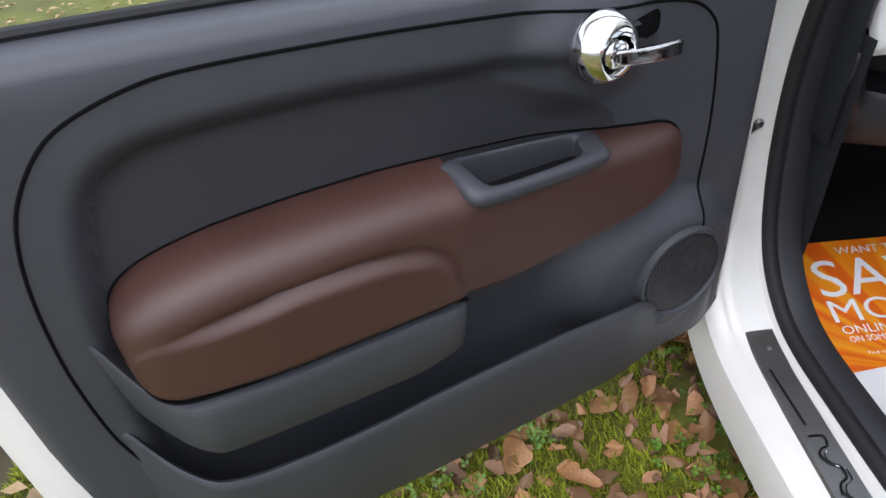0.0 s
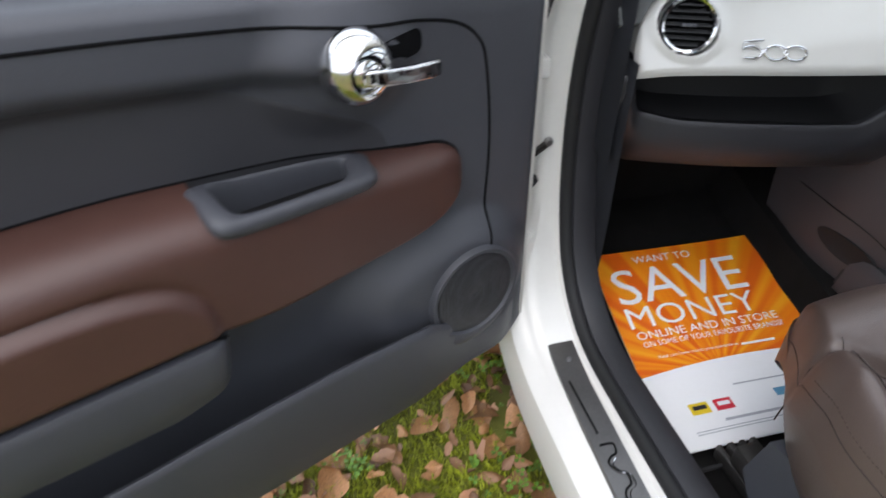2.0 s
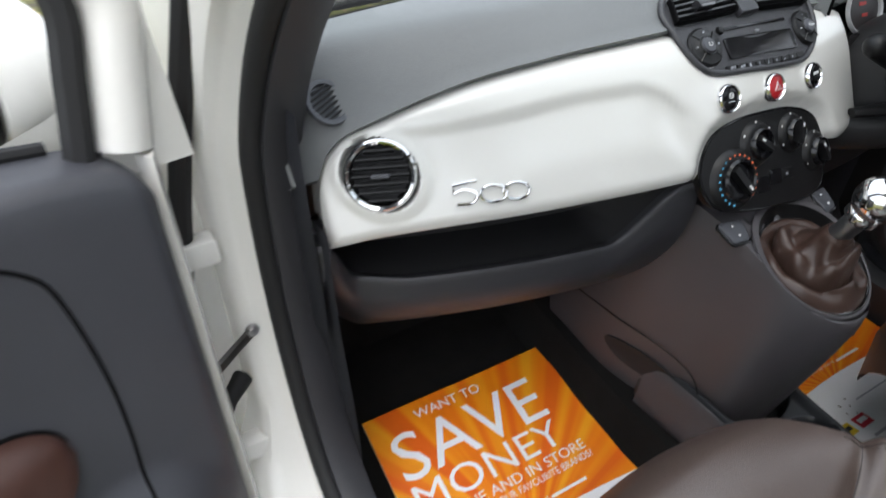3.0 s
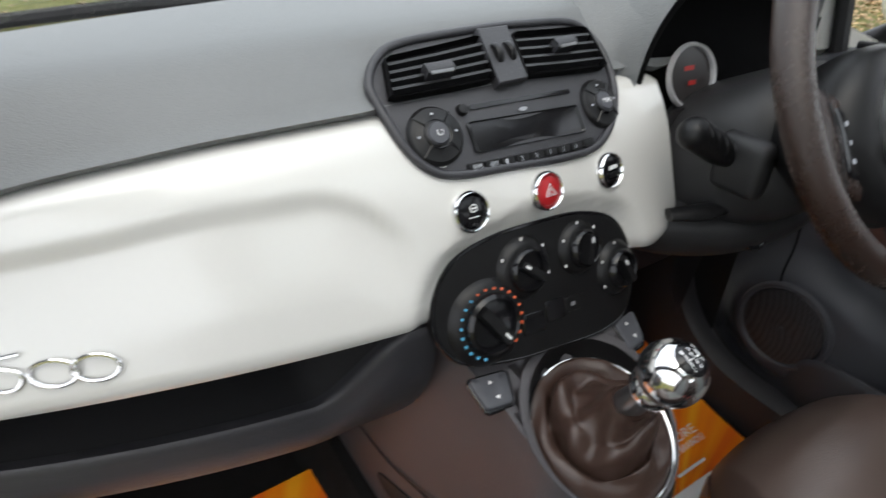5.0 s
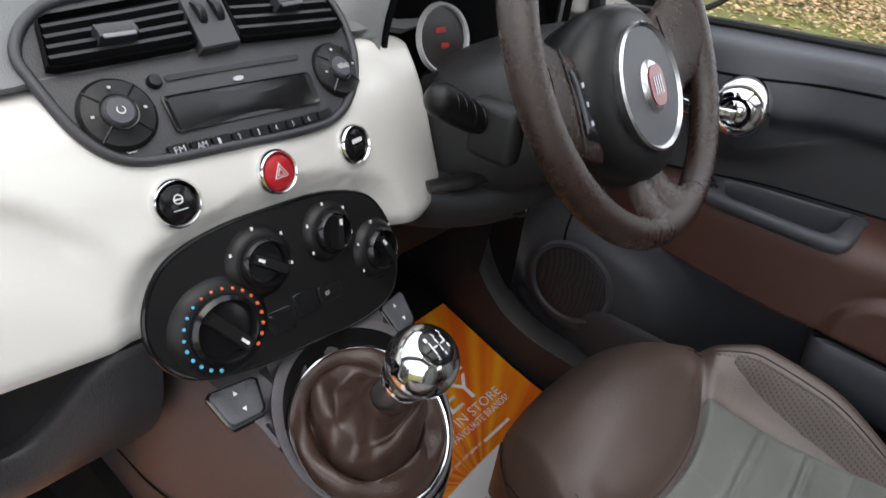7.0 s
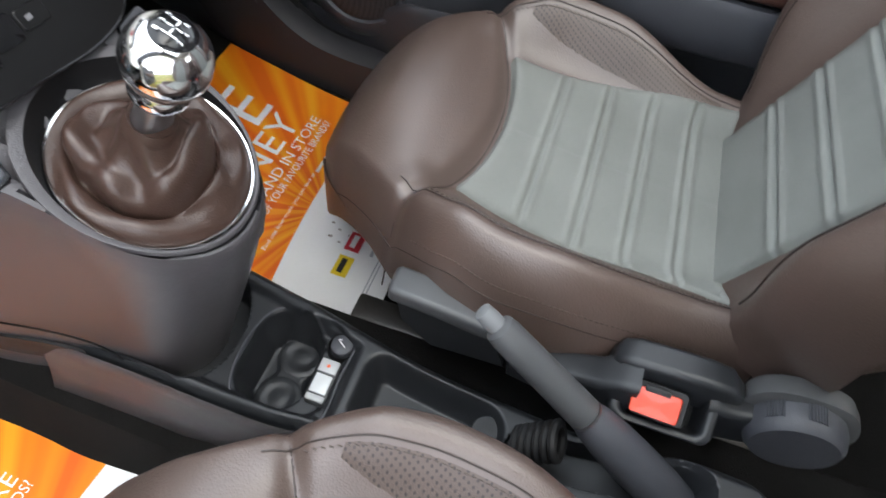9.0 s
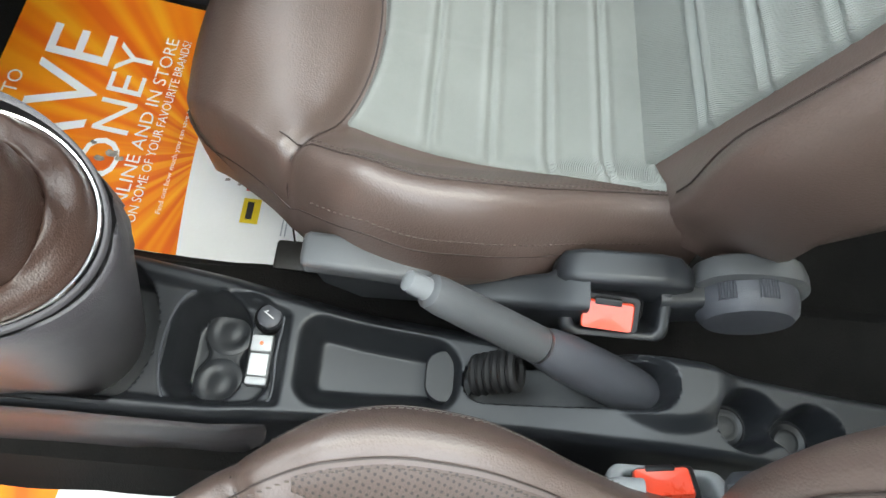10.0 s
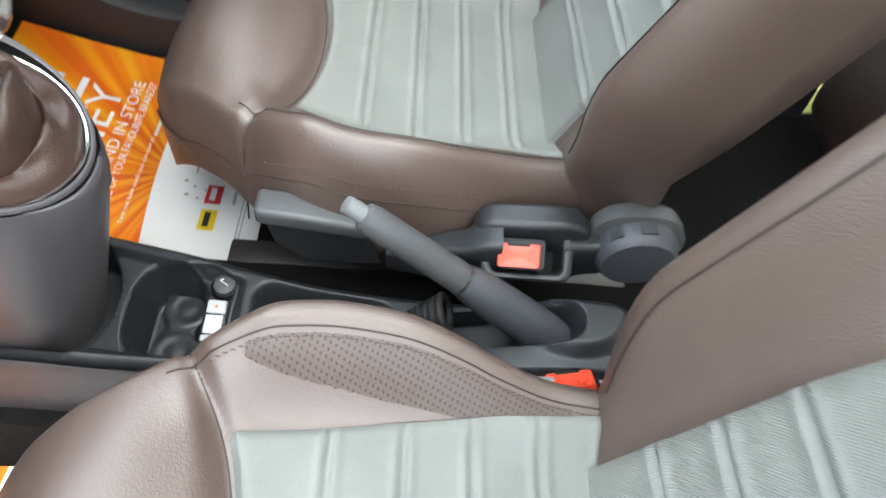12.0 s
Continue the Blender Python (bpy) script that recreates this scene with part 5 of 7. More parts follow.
part("hub", loft(hub_rows), DARK, wheel, "black airbag hub", sharp=60)
part("emblem_ring", lathe([(0.0588, 0.040), (0.0602, 0.0485), (0.0582, 0.0505), (0.0548, 0.0470)], 56, HUB), BRUSHED, wheel, "thin satin metal hub ring")
part("hub_disc", lathe([(0, 0.0482), (0.0555, 0.0474)], 40, HUB), GREY, wheel)
em = part("emblem", lathe([(0, 0.053), (0.0215, 0.0525), (0.0245, 0.0500), (0.0255, 0.047)], 36, HUB @ Matrix.Diagonal((0.80, 1, 1, 1))), BRUSHED, wheel, "chrome shield emblem with a dark red field")
part("field", patch(rounded(-0.0145, 0.0145, -0.0190, 0.0190, 0.012), lambda u, v, h: HUB @ Vector((u, v, 0.0528 + h)), [(1, 0.0), (1, 0.0012), (0.5, 0.0014)]), CRIMSON, em)
for k in range(4):
    part("bar", box_of(-0.0085 + k * 0.0046, -0.0062 + k * 0.0046, -0.0085, 0.0085, 0.0538, 0.0548, 0), SATIN, em, m=HUB)


# ---- doors: built in a frame of their own (u from the hinge to the rear, w into the cabin, z up) ----
CARD_LOW = curve_of([(0.045, 0.36), (0.055, 0.335), (0.075, 0.314), (0.11, 0.304), (0.175, 0.300), (0.30, 0.292), (0.41, 0.284), (0.52, 0.276), (0.62, 0.271), (0.72, 0.271), (0.80, 0.281), (0.88, 0.303), (0.944, 0.345), (0.985, 0.391), (1.005, 0.452), (1.02, 0.56)])
CARD_TOP = curve_of([(0.045, 0.868), (0.053, 0.884), (0.07, 0.896), (0.13, 0.910), (0.26, 0.924), (0.44, 0.938), (0.66, 0.954), (0.87, 0.964), (1.0, 0.968), (1.02, 0.969)])
BROWN_TOP = curve_of([(0.188, 0.682), (0.193, 0.702), (0.204, 0.716), (0.225, 0.727), (0.253, 0.732), (0.298, 0.738), (0.40, 0.751), (0.532, 0.763), (0.605, 0.768), (0.673, 0.769), (0.767, 0.766), (0.827, 0.758), (0.857, 0.750), (0.884, 0.735), (0.898, 0.716), (0.903, 0.70)])
BROWN_LOW = curve_of([(0.188, 0.676), (0.196, 0.662), (0.21, 0.650), (0.252, 0.634), (0.288, 0.626), (0.386, 0.620), (0.476, 0.616), (0.535, 0.620), (0.56, 0.626), (0.65, 0.625), (0.787, 0.622), (0.849, 0.622), (0.878, 0.626), (0.895, 0.642), (0.903, 0.68)])
BROWN_OUT = curve_of([(0.188, 0.004), (0.196, 0.014), (0.21, 0.024), (0.25, 0.037), (0.30, 0.043), (0.36, 0.049), (0.45, 0.057), (0.53, 0.062), (0.65, 0.064), (0.80, 0.062), (0.86, 0.056), (0.885, 0.044), (0.898, 0.026), (0.903, 0.006)])
ARCH = curve_of([(0.540, 0.60), (0.545, 0.651), (0.563, 0.687), (0.591, 0.705), (0.645, 0.716), (0.71, 0.718), (0.77, 0.712), (0.83, 0.706), (0.903, 0.70)])
BAND_TOP = curve_of([(0.20, 0.842), (0.30, 0.855), (0.368, 0.863), (0.52, 0.876), (0.649, 0.888), (0.761, 0.890), (0.812, 0.887), (0.857, 0.871), (0.881, 0.846), (0.897, 0.808), (0.91, 0.759), (0.921, 0.69), (0.926, 0.60), (0.930, 0.45)])
LIP_Z = curve_of([(0.05, 0.395), (0.12, 0.405), (0.19, 0.425), (0.25, 0.464), (0.281, 0.482), (0.396, 0.485), (0.492, 0.481), (0.583, 0.476), (0.668, 0.468), (0.748, 0.465), (0.821, 0.469), (0.867, 0.483), (0.912, 0.512), (0.94, 0.56), (0.96, 0.60)])


def rect_in(u, z, u0, u1, z0, z1, r):
    """How far inside a rounded rectangle a point lies."""
    du, dz = abs(u - (u0 + u1) / 2) - (u1 - u0) / 2 + r, abs(z - (z0 + z1) / 2) - (z1 - z0) / 2 + r
    return r - math.hypot(max(du, 0), max(dz, 0)) - min(max(du, dz), 0)


def card_w(u, z):
    slope = (BAND_TOP(u + 0.002) - BAND_TOP(u - 0.002)) / 0.004
    e = (BAND_TOP(u) - z) / math.sqrt(1 + slope * slope)
    w = -0.024 * step(0.0, 0.030, e) * step(0.24, 0.42, u) * step(0.955, 0.925, u)
    d = math.hypot((u - 0.187) * (1.0 if u < 0.187 else 0.62), z - 0.485)
    w += 0.034 * step(0.135, 0.080, d)
    w += 0.024 * step(0.090, 0.030, math.hypot((u - 0.345) * 0.85, z - 0.850))
    w += 0.012 * step(0.45, 0.32, z) * step(0.07, 0.13, u)
    r = min(u - 0.045, 1.02 - u, z - CARD_LOW(u) + 0.004)
    w -= 0.016 * (1 - min(1.0, max(0.0, r / 0.022))) ** 2
    return w


def card_mesh():
    secs = []
    for u in np.unique(np.r_[np.linspace(0.045, 0.075, 5), np.linspace(0.075, 0.98, 110), np.linspace(0.98, 1.02, 7)]):
        lo, hi = CARD_LOW(u), CARD_TOP(u)
        col = [(u, -0.05, lo + 0.004)]
        for v in [0, 0.006, 0.014, *np.linspace(0.025, 0.97, 90)]:
            z = lo + (hi - 0.022 - lo) * v
            col.append((u, card_w(u, z), z))
        for a in np.linspace(0.15, 1.0, 7):
            t = a * math.pi / 2
            col.append((u, card_w(u, hi - 0.022) * (1 - a) - 0.026 * (1 - math.cos(t)), hi - 0.022 + 0.022 * math.sin(t)))
        col += [(u, -0.045, hi + 0.003), (u, -0.062, hi + 0.005), (u, -0.064, hi - 0.03)]
        secs.append(col)
    return loft(secs, closed=False, caps=False)


def pad_column(u):
    """The armrest's cross-section from its back edge over the rounded top and down its face, as (w, z)."""
    t, b, out = BROWN_TOP(u), BROWN_LOW(u), BROWN_OUT(u)
    back = card_w(u, t) - 0.004
    high = min(0.046, 0.6 * (t - b))
    col = [(back, t)]
    for k in np.linspace(0.0, math.pi / 2, 22)[1:]:
        col.append((back + (out - back) * math.sin(k) ** 0.72, t - high + high * math.cos(k) ** 0.72))
    swell = 0.011 * step(0.538, 0.556, u) * (1 - 0.75 * step(0.74, 0.88, u))
    for f in np.linspace(0.03, 1.0, 26):
        z = t - high - (t - high - b) * f
        q = ARCH(max(u, 0.541)) - z
        w = out + swell * step(-0.004, 0.014, q) - (0.003 * math.exp(-((q + 0.002) / 0.007) ** 2) * (swell / 0.011) if u > 0.545 else 0.0)
        w -= 0.010 * max(0.0, (f - 0.90) / 0.10) ** 2 * min(1.0, out / 0.02)
        col.append((w, z))
    col.append((-0.03, b))
    return col


# the grab cup's rim as (u, w, z): its outer and inner edge, point by point
CUP_OUT = np.array([(0.531, -0.004, 0.764), (0.531, 0.020, 0.763), (0.530, 0.045, 0.760), (0.526, 0.060, 0.756), (0.514, 0.0675, 0.752), (0.485, 0.0665, 0.749), (0.44, 0.063, 0.747), (0.397, 0.059, 0.745), (0.365, 0.0545, 0.743), (0.345, 0.050, 0.742),
                    (0.333, 0.040, 0.742), (0.329, 0.020, 0.743), (0.329, -0.004, 0.744), (0.40, -0.007, 0.752), (0.47, -0.007, 0.758)])
CUP_IN = np.array([(0.508, -0.002, 0.763), (0.508, 0.018, 0.762), (0.506, 0.035, 0.759), (0.502, 0.046, 0.756), (0.494, 0.0515, 0.753), (0.475, 0.0515, 0.751), (0.44, 0.049, 0.749), (0.405, 0.045, 0.747), (0.385, 0.041, 0.745), (0.372, 0.036, 0.744),
                   (0.364, 0.028, 0.744), (0.360, 0.014, 0.745), (0.358, -0.001, 0.746), (0.41, -0.004, 0.751), (0.47, -0.004, 0.757)])


def brown_pad():
    secs = []
    for u in np.unique(np.r_[np.linspace(0.188, 0.215, 10), np.linspace(0.215, 0.87, 130), np.linspace(0.87, 0.903, 14)]):
        t = BROWN_TOP(u)
        sink = 0.052 * step(0.338, 0.352, u) * step(0.524, 0.512, u)
        out = BROWN_OUT(u)
        secs.append([(u, w, min(z, t - sink * step(out - 0.006, out - 0.014, w))) for w, z in pad_column(u)])
    return loft(secs, closed=True)


def cup_frame():
    """The grey surround of the grab cup, with its skirt and the wall that goes down into the well."""
    o, i = spline(CUP_OUT, 70, True), spline(CUP_IN, 70, True)
    rows = [o + np.array([0, -0.016, -0.026]), o + np.array([0, -0.002, -0.013]), o + np.array([0, 0.0, -0.005]), o + (i - o) * 0.2 + np.array([0, 0, 0.001]), o + (i - o) * 0.75 + np.array([0, 0, 0.001]), i + np.array([0, 0, -0.002]), i + np.array([0, 0, -0.010])]
    rows.append(i * np.array([1, 0.94, 1]) + np.array([0, 0, -0.040]))
    return loft(rows, caps=False)


def pocket_wall():
    secs = []
    for u in np.linspace(0.055, 0.975, 80):
        z = LIP_Z(min(u, 0.945))
        lo = CARD_LOW(u) + 0.006
        k = step(0.055, 0.12, u) * step(0.965, 0.86, u)
        d = -0.006 + 0.066 * k * (0.42 + 0.58 * step(0.16, 0.30, u))
        zz = max(lo + 0.03, z)
        secs.append([(u, -0.01, lo), (u, 0.42 * d, lo + 0.003), (u, 0.74 * d, lo + 0.30 * (zz - lo)), (u, 0.95 * d, zz - 0.05), (u, d, zz - 0.014), (u, d - 0.0005, zz - 0.005), (u, d - 0.004, zz), (u, d - 0.010, zz - 0.003),
                     (u, d - 0.018, zz - 0.05), (u, -0.02, lo + 0.05)])
    return loft(secs)


def upper_pocket():
    secs = []
    low = curve_of([(0.536, 0.590), (0.540, 0.565), (0.554, 0.544), (0.588, 0.531), (0.622, 0.525), (0.738, 0.524), (0.809, 0.525), (0.874, 0.530), (0.911, 0.553), (0.930, 0.59), (0.942, 0.64)])
    high = curve_of([(0.536, 0.616), (0.56, 0.622), (0.65, 0.621), (0.787, 0.618), (0.849, 0.618), (0.878, 0.622), (0.898, 0.636), (0.912, 0.660), (0.925, 0.69), (0.942, 0.73)])
    for u in np.linspace(0.536, 0.940, 60):
        b, t = low(u), high(u)
        d = 0.074 * math.sqrt(max(0.05, 1 - (1 - min(1, (u - 0.53) / 0.03)) ** 2)) - 0.080 * step(0.84, 0.945, u)
        secs.append([(u, -0.02, t), (u, d - 0.008, t - 0.001), (u, d - 0.002, t - 0.002), (u, d, t - 0.007), (u, d + 0.001, t - 0.016), (u, d - 0.002, (t + b) / 2), (u, d - 0.008, b + 0.012), (u, d - 0.016, b + 0.003), (u, d - 0.03, b), (u, -0.03, b)])
    return loft(secs)


SEAM_LINE = spline([(0.158, 0.555), (0.145, 0.609), (0.140, 0.711), (0.149, 0.811), (0.164, 0.848), (0.202, 0.872), (0.28, 0.886), (0.379, 0.901), (0.523, 0.916), (0.646, 0.925), (0.753, 0.930), (0.803, 0.926), (0.854, 0.912), (0.885, 0.894),
                    (0.913, 0.862), (0.931, 0.828), (0.944, 0.782), (0.953, 0.721), (0.957, 0.651), (0.953, 0.563), (0.941, 0.505)], 110)


def build_door(name, label, M, closed):
    base = tuple(M @ Vector((0.06, 0, 0.30)))
    N = M @ Matrix.Translation((0.035, 0, 0.012))
    d = thing(name, label, "car door", base)
    part("door_card", card_mesh(), GREY, d, "moulded slate grey door card", m=M, sharp=60)
    part("seam", tube([(u, card_w(u, z) + 0.0002, z) for u, z in SEAM_LINE], 0.0019, 6), VENT, d, m=M)
    # bowl in its own darker grain, with the bowl's shading added to the colour
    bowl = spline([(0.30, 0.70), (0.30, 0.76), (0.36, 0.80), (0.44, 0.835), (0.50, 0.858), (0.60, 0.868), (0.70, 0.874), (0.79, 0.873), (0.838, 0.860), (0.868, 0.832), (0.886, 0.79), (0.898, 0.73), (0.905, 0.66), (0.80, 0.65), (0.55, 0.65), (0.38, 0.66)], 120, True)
    part("bowl", patch(bowl, lambda u, z, h: (u, card_w(u, z) + h, z), [(1.0, 0.0004), (0.985, 0.0016)] + [(q, 0.002) for q in np.linspace(0.95, 0.05, 22)]), SHADE, d, "darker grained inner bowl, partly shading in its colour", m=M, sharp=80)
    part("armrest", brown_pad(), BROWN, d, "padded brown leatherette armrest panel", m=M, sharp=60)
    part("joint", tube([(u, card_w(u, BROWN_TOP(u)) + 0.001, BROWN_TOP(u) + 0.0012) for u in np.r_[np.linspace(0.190, 0.33, 40), np.linspace(0.33, 0.53, 30), np.linspace(0.53, 0.901, 90)]], 0.0020, 6), VENT, d, m=M)
    part("joint", tube([(u, BROWN_OUT(u) - 0.002, BROWN_LOW(u) - 0.0035) for u in np.linspace(0.54, 0.90, 60)], 0.0022, 6), VENT, d, m=M)
    part("map_pocket", pocket_wall(), GREY, d, "slate grey map pocket wall", m=M, sharp=50)
    part("pocket_front", upper_pocket(), GREY, d, "slate grey bin front", m=M, sharp=50)
    pc = part("pull_cup", cup_frame(), GREY, d, "grey moulded grab cup", m=M, sharp=60)
    part("well", patch(spline(CUP_IN[:, :2], 60, True), lambda u, w, h: (u, w, 0.719 + h), [(1.02, 0.0), (0.9, 0.0), (0.4, 0.0)]), DARK, pc, m=M)
    if closed:
        for u, w in ((0.337, 0.012), (0.346, 0.026)):
            part("window_switch", lathe([(0, 0.003), (0.005, 0.0025), (0.0065, 0.001), (0.007, -0.003)], 20, Matrix.Translation((u, w, 0.744))), DARK, pc, m=M)
    # release handle
    H = M @ Matrix.Translation((0.341, card_w(0.341, 0.857) - 0.002, 0.857)) @ Euler((radians(-90), 0, 0)).to_matrix().to_4x4()
    hd = part("release_handle", lathe([(0.0405, 0.0), (0.0385, 0.012), (0.034, 0.022), (0.026, 0.030), (0.021, 0.032), (0.0185, 0.028), (0.017, 0.020)], 44, H), CHROME, d, "chrome release handle dome")
    part("boss", lathe([(0, 0.034), (0.010, 0.033), (0.0150, 0.029), (0.0165, 0.020)], 28, H), CHROME, hd)
    secs = []
    for u, w, z, h, t in ((0.352, 0.036, 0.834, 0.006, 0.004), (0.345, 0.040, 0.832, 0.0085, 0.0045), (0.32, 0.043, 0.829, 0.0085, 0.0045), (0.29, 0.042, 0.826, 0.009, 0.0045), (0.262, 0.037, 0.823, 0.0095, 0.0045), (0.247, 0.033, 0.8215, 0.0095, 0.004), (0.2445, 0.032, 0.821, 0.008, 0.003)):
        secs.append([(u - 0.002 + 0.006 * (0.352 - u) / 0.1, w + 0.012 + p[0], z + 0.022 + p[1]) for p in rounded(-t, t, -h, h, min(t, 0.003))])
    part("lever", loft(secs), CHROME, hd, "flat chrome pull lever", m=M, sharp=50)
    # finger recess as a flat patch: its shade is painted black, not hollowed out
    part("recess", patch(rounded(0.243, 0.318, 0.846, 0.874, 0.010), lambda u, z, h: (u, card_w(u, z) + h, z), [(1, 0.0004), (0.97, 0.0014), (0.92, 0.0008), (0.3, 0.0008)]), VENT, d, m=M)
    # loudspeaker
    S = M @ Matrix.Translation((0.187, 0.034, 0.487)) @ Euler((radians(-90), 0, 0)).to_matrix().to_4x4()
    sp = part("loudspeaker", lathe([(0.079, -0.014), (0.0785, 0.003), (0.076, 0.009), (0.071, 0.009), (0.067, 0.004)], 60, S), GREY, d, "round loudspeaker in a grey rim")
    part("grille", lathe([(0.068, 0.004), (0.066, 0.006)] + [(0.066 - 0.0033 * k, 0.006 + 0.0035 * math.sin(k / 20 * 3.1) + (0.0003 if k % 2 else -0.0003)) for k in range(1, 20)] + [(0, 0.004)], 56, S), GRILLE, sp, "punched grille")
    # outer skin, glass and window frame
    outer = lambda s, t: (-0.005 + 1.06 * s, -0.085 - 0.055 * math.sin(math.pi * t) ** 0.7, 0.262 + 0.06 * (2 * s - 1) ** 4 + (0.660 - 0.05 * (1 - s)) * t)
    part("outer_skin", skin(outer, 20, 16, 0.006), PAINT, d, "white painted outer panel", m=N)
    part("door_edge", loft([[(u + 0.0, w, CARD_LOW(0.06) - 0.012 + (CARD_TOP(0.06) - CARD_LOW(0.06)) * f) for u, w in ((-0.012, -0.10), (-0.012, -0.035), (0.0, -0.018), (0.006, -0.05), (0.0, -0.10))] for f in np.linspace(-0.01, 1.0, 20)]), PAINT, d, "white painted door edge", m=N)
    part("rear_edge", loft([[(u, w, z) for u, w in ((0.975, -0.02), (1.00, -0.022), (1.035, -0.05), (1.045, -0.10), (0.98, -0.10))] for z in np.linspace(0.44, 0.955, 10)]), PAINT, d, "white painted shut face", m=N)
    part("bottom_edge", loft([[(u - 0.035, w, CARD_LOW(u) - 0.012 + dz) for w, dz in ((-0.01, 0.004), (-0.03, -0.012), (-0.10, -0.012), (-0.10, 0.02), (-0.03, 0.02))] for u in np.linspace(0.05, 1.015, 34)]), PAINT, d, m=N)
    post = spline([(0.070, -0.056, 0.885), (0.056, -0.056, 0.95), (0.045, -0.056, 1.01), (0.055, -0.06, 1.09), (0.12, -0.08, 1.19), (0.26, -0.11, 1.27), (0.48, -0.15, 1.30), (0.75, -0.16, 1.33), (1.02, -0.15, 1.28), (1.07, -0.10, 1.05), (1.06, -0.075, 0.955)], 60)
    part("window_frame", tube(post - np.array([0.062, -0.006, 0.0]) * np.clip((1.3 - post[:, 2:3]) / 0.3, 0, 1), 0.026, 12), PAINT, d, "white painted window frame", m=N)
    part("frame_corner", skin(lambda s, t: (-0.045 + 0.002 * t + (0.075 - 0.020 * t) * s, -0.030 - 0.030 * t - 0.012 * s, 0.862 + 0.21 * t), 6, 10, 0.012), PAINT, d, "white painted frame corner", m=N)
    part("window_seal", tube(post + np.array([-0.022, 0.012, 0.0]) * np.clip((1.3 - post[:, 2:3]) / 0.3, 0, 1), 0.013, 8), RUBBER, d, m=N)
    part("belt_seal", tube([(u, -0.060, CARD_TOP(u) + 0.008) for u in np.linspace(0.10, 1.015, 30)], 0.0065, 8), RUBBER, d, m=M)
    gl = part("window_glass", skin(lambda s, t: (0.09 + 0.95 * s + 0.10 * t * (1 - s), -0.068 - 0.085 * t, 0.90 + (0.42 - 0.22 * (1 - s) ** 2.2) * t), 10, 8, 0.004), GLASS, d, "clear side window", m=N)
    gl.visible_shadow = False
    return d


GRILLE = dotted(material("grille_grey", (0.030, 0.031, 0.035), 0.5), 0.0032, 0.3, (0.004, 0.004, 0.004))
AL = radians(21)
LEFT = Matrix(((-math.cos(AL), math.sin(AL), 0, -0.660), (-math.sin(AL), -math.cos(AL), 0, 0.112), (0, 0, 1, 0), (0, 0, 0, 1)))
RIGHT = Matrix(((0, -1, 0, 0.625), (-1, 0, 0, 0.161), (0, 0, 1, -0.057), (0, 0, 0, 1)))
build_door("passenger_door", "open white car door with a slate grey card and brown padded armrest", LEFT, False)
build_door("driver_door", "closed white car door with a dark grey card and brown padded armrest", RIGHT, True)


def door_mirror(M, name, label, centre, yaw):
    """A door mirror; yaw turns its glass towards the cabin."""
    mir = thing(name, label, "door mirror", tuple(M @ Vector((0.055, -0.12, 0.87))))
    T = M @ Matrix.Translation(centre) @ Euler((0, -0.055, yaw)).to_matrix().to_4x4()
    hs = bmesh.new()
    bmesh.ops.create_uvsphere(hs, u_segments=32, v_segments=20, radius=1)
    for v in hs.verts:
        x, y, z = v.co
        v.co = Vector((0.080 * (x if x < 0 else 0.15 * x), 0.100 * y, 0.075 * z))
    part("housing", hs, PAINT, mir, "white painted mirror housing", m=T)
    foot = T @ Vector((-0.02, 0.03, -0.055))
    part("arm", tube(spline([M @ Vector((0.055, -0.07, 0.875)), M @ Vector((0.055, -0.11, 0.872)), foot, T @ Vector((-0.02, -0.02, -0.05))], 12), 0.026, 14), DARK, mir, "black plastic mirror foot")
    oval = np.linspace(0, 6.283, 44, endpoint=False)
    part("rim", tube([(0.012, 0.096 * math.cos(a), 0.071 * math.sin(a)) for a in oval], 0.007, 8, True), DARK, mir, m=T)
    part("mirror_glass", patch([(0.094 * math.cos(a), 0.069 * math.sin(a)) for a in oval], lambda w, z, h: (0.018 - (w * w + z * z) / 1.8, w, z), [(q, 0) for q in (1, 0.9, 0.75, 0.6, 0.45, 0.3, 0.15, 0.05)]), MIRROR, mir, "reflecting mirror glass", m=T)
    return mir


MIRROR = material("mirror", (0.86, 0.88, 0.88), 0.02, metal=1.0, vary=0.0, wear=0.0)
door_mirror(LEFT, "left_mirror", "white door mirror on a black foot outside the open door", (0.075, -0.225, 0.945), -0.16)
door_mirror(RIGHT, "right_mirror", "white door mirror on a black foot outside the closed door", (0.150, -0.205, 0.978), 0.60)


# ---- front seats ----
CUSHION_Z = curve_of([(-0.018, 0.405), (-0.014, 0.425), (-0.006, 0.446), (0.010, 0.475), (0.035, 0.502), (0.065, 0.519), (0.10, 0.525), (0.14, 0.514), (0.175, 0.497), (0.22, 0.486), (0.30, 0.476), (0.40, 0.466), (0.50, 0.459)])
CUSHION_HALF = curve_of([(-0.018, 0.050), (-0.015, 0.066), (-0.008, 0.084), (0.008, 0.111), (0.040, 0.138), (0.080, 0.168), (0.125, 0.201), (0.19, 0.234), (0.24, 0.243), (0.285, 0.240), (0.33, 0.230), (0.37, 0.216), (0.42, 0.203), (0.50, 0.196)])


def cushion_z(y):
    """Height of the cushion's middle along its length; y is measured back from the nose."""
    return CUSHION_Z(y)


def cushion_half(y):
    return CUSHION_HALF(y)


def nose_line(x):
    """Where the nose pad meets the bolsters and the centre panel."""
    return 0.152 - 0.045 * (abs(x) / 0.2) ** 2.5 + 0.026 * (1 - (x / 0.2) ** 2)


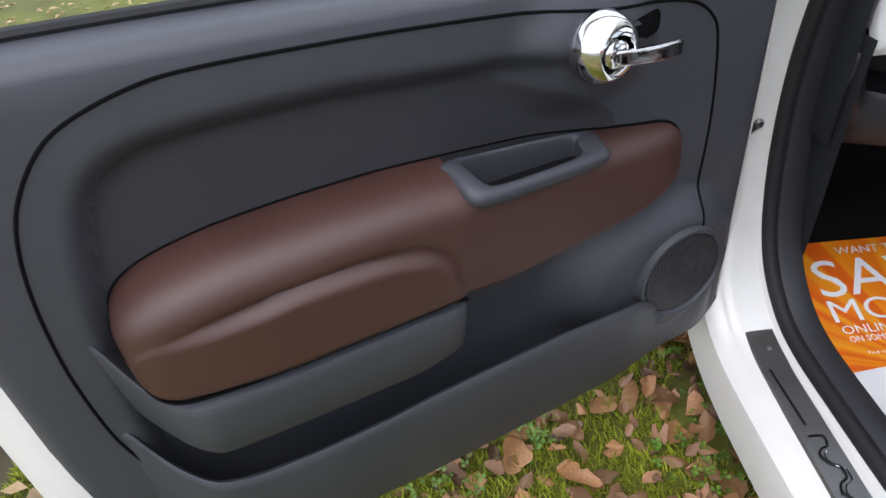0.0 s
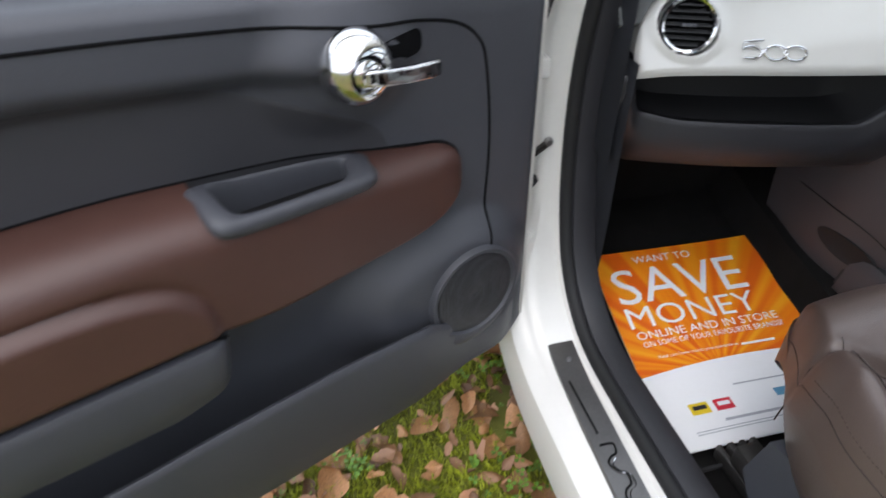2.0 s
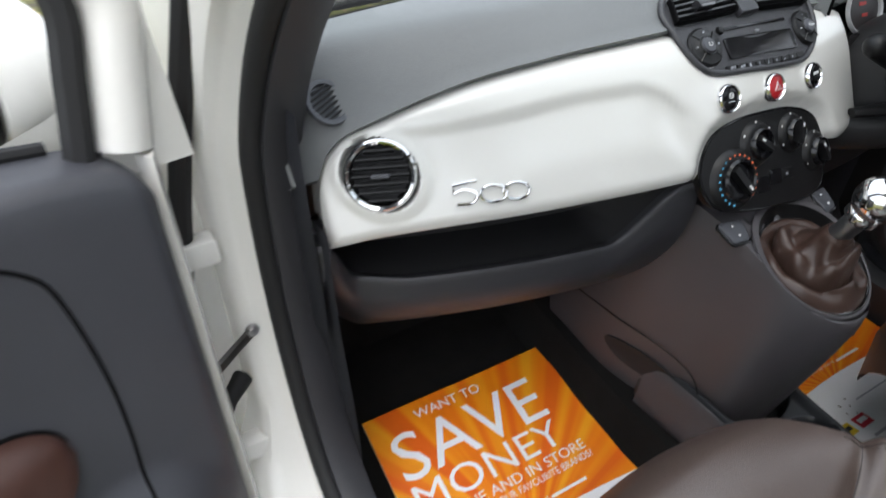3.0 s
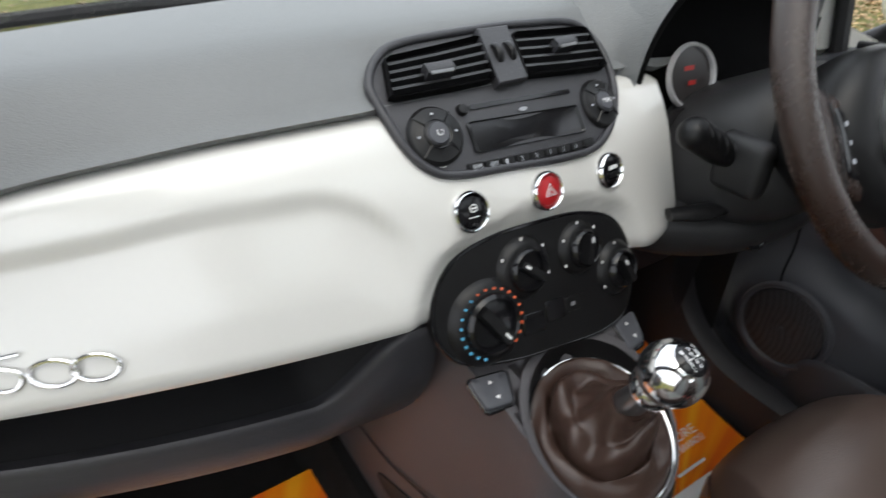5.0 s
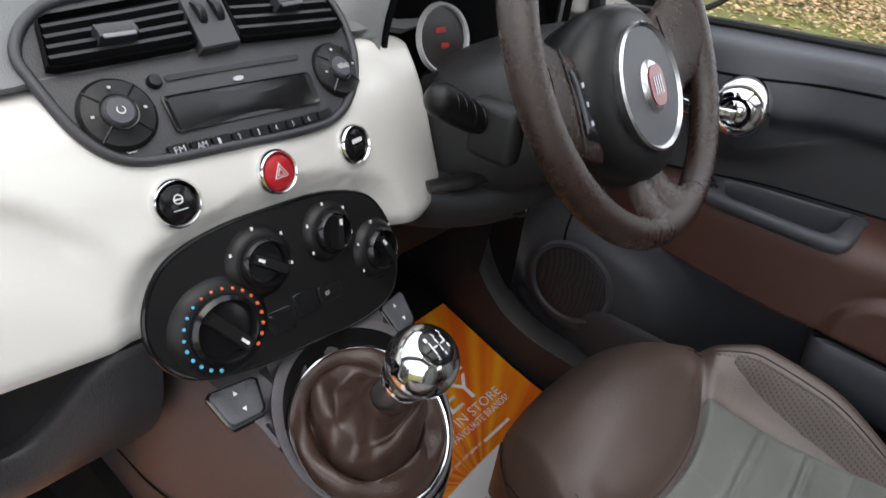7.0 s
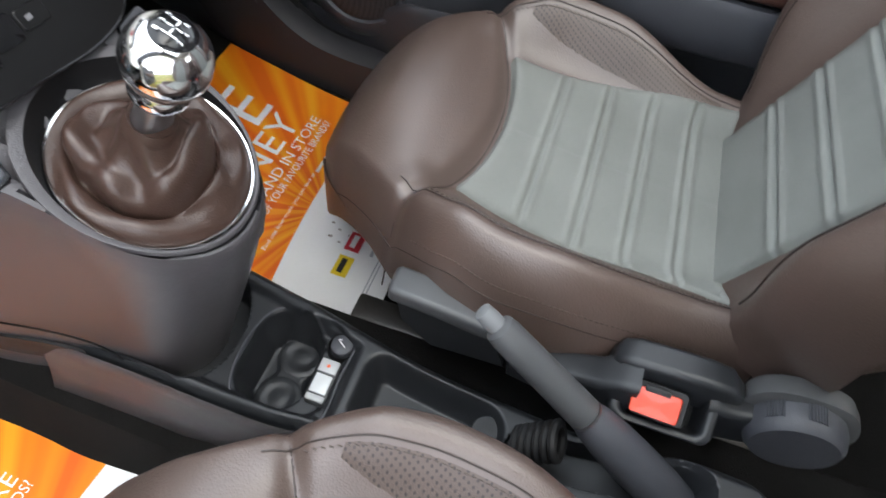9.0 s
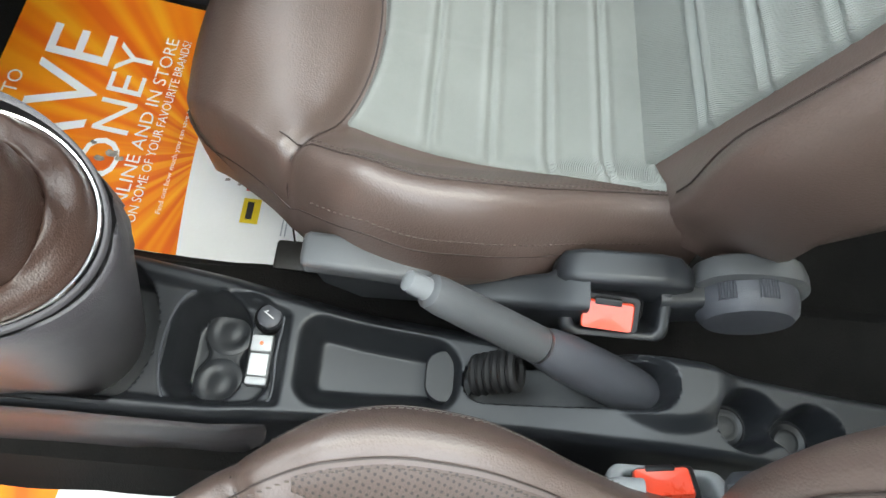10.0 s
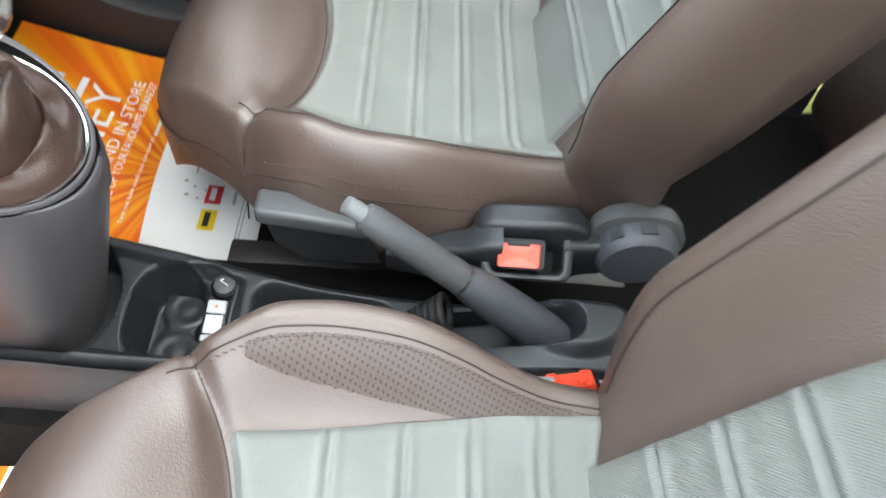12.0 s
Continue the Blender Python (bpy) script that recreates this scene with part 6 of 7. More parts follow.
def cushion_top(x, y):
    """Top of the cushion, x from its middle line."""
    hw = cushion_half(y)
    s = abs(x) / hw
    bolster = 0.070 * step(0.53, 0.87, s) * step(0.10, 0.20, y) * (1 - 0.55 * step(0.27, 0.43, y))
    dome = 0.020 * (1 - s * s) * step(0.18, 0.05, y)
    edge = -0.10 * max(0.0, (s - 0.84) / 0.16) ** 2.4
    groove = 0.011 * math.exp(-((y - nose_line(x)) / 0.010) ** 2)
    return cushion_z(y) + bolster + dome + edge - groove


def cushion_mesh():
    secs = []
    ys = np.r_[-0.018, -0.014, -0.008, 0.0, 0.010, np.linspace(0.02, 0.19, 58), np.linspace(0.20, 0.50, 26)]
    for y in ys:
        hw = cushion_half(y)
        top = [(x * hw, y, cushion_top(x * hw, y)) for x in np.sin(np.linspace(-math.pi / 2, math.pi / 2, 91))]
        top = [(p[0], p[1], p[2]) for p in top]
        lift = 0.085 * step(0.17, 0.0, y)
        lo, mid = min(0.40 + 0.5 * lift, cushion_z(y) - 0.004), min(0.335 + lift, cushion_z(y) - 0.006)
        under = [(hw * 0.99, y, lo), (hw * 0.90, y + 0.01, mid), (0, y + 0.015, mid - 0.008), (-hw * 0.90, y + 0.01, mid), (-hw * 0.99, y, lo)]
        secs.append(top + under)
    return loft(secs)


def insert_half(y):
    return float(np.interp(y, [0.15, 0.20, 0.28, 0.376, 0.48], [0.128, 0.136, 0.148, 0.158, 0.164]))


PLEATS = (0.236, 0.293, 0.348, 0.403, 0.456)


def pleat_drop(y, at):
    return sum(0.0028 * math.exp(-((y - p) / 0.0026) ** 2) - 0.0024 * math.exp(-((abs(y - p) - 0.0065) / 0.0035) ** 2) for p in at)


def insert_mesh():
    secs = []
    for y in np.linspace(0.155, 0.487, 170):
        hw = insert_half(y)
        sec = []
        for x in np.linspace(-1, 1, 41):
            bow = 0.028 * (1 - x * x)
            yy = y + bow * step(0.20, 0.155, y) * 0.9
            lift = 0.0060 - 0.030 * max(0.0, (abs(x) - 0.92) / 0.08) ** 2 - 0.008 * max(0, (0.165 - y) / 0.01) - pleat_drop(yy, PLEATS) * step(0.99, 0.86, abs(x)) - 0.0016 * math.exp(-(x / 0.012) ** 2)
            sec.append((x * hw, yy, cushion_top(x * hw, yy) + lift))
        secs.append(sec)
    bm = loft(secs, closed=False, caps=False)
    return bm


BACK = radians(21)


def back_frame(h, d):
    """A point of the backrest's middle line: h up along it, d forward of it."""
    return (0.495 + h * math.sin(BACK) - d * math.cos(BACK), 0.462 + h * math.cos(BACK) + d * math.sin(BACK))


def back_half(h):
    return float(np.interp(h, [0.0, 0.06, 0.16, 0.34, 0.50, 0.60, 0.66], [0.200, 0.222, 0.236, 0.242, 0.215, 0.165, 0.10]))


def back_front(x, h):
    s = abs(x) / back_half(h)
    return 0.045 + 0.062 * step(0.56, 0.84, s) * step(-0.02, 0.16, h) * step(0.62, 0.45, h) - 0.10 * max(0.0, (s - 0.84) / 0.16) ** 2.2


def back_mesh():
    secs = []
    for h in np.linspace(-0.02, 0.66, 44):
        hw = back_half(max(h, 0))
        sec = []
        for x in np.sin(np.linspace(-math.pi / 2, math.pi / 2, 37)) * hw:
            y, z = back_frame(h, back_front(x, max(h, 0)))
            sec.append((x, y, z))
        for x, d in ((hw * 0.98, -0.02), (hw * 0.8, -0.06), (0, -0.07), (-hw * 0.8, -0.06), (-hw * 0.98, -0.02)):
            y, z = back_frame(h, d)
            sec.append((x, y, z))
        secs.append(sec)
    return loft(secs)


def back_insert():
    secs = []
    for h in np.linspace(-0.018, 0.56, 160):
        hw = float(np.interp(h, [0.0, 0.2, 0.56], [0.128, 0.132, 0.112]))
        sec = []
        for x in np.linspace(-1, 1, 21):
            lift = 0.006 - 0.030 * max(0.0, (abs(x) - 0.9) / 0.1) ** 2 - step(0.99, 0.84, abs(x)) * pleat_drop(h, (0.065, 0.127, 0.189, 0.251, 0.313, 0.375, 0.437, 0.50))
            y, z = back_frame(h, back_front(x * hw, max(h, 0.0)) + lift)
            sec.append((x * hw, y, z))
        secs.append(sec)
    return loft(secs, closed=False, caps=False)


def build_seat(name, label, cx, nose, inner):
    """A front seat; nose is the y of its front edge, inner the side (+1 or -1) on which the tunnel lies."""
    M = Matrix(((1, 0, 0, cx), (0, -1, 0, nose), (-0.045, 0, 1, 0.026 if cx < 0 else 0.0), (0, 0, 0, 1)))
    s = thing(name, label, "car seat", (cx, nose - 0.28, 0.23), "front seats")
    cu = part("cushion", cushion_mesh(), HIDE, s, "taupe leather seat cushion with raised bolsters", m=M, sharp=70)
    part("centre_panel", insert_mesh(), FABRIC, cu, "pale grey pleated centre panel", m=M, sharp=80)
    bk = part("backrest", back_mesh(), HIDE, s, "taupe leather backrest with raised bolsters", m=M, sharp=70)
    part("centre_panel", back_insert(), FABRIC, bk, "pale grey pleated centre panel", m=M, sharp=80)
    for sd in (-1, 1):
        ridge = [(sd * cushion_half(y) * 0.80, y, cushion_top(sd * cushion_half(y) * 0.80, y) + 0.0008) for y in np.linspace(0.115, 0.48, 50)]
        part("seam", tube(ridge, 0.0008, 6), SEAM, cu, m=M)
        outer = [(sd * cushion_half(y) * 0.972, y, cushion_top(sd * cushion_half(y) * 0.972, y) + 0.0008) for y in np.linspace(0.03, 0.46, 50)]
        part("seam", tube(outer, 0.0008, 6), SEAM, cu, m=M)
        for line, n in ((0.775, 56), (0.955, 56)):
            bm = bmesh.new()
            for y in np.linspace(0.145, 0.45, n):
                x = sd * cushion_half(y) * line
                g = box_of(-0.0005, 0.0005, -0.0017, 0.0017, -0.0004, 0.0005, 0)
                g.transform(Matrix.Translation((x, y, cushion_top(x, y) + 0.0004)))
                me = bpy.data.meshes.new("t")
                g.to_mesh(me)
                bm.from_mesh(me)
                bpy.data.meshes.remove(me)
                g.free()
            part("stitching", bm, STITCH, cu, "brown thread stitching", m=M)
        perf = []
        for y in np.linspace(0.17, 0.43, 30):
            hw = cushion_half(y)
            k = math.sqrt(max(0.02, 1 - ((y - 0.30) / 0.135) ** 2))
            perf.append([(sd * hw * (0.785 - 0.145 * k * t), y, cushion_top(sd * hw * (0.785 - 0.145 * k * t), y) + 0.0012 * math.sin(math.pi * t)) for t in np.linspace(0, 1, 8)])
        part("perforated_panel", loft(perf, closed=False, caps=False), PERF, cu, "perforated leather bolster panel", m=M)
        back_ridge = []
        for h in np.linspace(0.03, 0.58, 40):
            x = sd * back_half(h) * 0.79
            y, z = back_frame(h, back_front(x, h) + 0.0008)
            back_ridge.append((x, y, z))
        part("seam", tube(back_ridge, 0.0009, 6), SEAM, bk, m=M)
    nosel = [(x, nose_line(x), 0) for x in np.linspace(-0.195, 0.195, 40)]
    part("seam", tube([(x, y, cushion_top(x, y) + 0.0004) for x, y, _ in nosel], 0.0010, 6), SEAM, cu, m=M)
    # base with plastic side cover
    part("seat_base", box_of(-0.17, 0.17, 0.17, 0.46, 0.255, 0.345, 0.02, 3), GREY, s, "grey plastic seat base", m=M)
    for sd in (-1, 1):
        part("rail", box_of(sd * 0.16 - 0.02, sd * 0.16 + 0.02, 0.06, 0.60, 0.222, 0.262, 0.005), STEEL, s, "dark steel seat rail", m=M)
    part("side_cover", loft([[(-inner * 0.222 * k + 0, y, z) for y, z in ((0.12, 0.30), (0.14, 0.385), (0.20, 0.40), (0.36, 0.395), (0.44, 0.39), (0.45, 0.30), (0.30, 0.265), (0.15, 0.265))] for k in (0.86, 0.985, 1.0)]), GREY, s, "slate grey plastic side cover", m=M)
    return s


build_seat("driver_seat", "taupe leather front seat with a pale pleated centre panel", 0.300, -0.145, -1)
build_seat("passenger_seat", "taupe leather front seat with a pale pleated centre panel", -0.300, -0.148, 1)


def seat_side(x, s, y0, mat):
    """Bracket with a belt buckle in its frame on the tunnel side of a seat; s points to the tunnel."""
    br = thing("belt_bracket", "grey plastic seat bracket framing a belt buckle", "seat bracket", (x, y0, 0.40), "belt brackets")
    tilt = radians(32)
    B, N = Vector((-s * math.cos(tilt), 0, math.sin(tilt))), Vector((s * math.sin(tilt), 0, math.cos(tilt)))
    C = Vector((x, y0, 0.452))

    def at(a, b, h):
        return C + Vector((0, -a, 0)) + B * b + N * h

    out, inn = rounded(-0.050, 0.050, -0.027, 0.036, 0.012), rounded(-0.037, 0.038, -0.019, 0.022, 0.007)
    rows = []
    for k, h in ((1.0, -0.050), (1.0, -0.004), (0.92, 0.0), (0.75, 0.002), (0.25, 0.002), (0.06, 0.0), (0.0, -0.005), (-0.02, -0.045)):
        rows.append([at(p[0] * k + q[0] * (1 - k), p[1] * k + q[1] * (1 - k), h) for p, q in zip(out, inn)])
    part("frame", loft(rows, caps=False), mat, br, "moulded frame round the buckle", sharp=50)
    part("pocket", patch(inn, at, [(1.0, -0.040), (0.5, -0.040)]), DARK, br)
    arm = []
    for a, lo, hi, w in ((-0.150, 0.408, 0.428, 0.006), (-0.148, 0.400, 0.434, 0.012), (-0.10, 0.392, 0.446, 0.015), (-0.062, 0.388, 0.456, 0.018), (-0.048, 0.386, 0.474, 0.022), (-0.030, 0.386, 0.478, 0.022)):
        arm.append([(x - s * 0.012 + p[0], y0 - a, p[1]) for p in rounded(-w, w, lo, hi, 0.008 if w > 0.01 else 0.004)])
    part("front_arm", loft(arm), mat, br, sharp=50)
    arm = []
    for a, lo, hi, w in ((0.038, 0.388, 0.462, 0.018), (0.052, 0.392, 0.462, 0.017), (0.068, 0.400, 0.458, 0.014), (0.10, 0.408, 0.466, 0.013), (0.135, 0.412, 0.472, 0.013)):
        arm.append([(x - s * 0.022 + p[0], y0 - a, p[1]) for p in rounded(-w, w, lo, hi, 0.008)])
    part("rear_arm", loft(arm), mat, br, sharp=50)
    top = []
    for a, lo, hi, w in ((-0.056, 0.440, 0.466, 0.010), (-0.050, 0.436, 0.477, 0.015), (-0.036, 0.434, 0.483, 0.016), (0.030, 0.434, 0.486, 0.016), (0.050, 0.436, 0.484, 0.015), (0.066, 0.440, 0.470, 0.010)):
        top.append([(x - s * 0.030 + p[0], y0 - a, p[1]) for p in rounded(-w, w, lo, hi, 0.008)])
    part("top_ridge", loft(top), mat, br, sharp=50)
    M = Matrix.Translation(C + Vector((0, 0.012, 0)) + N * 0.006) @ Matrix((-B * s, Vector((0, 1, 0)), N)).transposed().to_4x4() @ Euler((radians(-12), 0, 0)).to_matrix().to_4x4()
    bu = thing("seat_belt_buckle", "black belt buckle with a red push button", "belt buckle", tuple(M @ Vector((0, 0, -0.03))), "belt buckles")
    part("case", loft([[(p[0] * q, p[1] * q - 0.004, h) for p in rounded(-0.0165, 0.0165, -0.026, 0.024, 0.005)] for h, q in ((-0.045, 0.9), (-0.005, 0.98), (0.004, 1.0), (0.008, 0.94), (0.008, 0.5))]), DARK, bu, m=M)
    part("release_button", loft([[(p[0] * q - 0.002, p[1] * q - 0.002, h) for p in rounded(-0.0125, 0.0125, -0.022, 0.022, 0.003)] for h, q in ((0.002, 1.0), (0.012, 1.0), (0.0138, 0.95), (0.0130, 0.5), (0.0125, 0.2))]), REDPLASTIC, bu, "red release button", m=M)
    part("tongue_slot", box_of(0.0075, 0.0135, -0.013, 0.010, 0.008, 0.0145, 0.001), DARK, bu, m=M)
    return br


seat_side(0.045, -1, -0.563, TRAY)
seat_side(-0.108, 1, -0.604, BRACKET)


def recliner(x, s, y, z):
    M = Matrix.Translation((x, y, z)) @ Euler((0, radians(90 * s), 0)).to_matrix().to_4x4()
    k = thing("recliner_wheel", "dark grey ribbed seat recliner wheel", "seat adjuster", (x, y, z - 0.04), "seat recliners")
    part("disc", lathe([(0.043, -0.022), (0.045, 0.0), (0.043, 0.012), (0.038, 0.018), (0.0, 0.020)], 56, M), GREY, k)
    part("cover", loft([[(x - s * d, y + a * q, z + b * q) for a, b in spline([(0.052, 0.01), (0.03, 0.046), (-0.03, 0.044), (-0.056, 0.0), (-0.035, -0.040), (0.02, -0.045)], 40, True)] for d, q in ((0.03, 0.95), (0.020, 1.0), (0.010, 1.0), (0.008, 0.9))]), PALE, k)
    for a0 in (100, 45, 155, 0):
        for i in range(7):
            a = radians(a0 - 9 + 3.2 * i)
            part("rib", tube([M @ Vector((0.0453 * math.cos(a), 0.0453 * math.sin(a), -0.012)), M @ Vector((0.0453 * math.cos(a), 0.0453 * math.sin(a), 0.008))], 0.0011, 5), GREY, k)
    return k


recliner(0.062, -1, -0.684, 0.448)
recliner(-0.105, 1, -0.690, 0.465)

lever = thing("seat_height_lever", "grey plastic seat height lever beside the cushion", "seat lever", (0.07, -0.33, 0.43))
secs = []
for y, z, q in ((-0.282, 0.476, 0.55), (-0.2835, 0.478, 0.85), (-0.288, 0.479, 1.0), (-0.33, 0.474, 1.0), (-0.375, 0.466, 1.0), (-0.392, 0.462, 0.95), (-0.398, 0.459, 0.6)):
    secs.append([(0.064 + p[0] * q, y, z + p[1] * q) for p in rounded(-0.0165, 0.0165, -0.012, 0.010, 0.006)])
part("grip", loft(secs), PALE, lever, sharp=50)
part("shank", loft([[(0.068 + dx, y, z) for y, z in ((-0.290, 0.470), (-0.39, 0.455), (-0.41, 0.40), (-0.33, 0.395), (-0.297, 0.43))] for dx in (-0.014, -0.012, 0.012, 0.014)]), TRAY, lever)


# ---- centre console on the tunnel ----
console = thing("centre_console", "dark grey moulded centre console with cup holders and a coin tray", "centre console", (0, -0.40, 0.25))
RIGHT_EDGE = curve_of([(-1.0, -0.02), (-0.80, -0.008), (-0.70, 0.003), (-0.65, 0.013), (-0.56, 0.020), (-0.50, 0.026), (-0.43, 0.036), (-0.33, 0.046), (-0.262, 0.058), (-0.17, 0.076), (-0.08, 0.086), (0.10, 0.09)])
LEFT_EDGE = curve_of([(-1.0, -0.085), (-0.78, -0.082), (-0.62, -0.070), (-0.43, -0.060), (-0.33, -0.063), (-0.242, -0.066), (-0.19, -0.070), (-0.09, -0.070), (0.10, -0.075)])
CON_Z = curve_of([(-1.0, 0.40), (-0.80, 0.415), (-0.70, 0.418), (-0.62, 0.412), (-0.56, 0.395), (-0.48, 0.372), (-0.40, 0.362), (-0.26, 0.368), (-0.15, 0.372), (-0.05, 0.385), (0.10, 0.40)])


def hole(x, y, shape, depth, soft=0.007):
    return depth * step(0.0, soft, shape)


def pair_in(x, y, p, q, r):
    """How far inside two round wells a point lies; the wells flow into one another."""
    a, b = r - math.hypot(x - p[0], y - p[1]), r - math.hypot(x - q[0], y - q[1])
    k = max(0.0, 1 - abs(a - b) / 0.022)
    return max(a, b) + 0.0055 * k * k


def console_top(x, y):
    l, r = LEFT_EDGE(y), RIGHT_EDGE(y)
    z = CON_Z(y)
    e = min(x - l, r - x)
    z -= 0.010 * (1 - min(1.0, max(0.0, e / 0.010))) ** 2
    # basin round the cup holders, in front of the coin tray
    z -= 0.012 * step(0.002, 0.012, min(x - l - 0.008, r - x - 0.012)) * step(-0.262, -0.248, y)
    bay = rect_in(x, y, -0.056, 0.058, -0.247, -0.140, 0.030)
    z -= 0.008 * step(0.0, 0.006, bay)
    z -= 0.050 * step(0.0, 0.012, rect_in(x, y, -0.055, 0.056, -0.219, -0.141, 0.032))
    z += 0.006 * step(0.0, 0.003, pair_in(x, y, (0.030, -0.186), (-0.026, -0.183), 0.029))
    # dark bin between the drum and the cup holders
    z -= 0.045 * step(0.100, 0.094, math.hypot(x - 0.004, y + 0.030)) * step(0.002, 0.014, min(x - l - 0.004, r - x - 0.006))
    # coin tray and handbrake well
    tray = rect_in(x, y, l + 0.012, r - 0.008, -0.435, -0.268, 0.030)
    z -= 0.034 * step(0.0, 0.024, tray)
    slot = rect_in(x, y, -0.034, 0.012, -0.625, -0.435, 0.022)
    z -= 0.030 * step(0.0, 0.005, slot)
    z += 0.012 * step(0.050, 0.030, math.hypot(x + 0.006, (y + 0.625) * 0.8)) * step(0.0, -0.004, slot)
    z -= 0.050 * step(0.0, 0.010, pair_in(x, y, (-0.037, -0.692), (-0.046, -0.752), 0.030))
    return z


def console_mesh():
    secs = []
    for y in np.linspace(0.06, -0.95, 420):
        l, r = LEFT_EDGE(y), RIGHT_EDGE(y)
        low = floor_z(y) + 0.02
        col = [(l - 0.030, y, low), (l - 0.010, y, 0.33), (l - 0.0025, y, CON_Z(y) - 0.022)]
        for f in [0, 0.012, 0.03, *np.linspace(0.05, 0.95, 84), 0.97, 0.988, 1]:
            x = l + (r - l) * f
            col.append((x, y, console_top(x, y)))
        col += [(r + 0.0025, y, CON_Z(y) - 0.022), (r + 0.010, y, 0.33), (r + 0.030, y, low)]
        secs.append(col)
    return loft(secs, closed=False, caps=False)


side_rows = []
for y in np.linspace(0.05, -0.250, 60):
    l, e = LEFT_EDGE(y), math.sqrt(max(0.0, 1 - max(0.0, (-0.19 - y) / 0.0605) ** 2))
    t = CON_Z(y) - 0.006
    b = t - 0.008 - 0.075 * e
    side_rows.append([(l - 0.004, y, t), (l - 0.0045 - 0.003 * e, y, t - 0.004), (l - 0.005 - 0.005 * e, y, t - 0.3 * (t - b)), (l - 0.006 - 0.010 * e, y, t - 0.65 * (t - b)), (l - 0.007 - 0.019 * e, y, b + 0.003), (l - 0.006 - 0.018 * e, y, b)])
part("side_panel", loft(side_rows, closed=False, caps=False), GREY2, console, "satin grey side panel of the console", sharp=60)
part("moulding", console_mesh(), TRAY, console, "dark grey console moulding", sharp=50)
for cx, cy in ((0.030, -0.186), (-0.026, -0.183)):
    c = (cx, cy, CON_Z(cy) - 0.0640)
    part("cup_mat", lathe([(0, 0.0012), (0.006, 0.0016), (0.0085, 0.0008), (0.015, 0.0008), (0.018, 0.0020), (0.0235, 0.0020), (0.0262, 0.0008), (0.0268, -0.003)], 36, Matrix.Translation(c)), TRAY, console, "round rubber cup mat")
for cx, cy in ((-0.037, -0.692), (-0.046, -0.752)):
    part("cup_mat", lathe([(0, 0.001), (0.008, 0.003), (0.012, 0.0015), (0.017, 0.0035), (0.021, 0.001), (0.0215, -0.003)], 30, Matrix.Translation((cx, cy, 0.366))), TRAY, console, "round rubber cup mat")
tray_rim = spline([(0.052, -0.150), (0.060, -0.195), (0.052, -0.246), (-0.002, -0.2485), (-0.050, -0.246), (-0.060, -0.19), (-0.055, -0.150), (-0.002, -0.137)], 60, True)
part("bay_rim", tube([(x, y, CON_Z(y) - 0.0115) for x, y in tray_rim], 0.0016, 6, True), GREY, console)

socket = thing("power_socket", "round black power socket plug with a pale symbol", "power socket", (0.036, -0.237, 0.346))
SM = Matrix.Translation((0.036, -0.236, 0.3515))
part("rim", lathe([(0.0165, -0.004), (0.0165, 0.004), (0.0150, 0.006), (0.0135, 0.004)], 32, SM), DARK, socket)
part("plug", lathe([(0, 0.0115), (0.0095, 0.0115), (0.0120, 0.0100), (0.0130, 0.0), (0.0130, -0.002)], 32, SM), GREY, socket)
part("mark", tube([SM @ Vector(p) for p in ((-0.003, -0.005, 0.0122), (0.001, 0.001, 0.0122), (0.0035, 0.005, 0.0122), (0.005, 0.001, 0.0122))], 0.0007, 5), LABEL, socket)
usb = thing("media_port", "clear and silver media port module", "media port", (0.0, -0.233, 0.346))
part("body", box_of(-0.034, 0.018, -0.2445, -0.2215, 0.344, 0.3575, 0.003), PALE, usb, "satin silver body")
part("window", box_of(-0.024, -0.002, -0.2425, -0.2235, 0.3565, 0.3605, 0.0015), GLASSY, usb, "clear plastic cover")
part("cap", box_of(0.0, 0.0165, -0.2435, -0.2225, 0.356, 0.3605, 0.002), CAPGREY, usb, "pale grey cap")
part("foot", box_of(-0.033, -0.0255, -0.2435, -0.2225, 0.356, 0.3600, 0.002), CAPGREY, usb)
part("mark", lathe([(0, 0.0004), (0.002, 0.0003), (0.002, 0)], 10, Matrix.Translation((0.008, -0.233, 0.3606))), ORANGE_DOT, usb)

# ---- handbrake ----
brake = thing("handbrake", "grey handbrake lever with a push button and rubber gaiter", "handbrake", (-0.012, -0.59, 0.36))
A0, A1 = np.array([0.018, -0.392, 0.540]), np.array([-0.014, -0.610, 0.372])


def along(f, dz=0.0):
    return A0 + (A1 - A0) * f + np.array([0, 0, dz])


part("grip", tube([along(f) for f in (0.0, 0.012, 0.05, 0.15, 0.25, 0.35, 0.45, 0.455)], [0.009, 0.0135, 0.0150, 0.0155, 0.0158, 0.0162, 0.0165, 0.0140], 22), PALE, brake, "pale grey moulded grip")
part("grip_ring", tube([along(f) for f in (0.452, 0.462)], [0.0168, 0.0168], 24), SATIN, brake)
part("shank", tube([along(f) for f in (0.455, 0.50, 0.60, 0.75, 0.90, 1.0)], [0.0160, 0.0190, 0.0220, 0.0235, 0.0235, 0.0220], 22), GREY, brake, "dark grey lever sleeve")
part("push_button", tube([along(f) for f in (-0.072, -0.066, -0.03, 0.01)], [0.004, 0.0082, 0.0090, 0.0090], 18), PAPER2, brake, "pale push button")
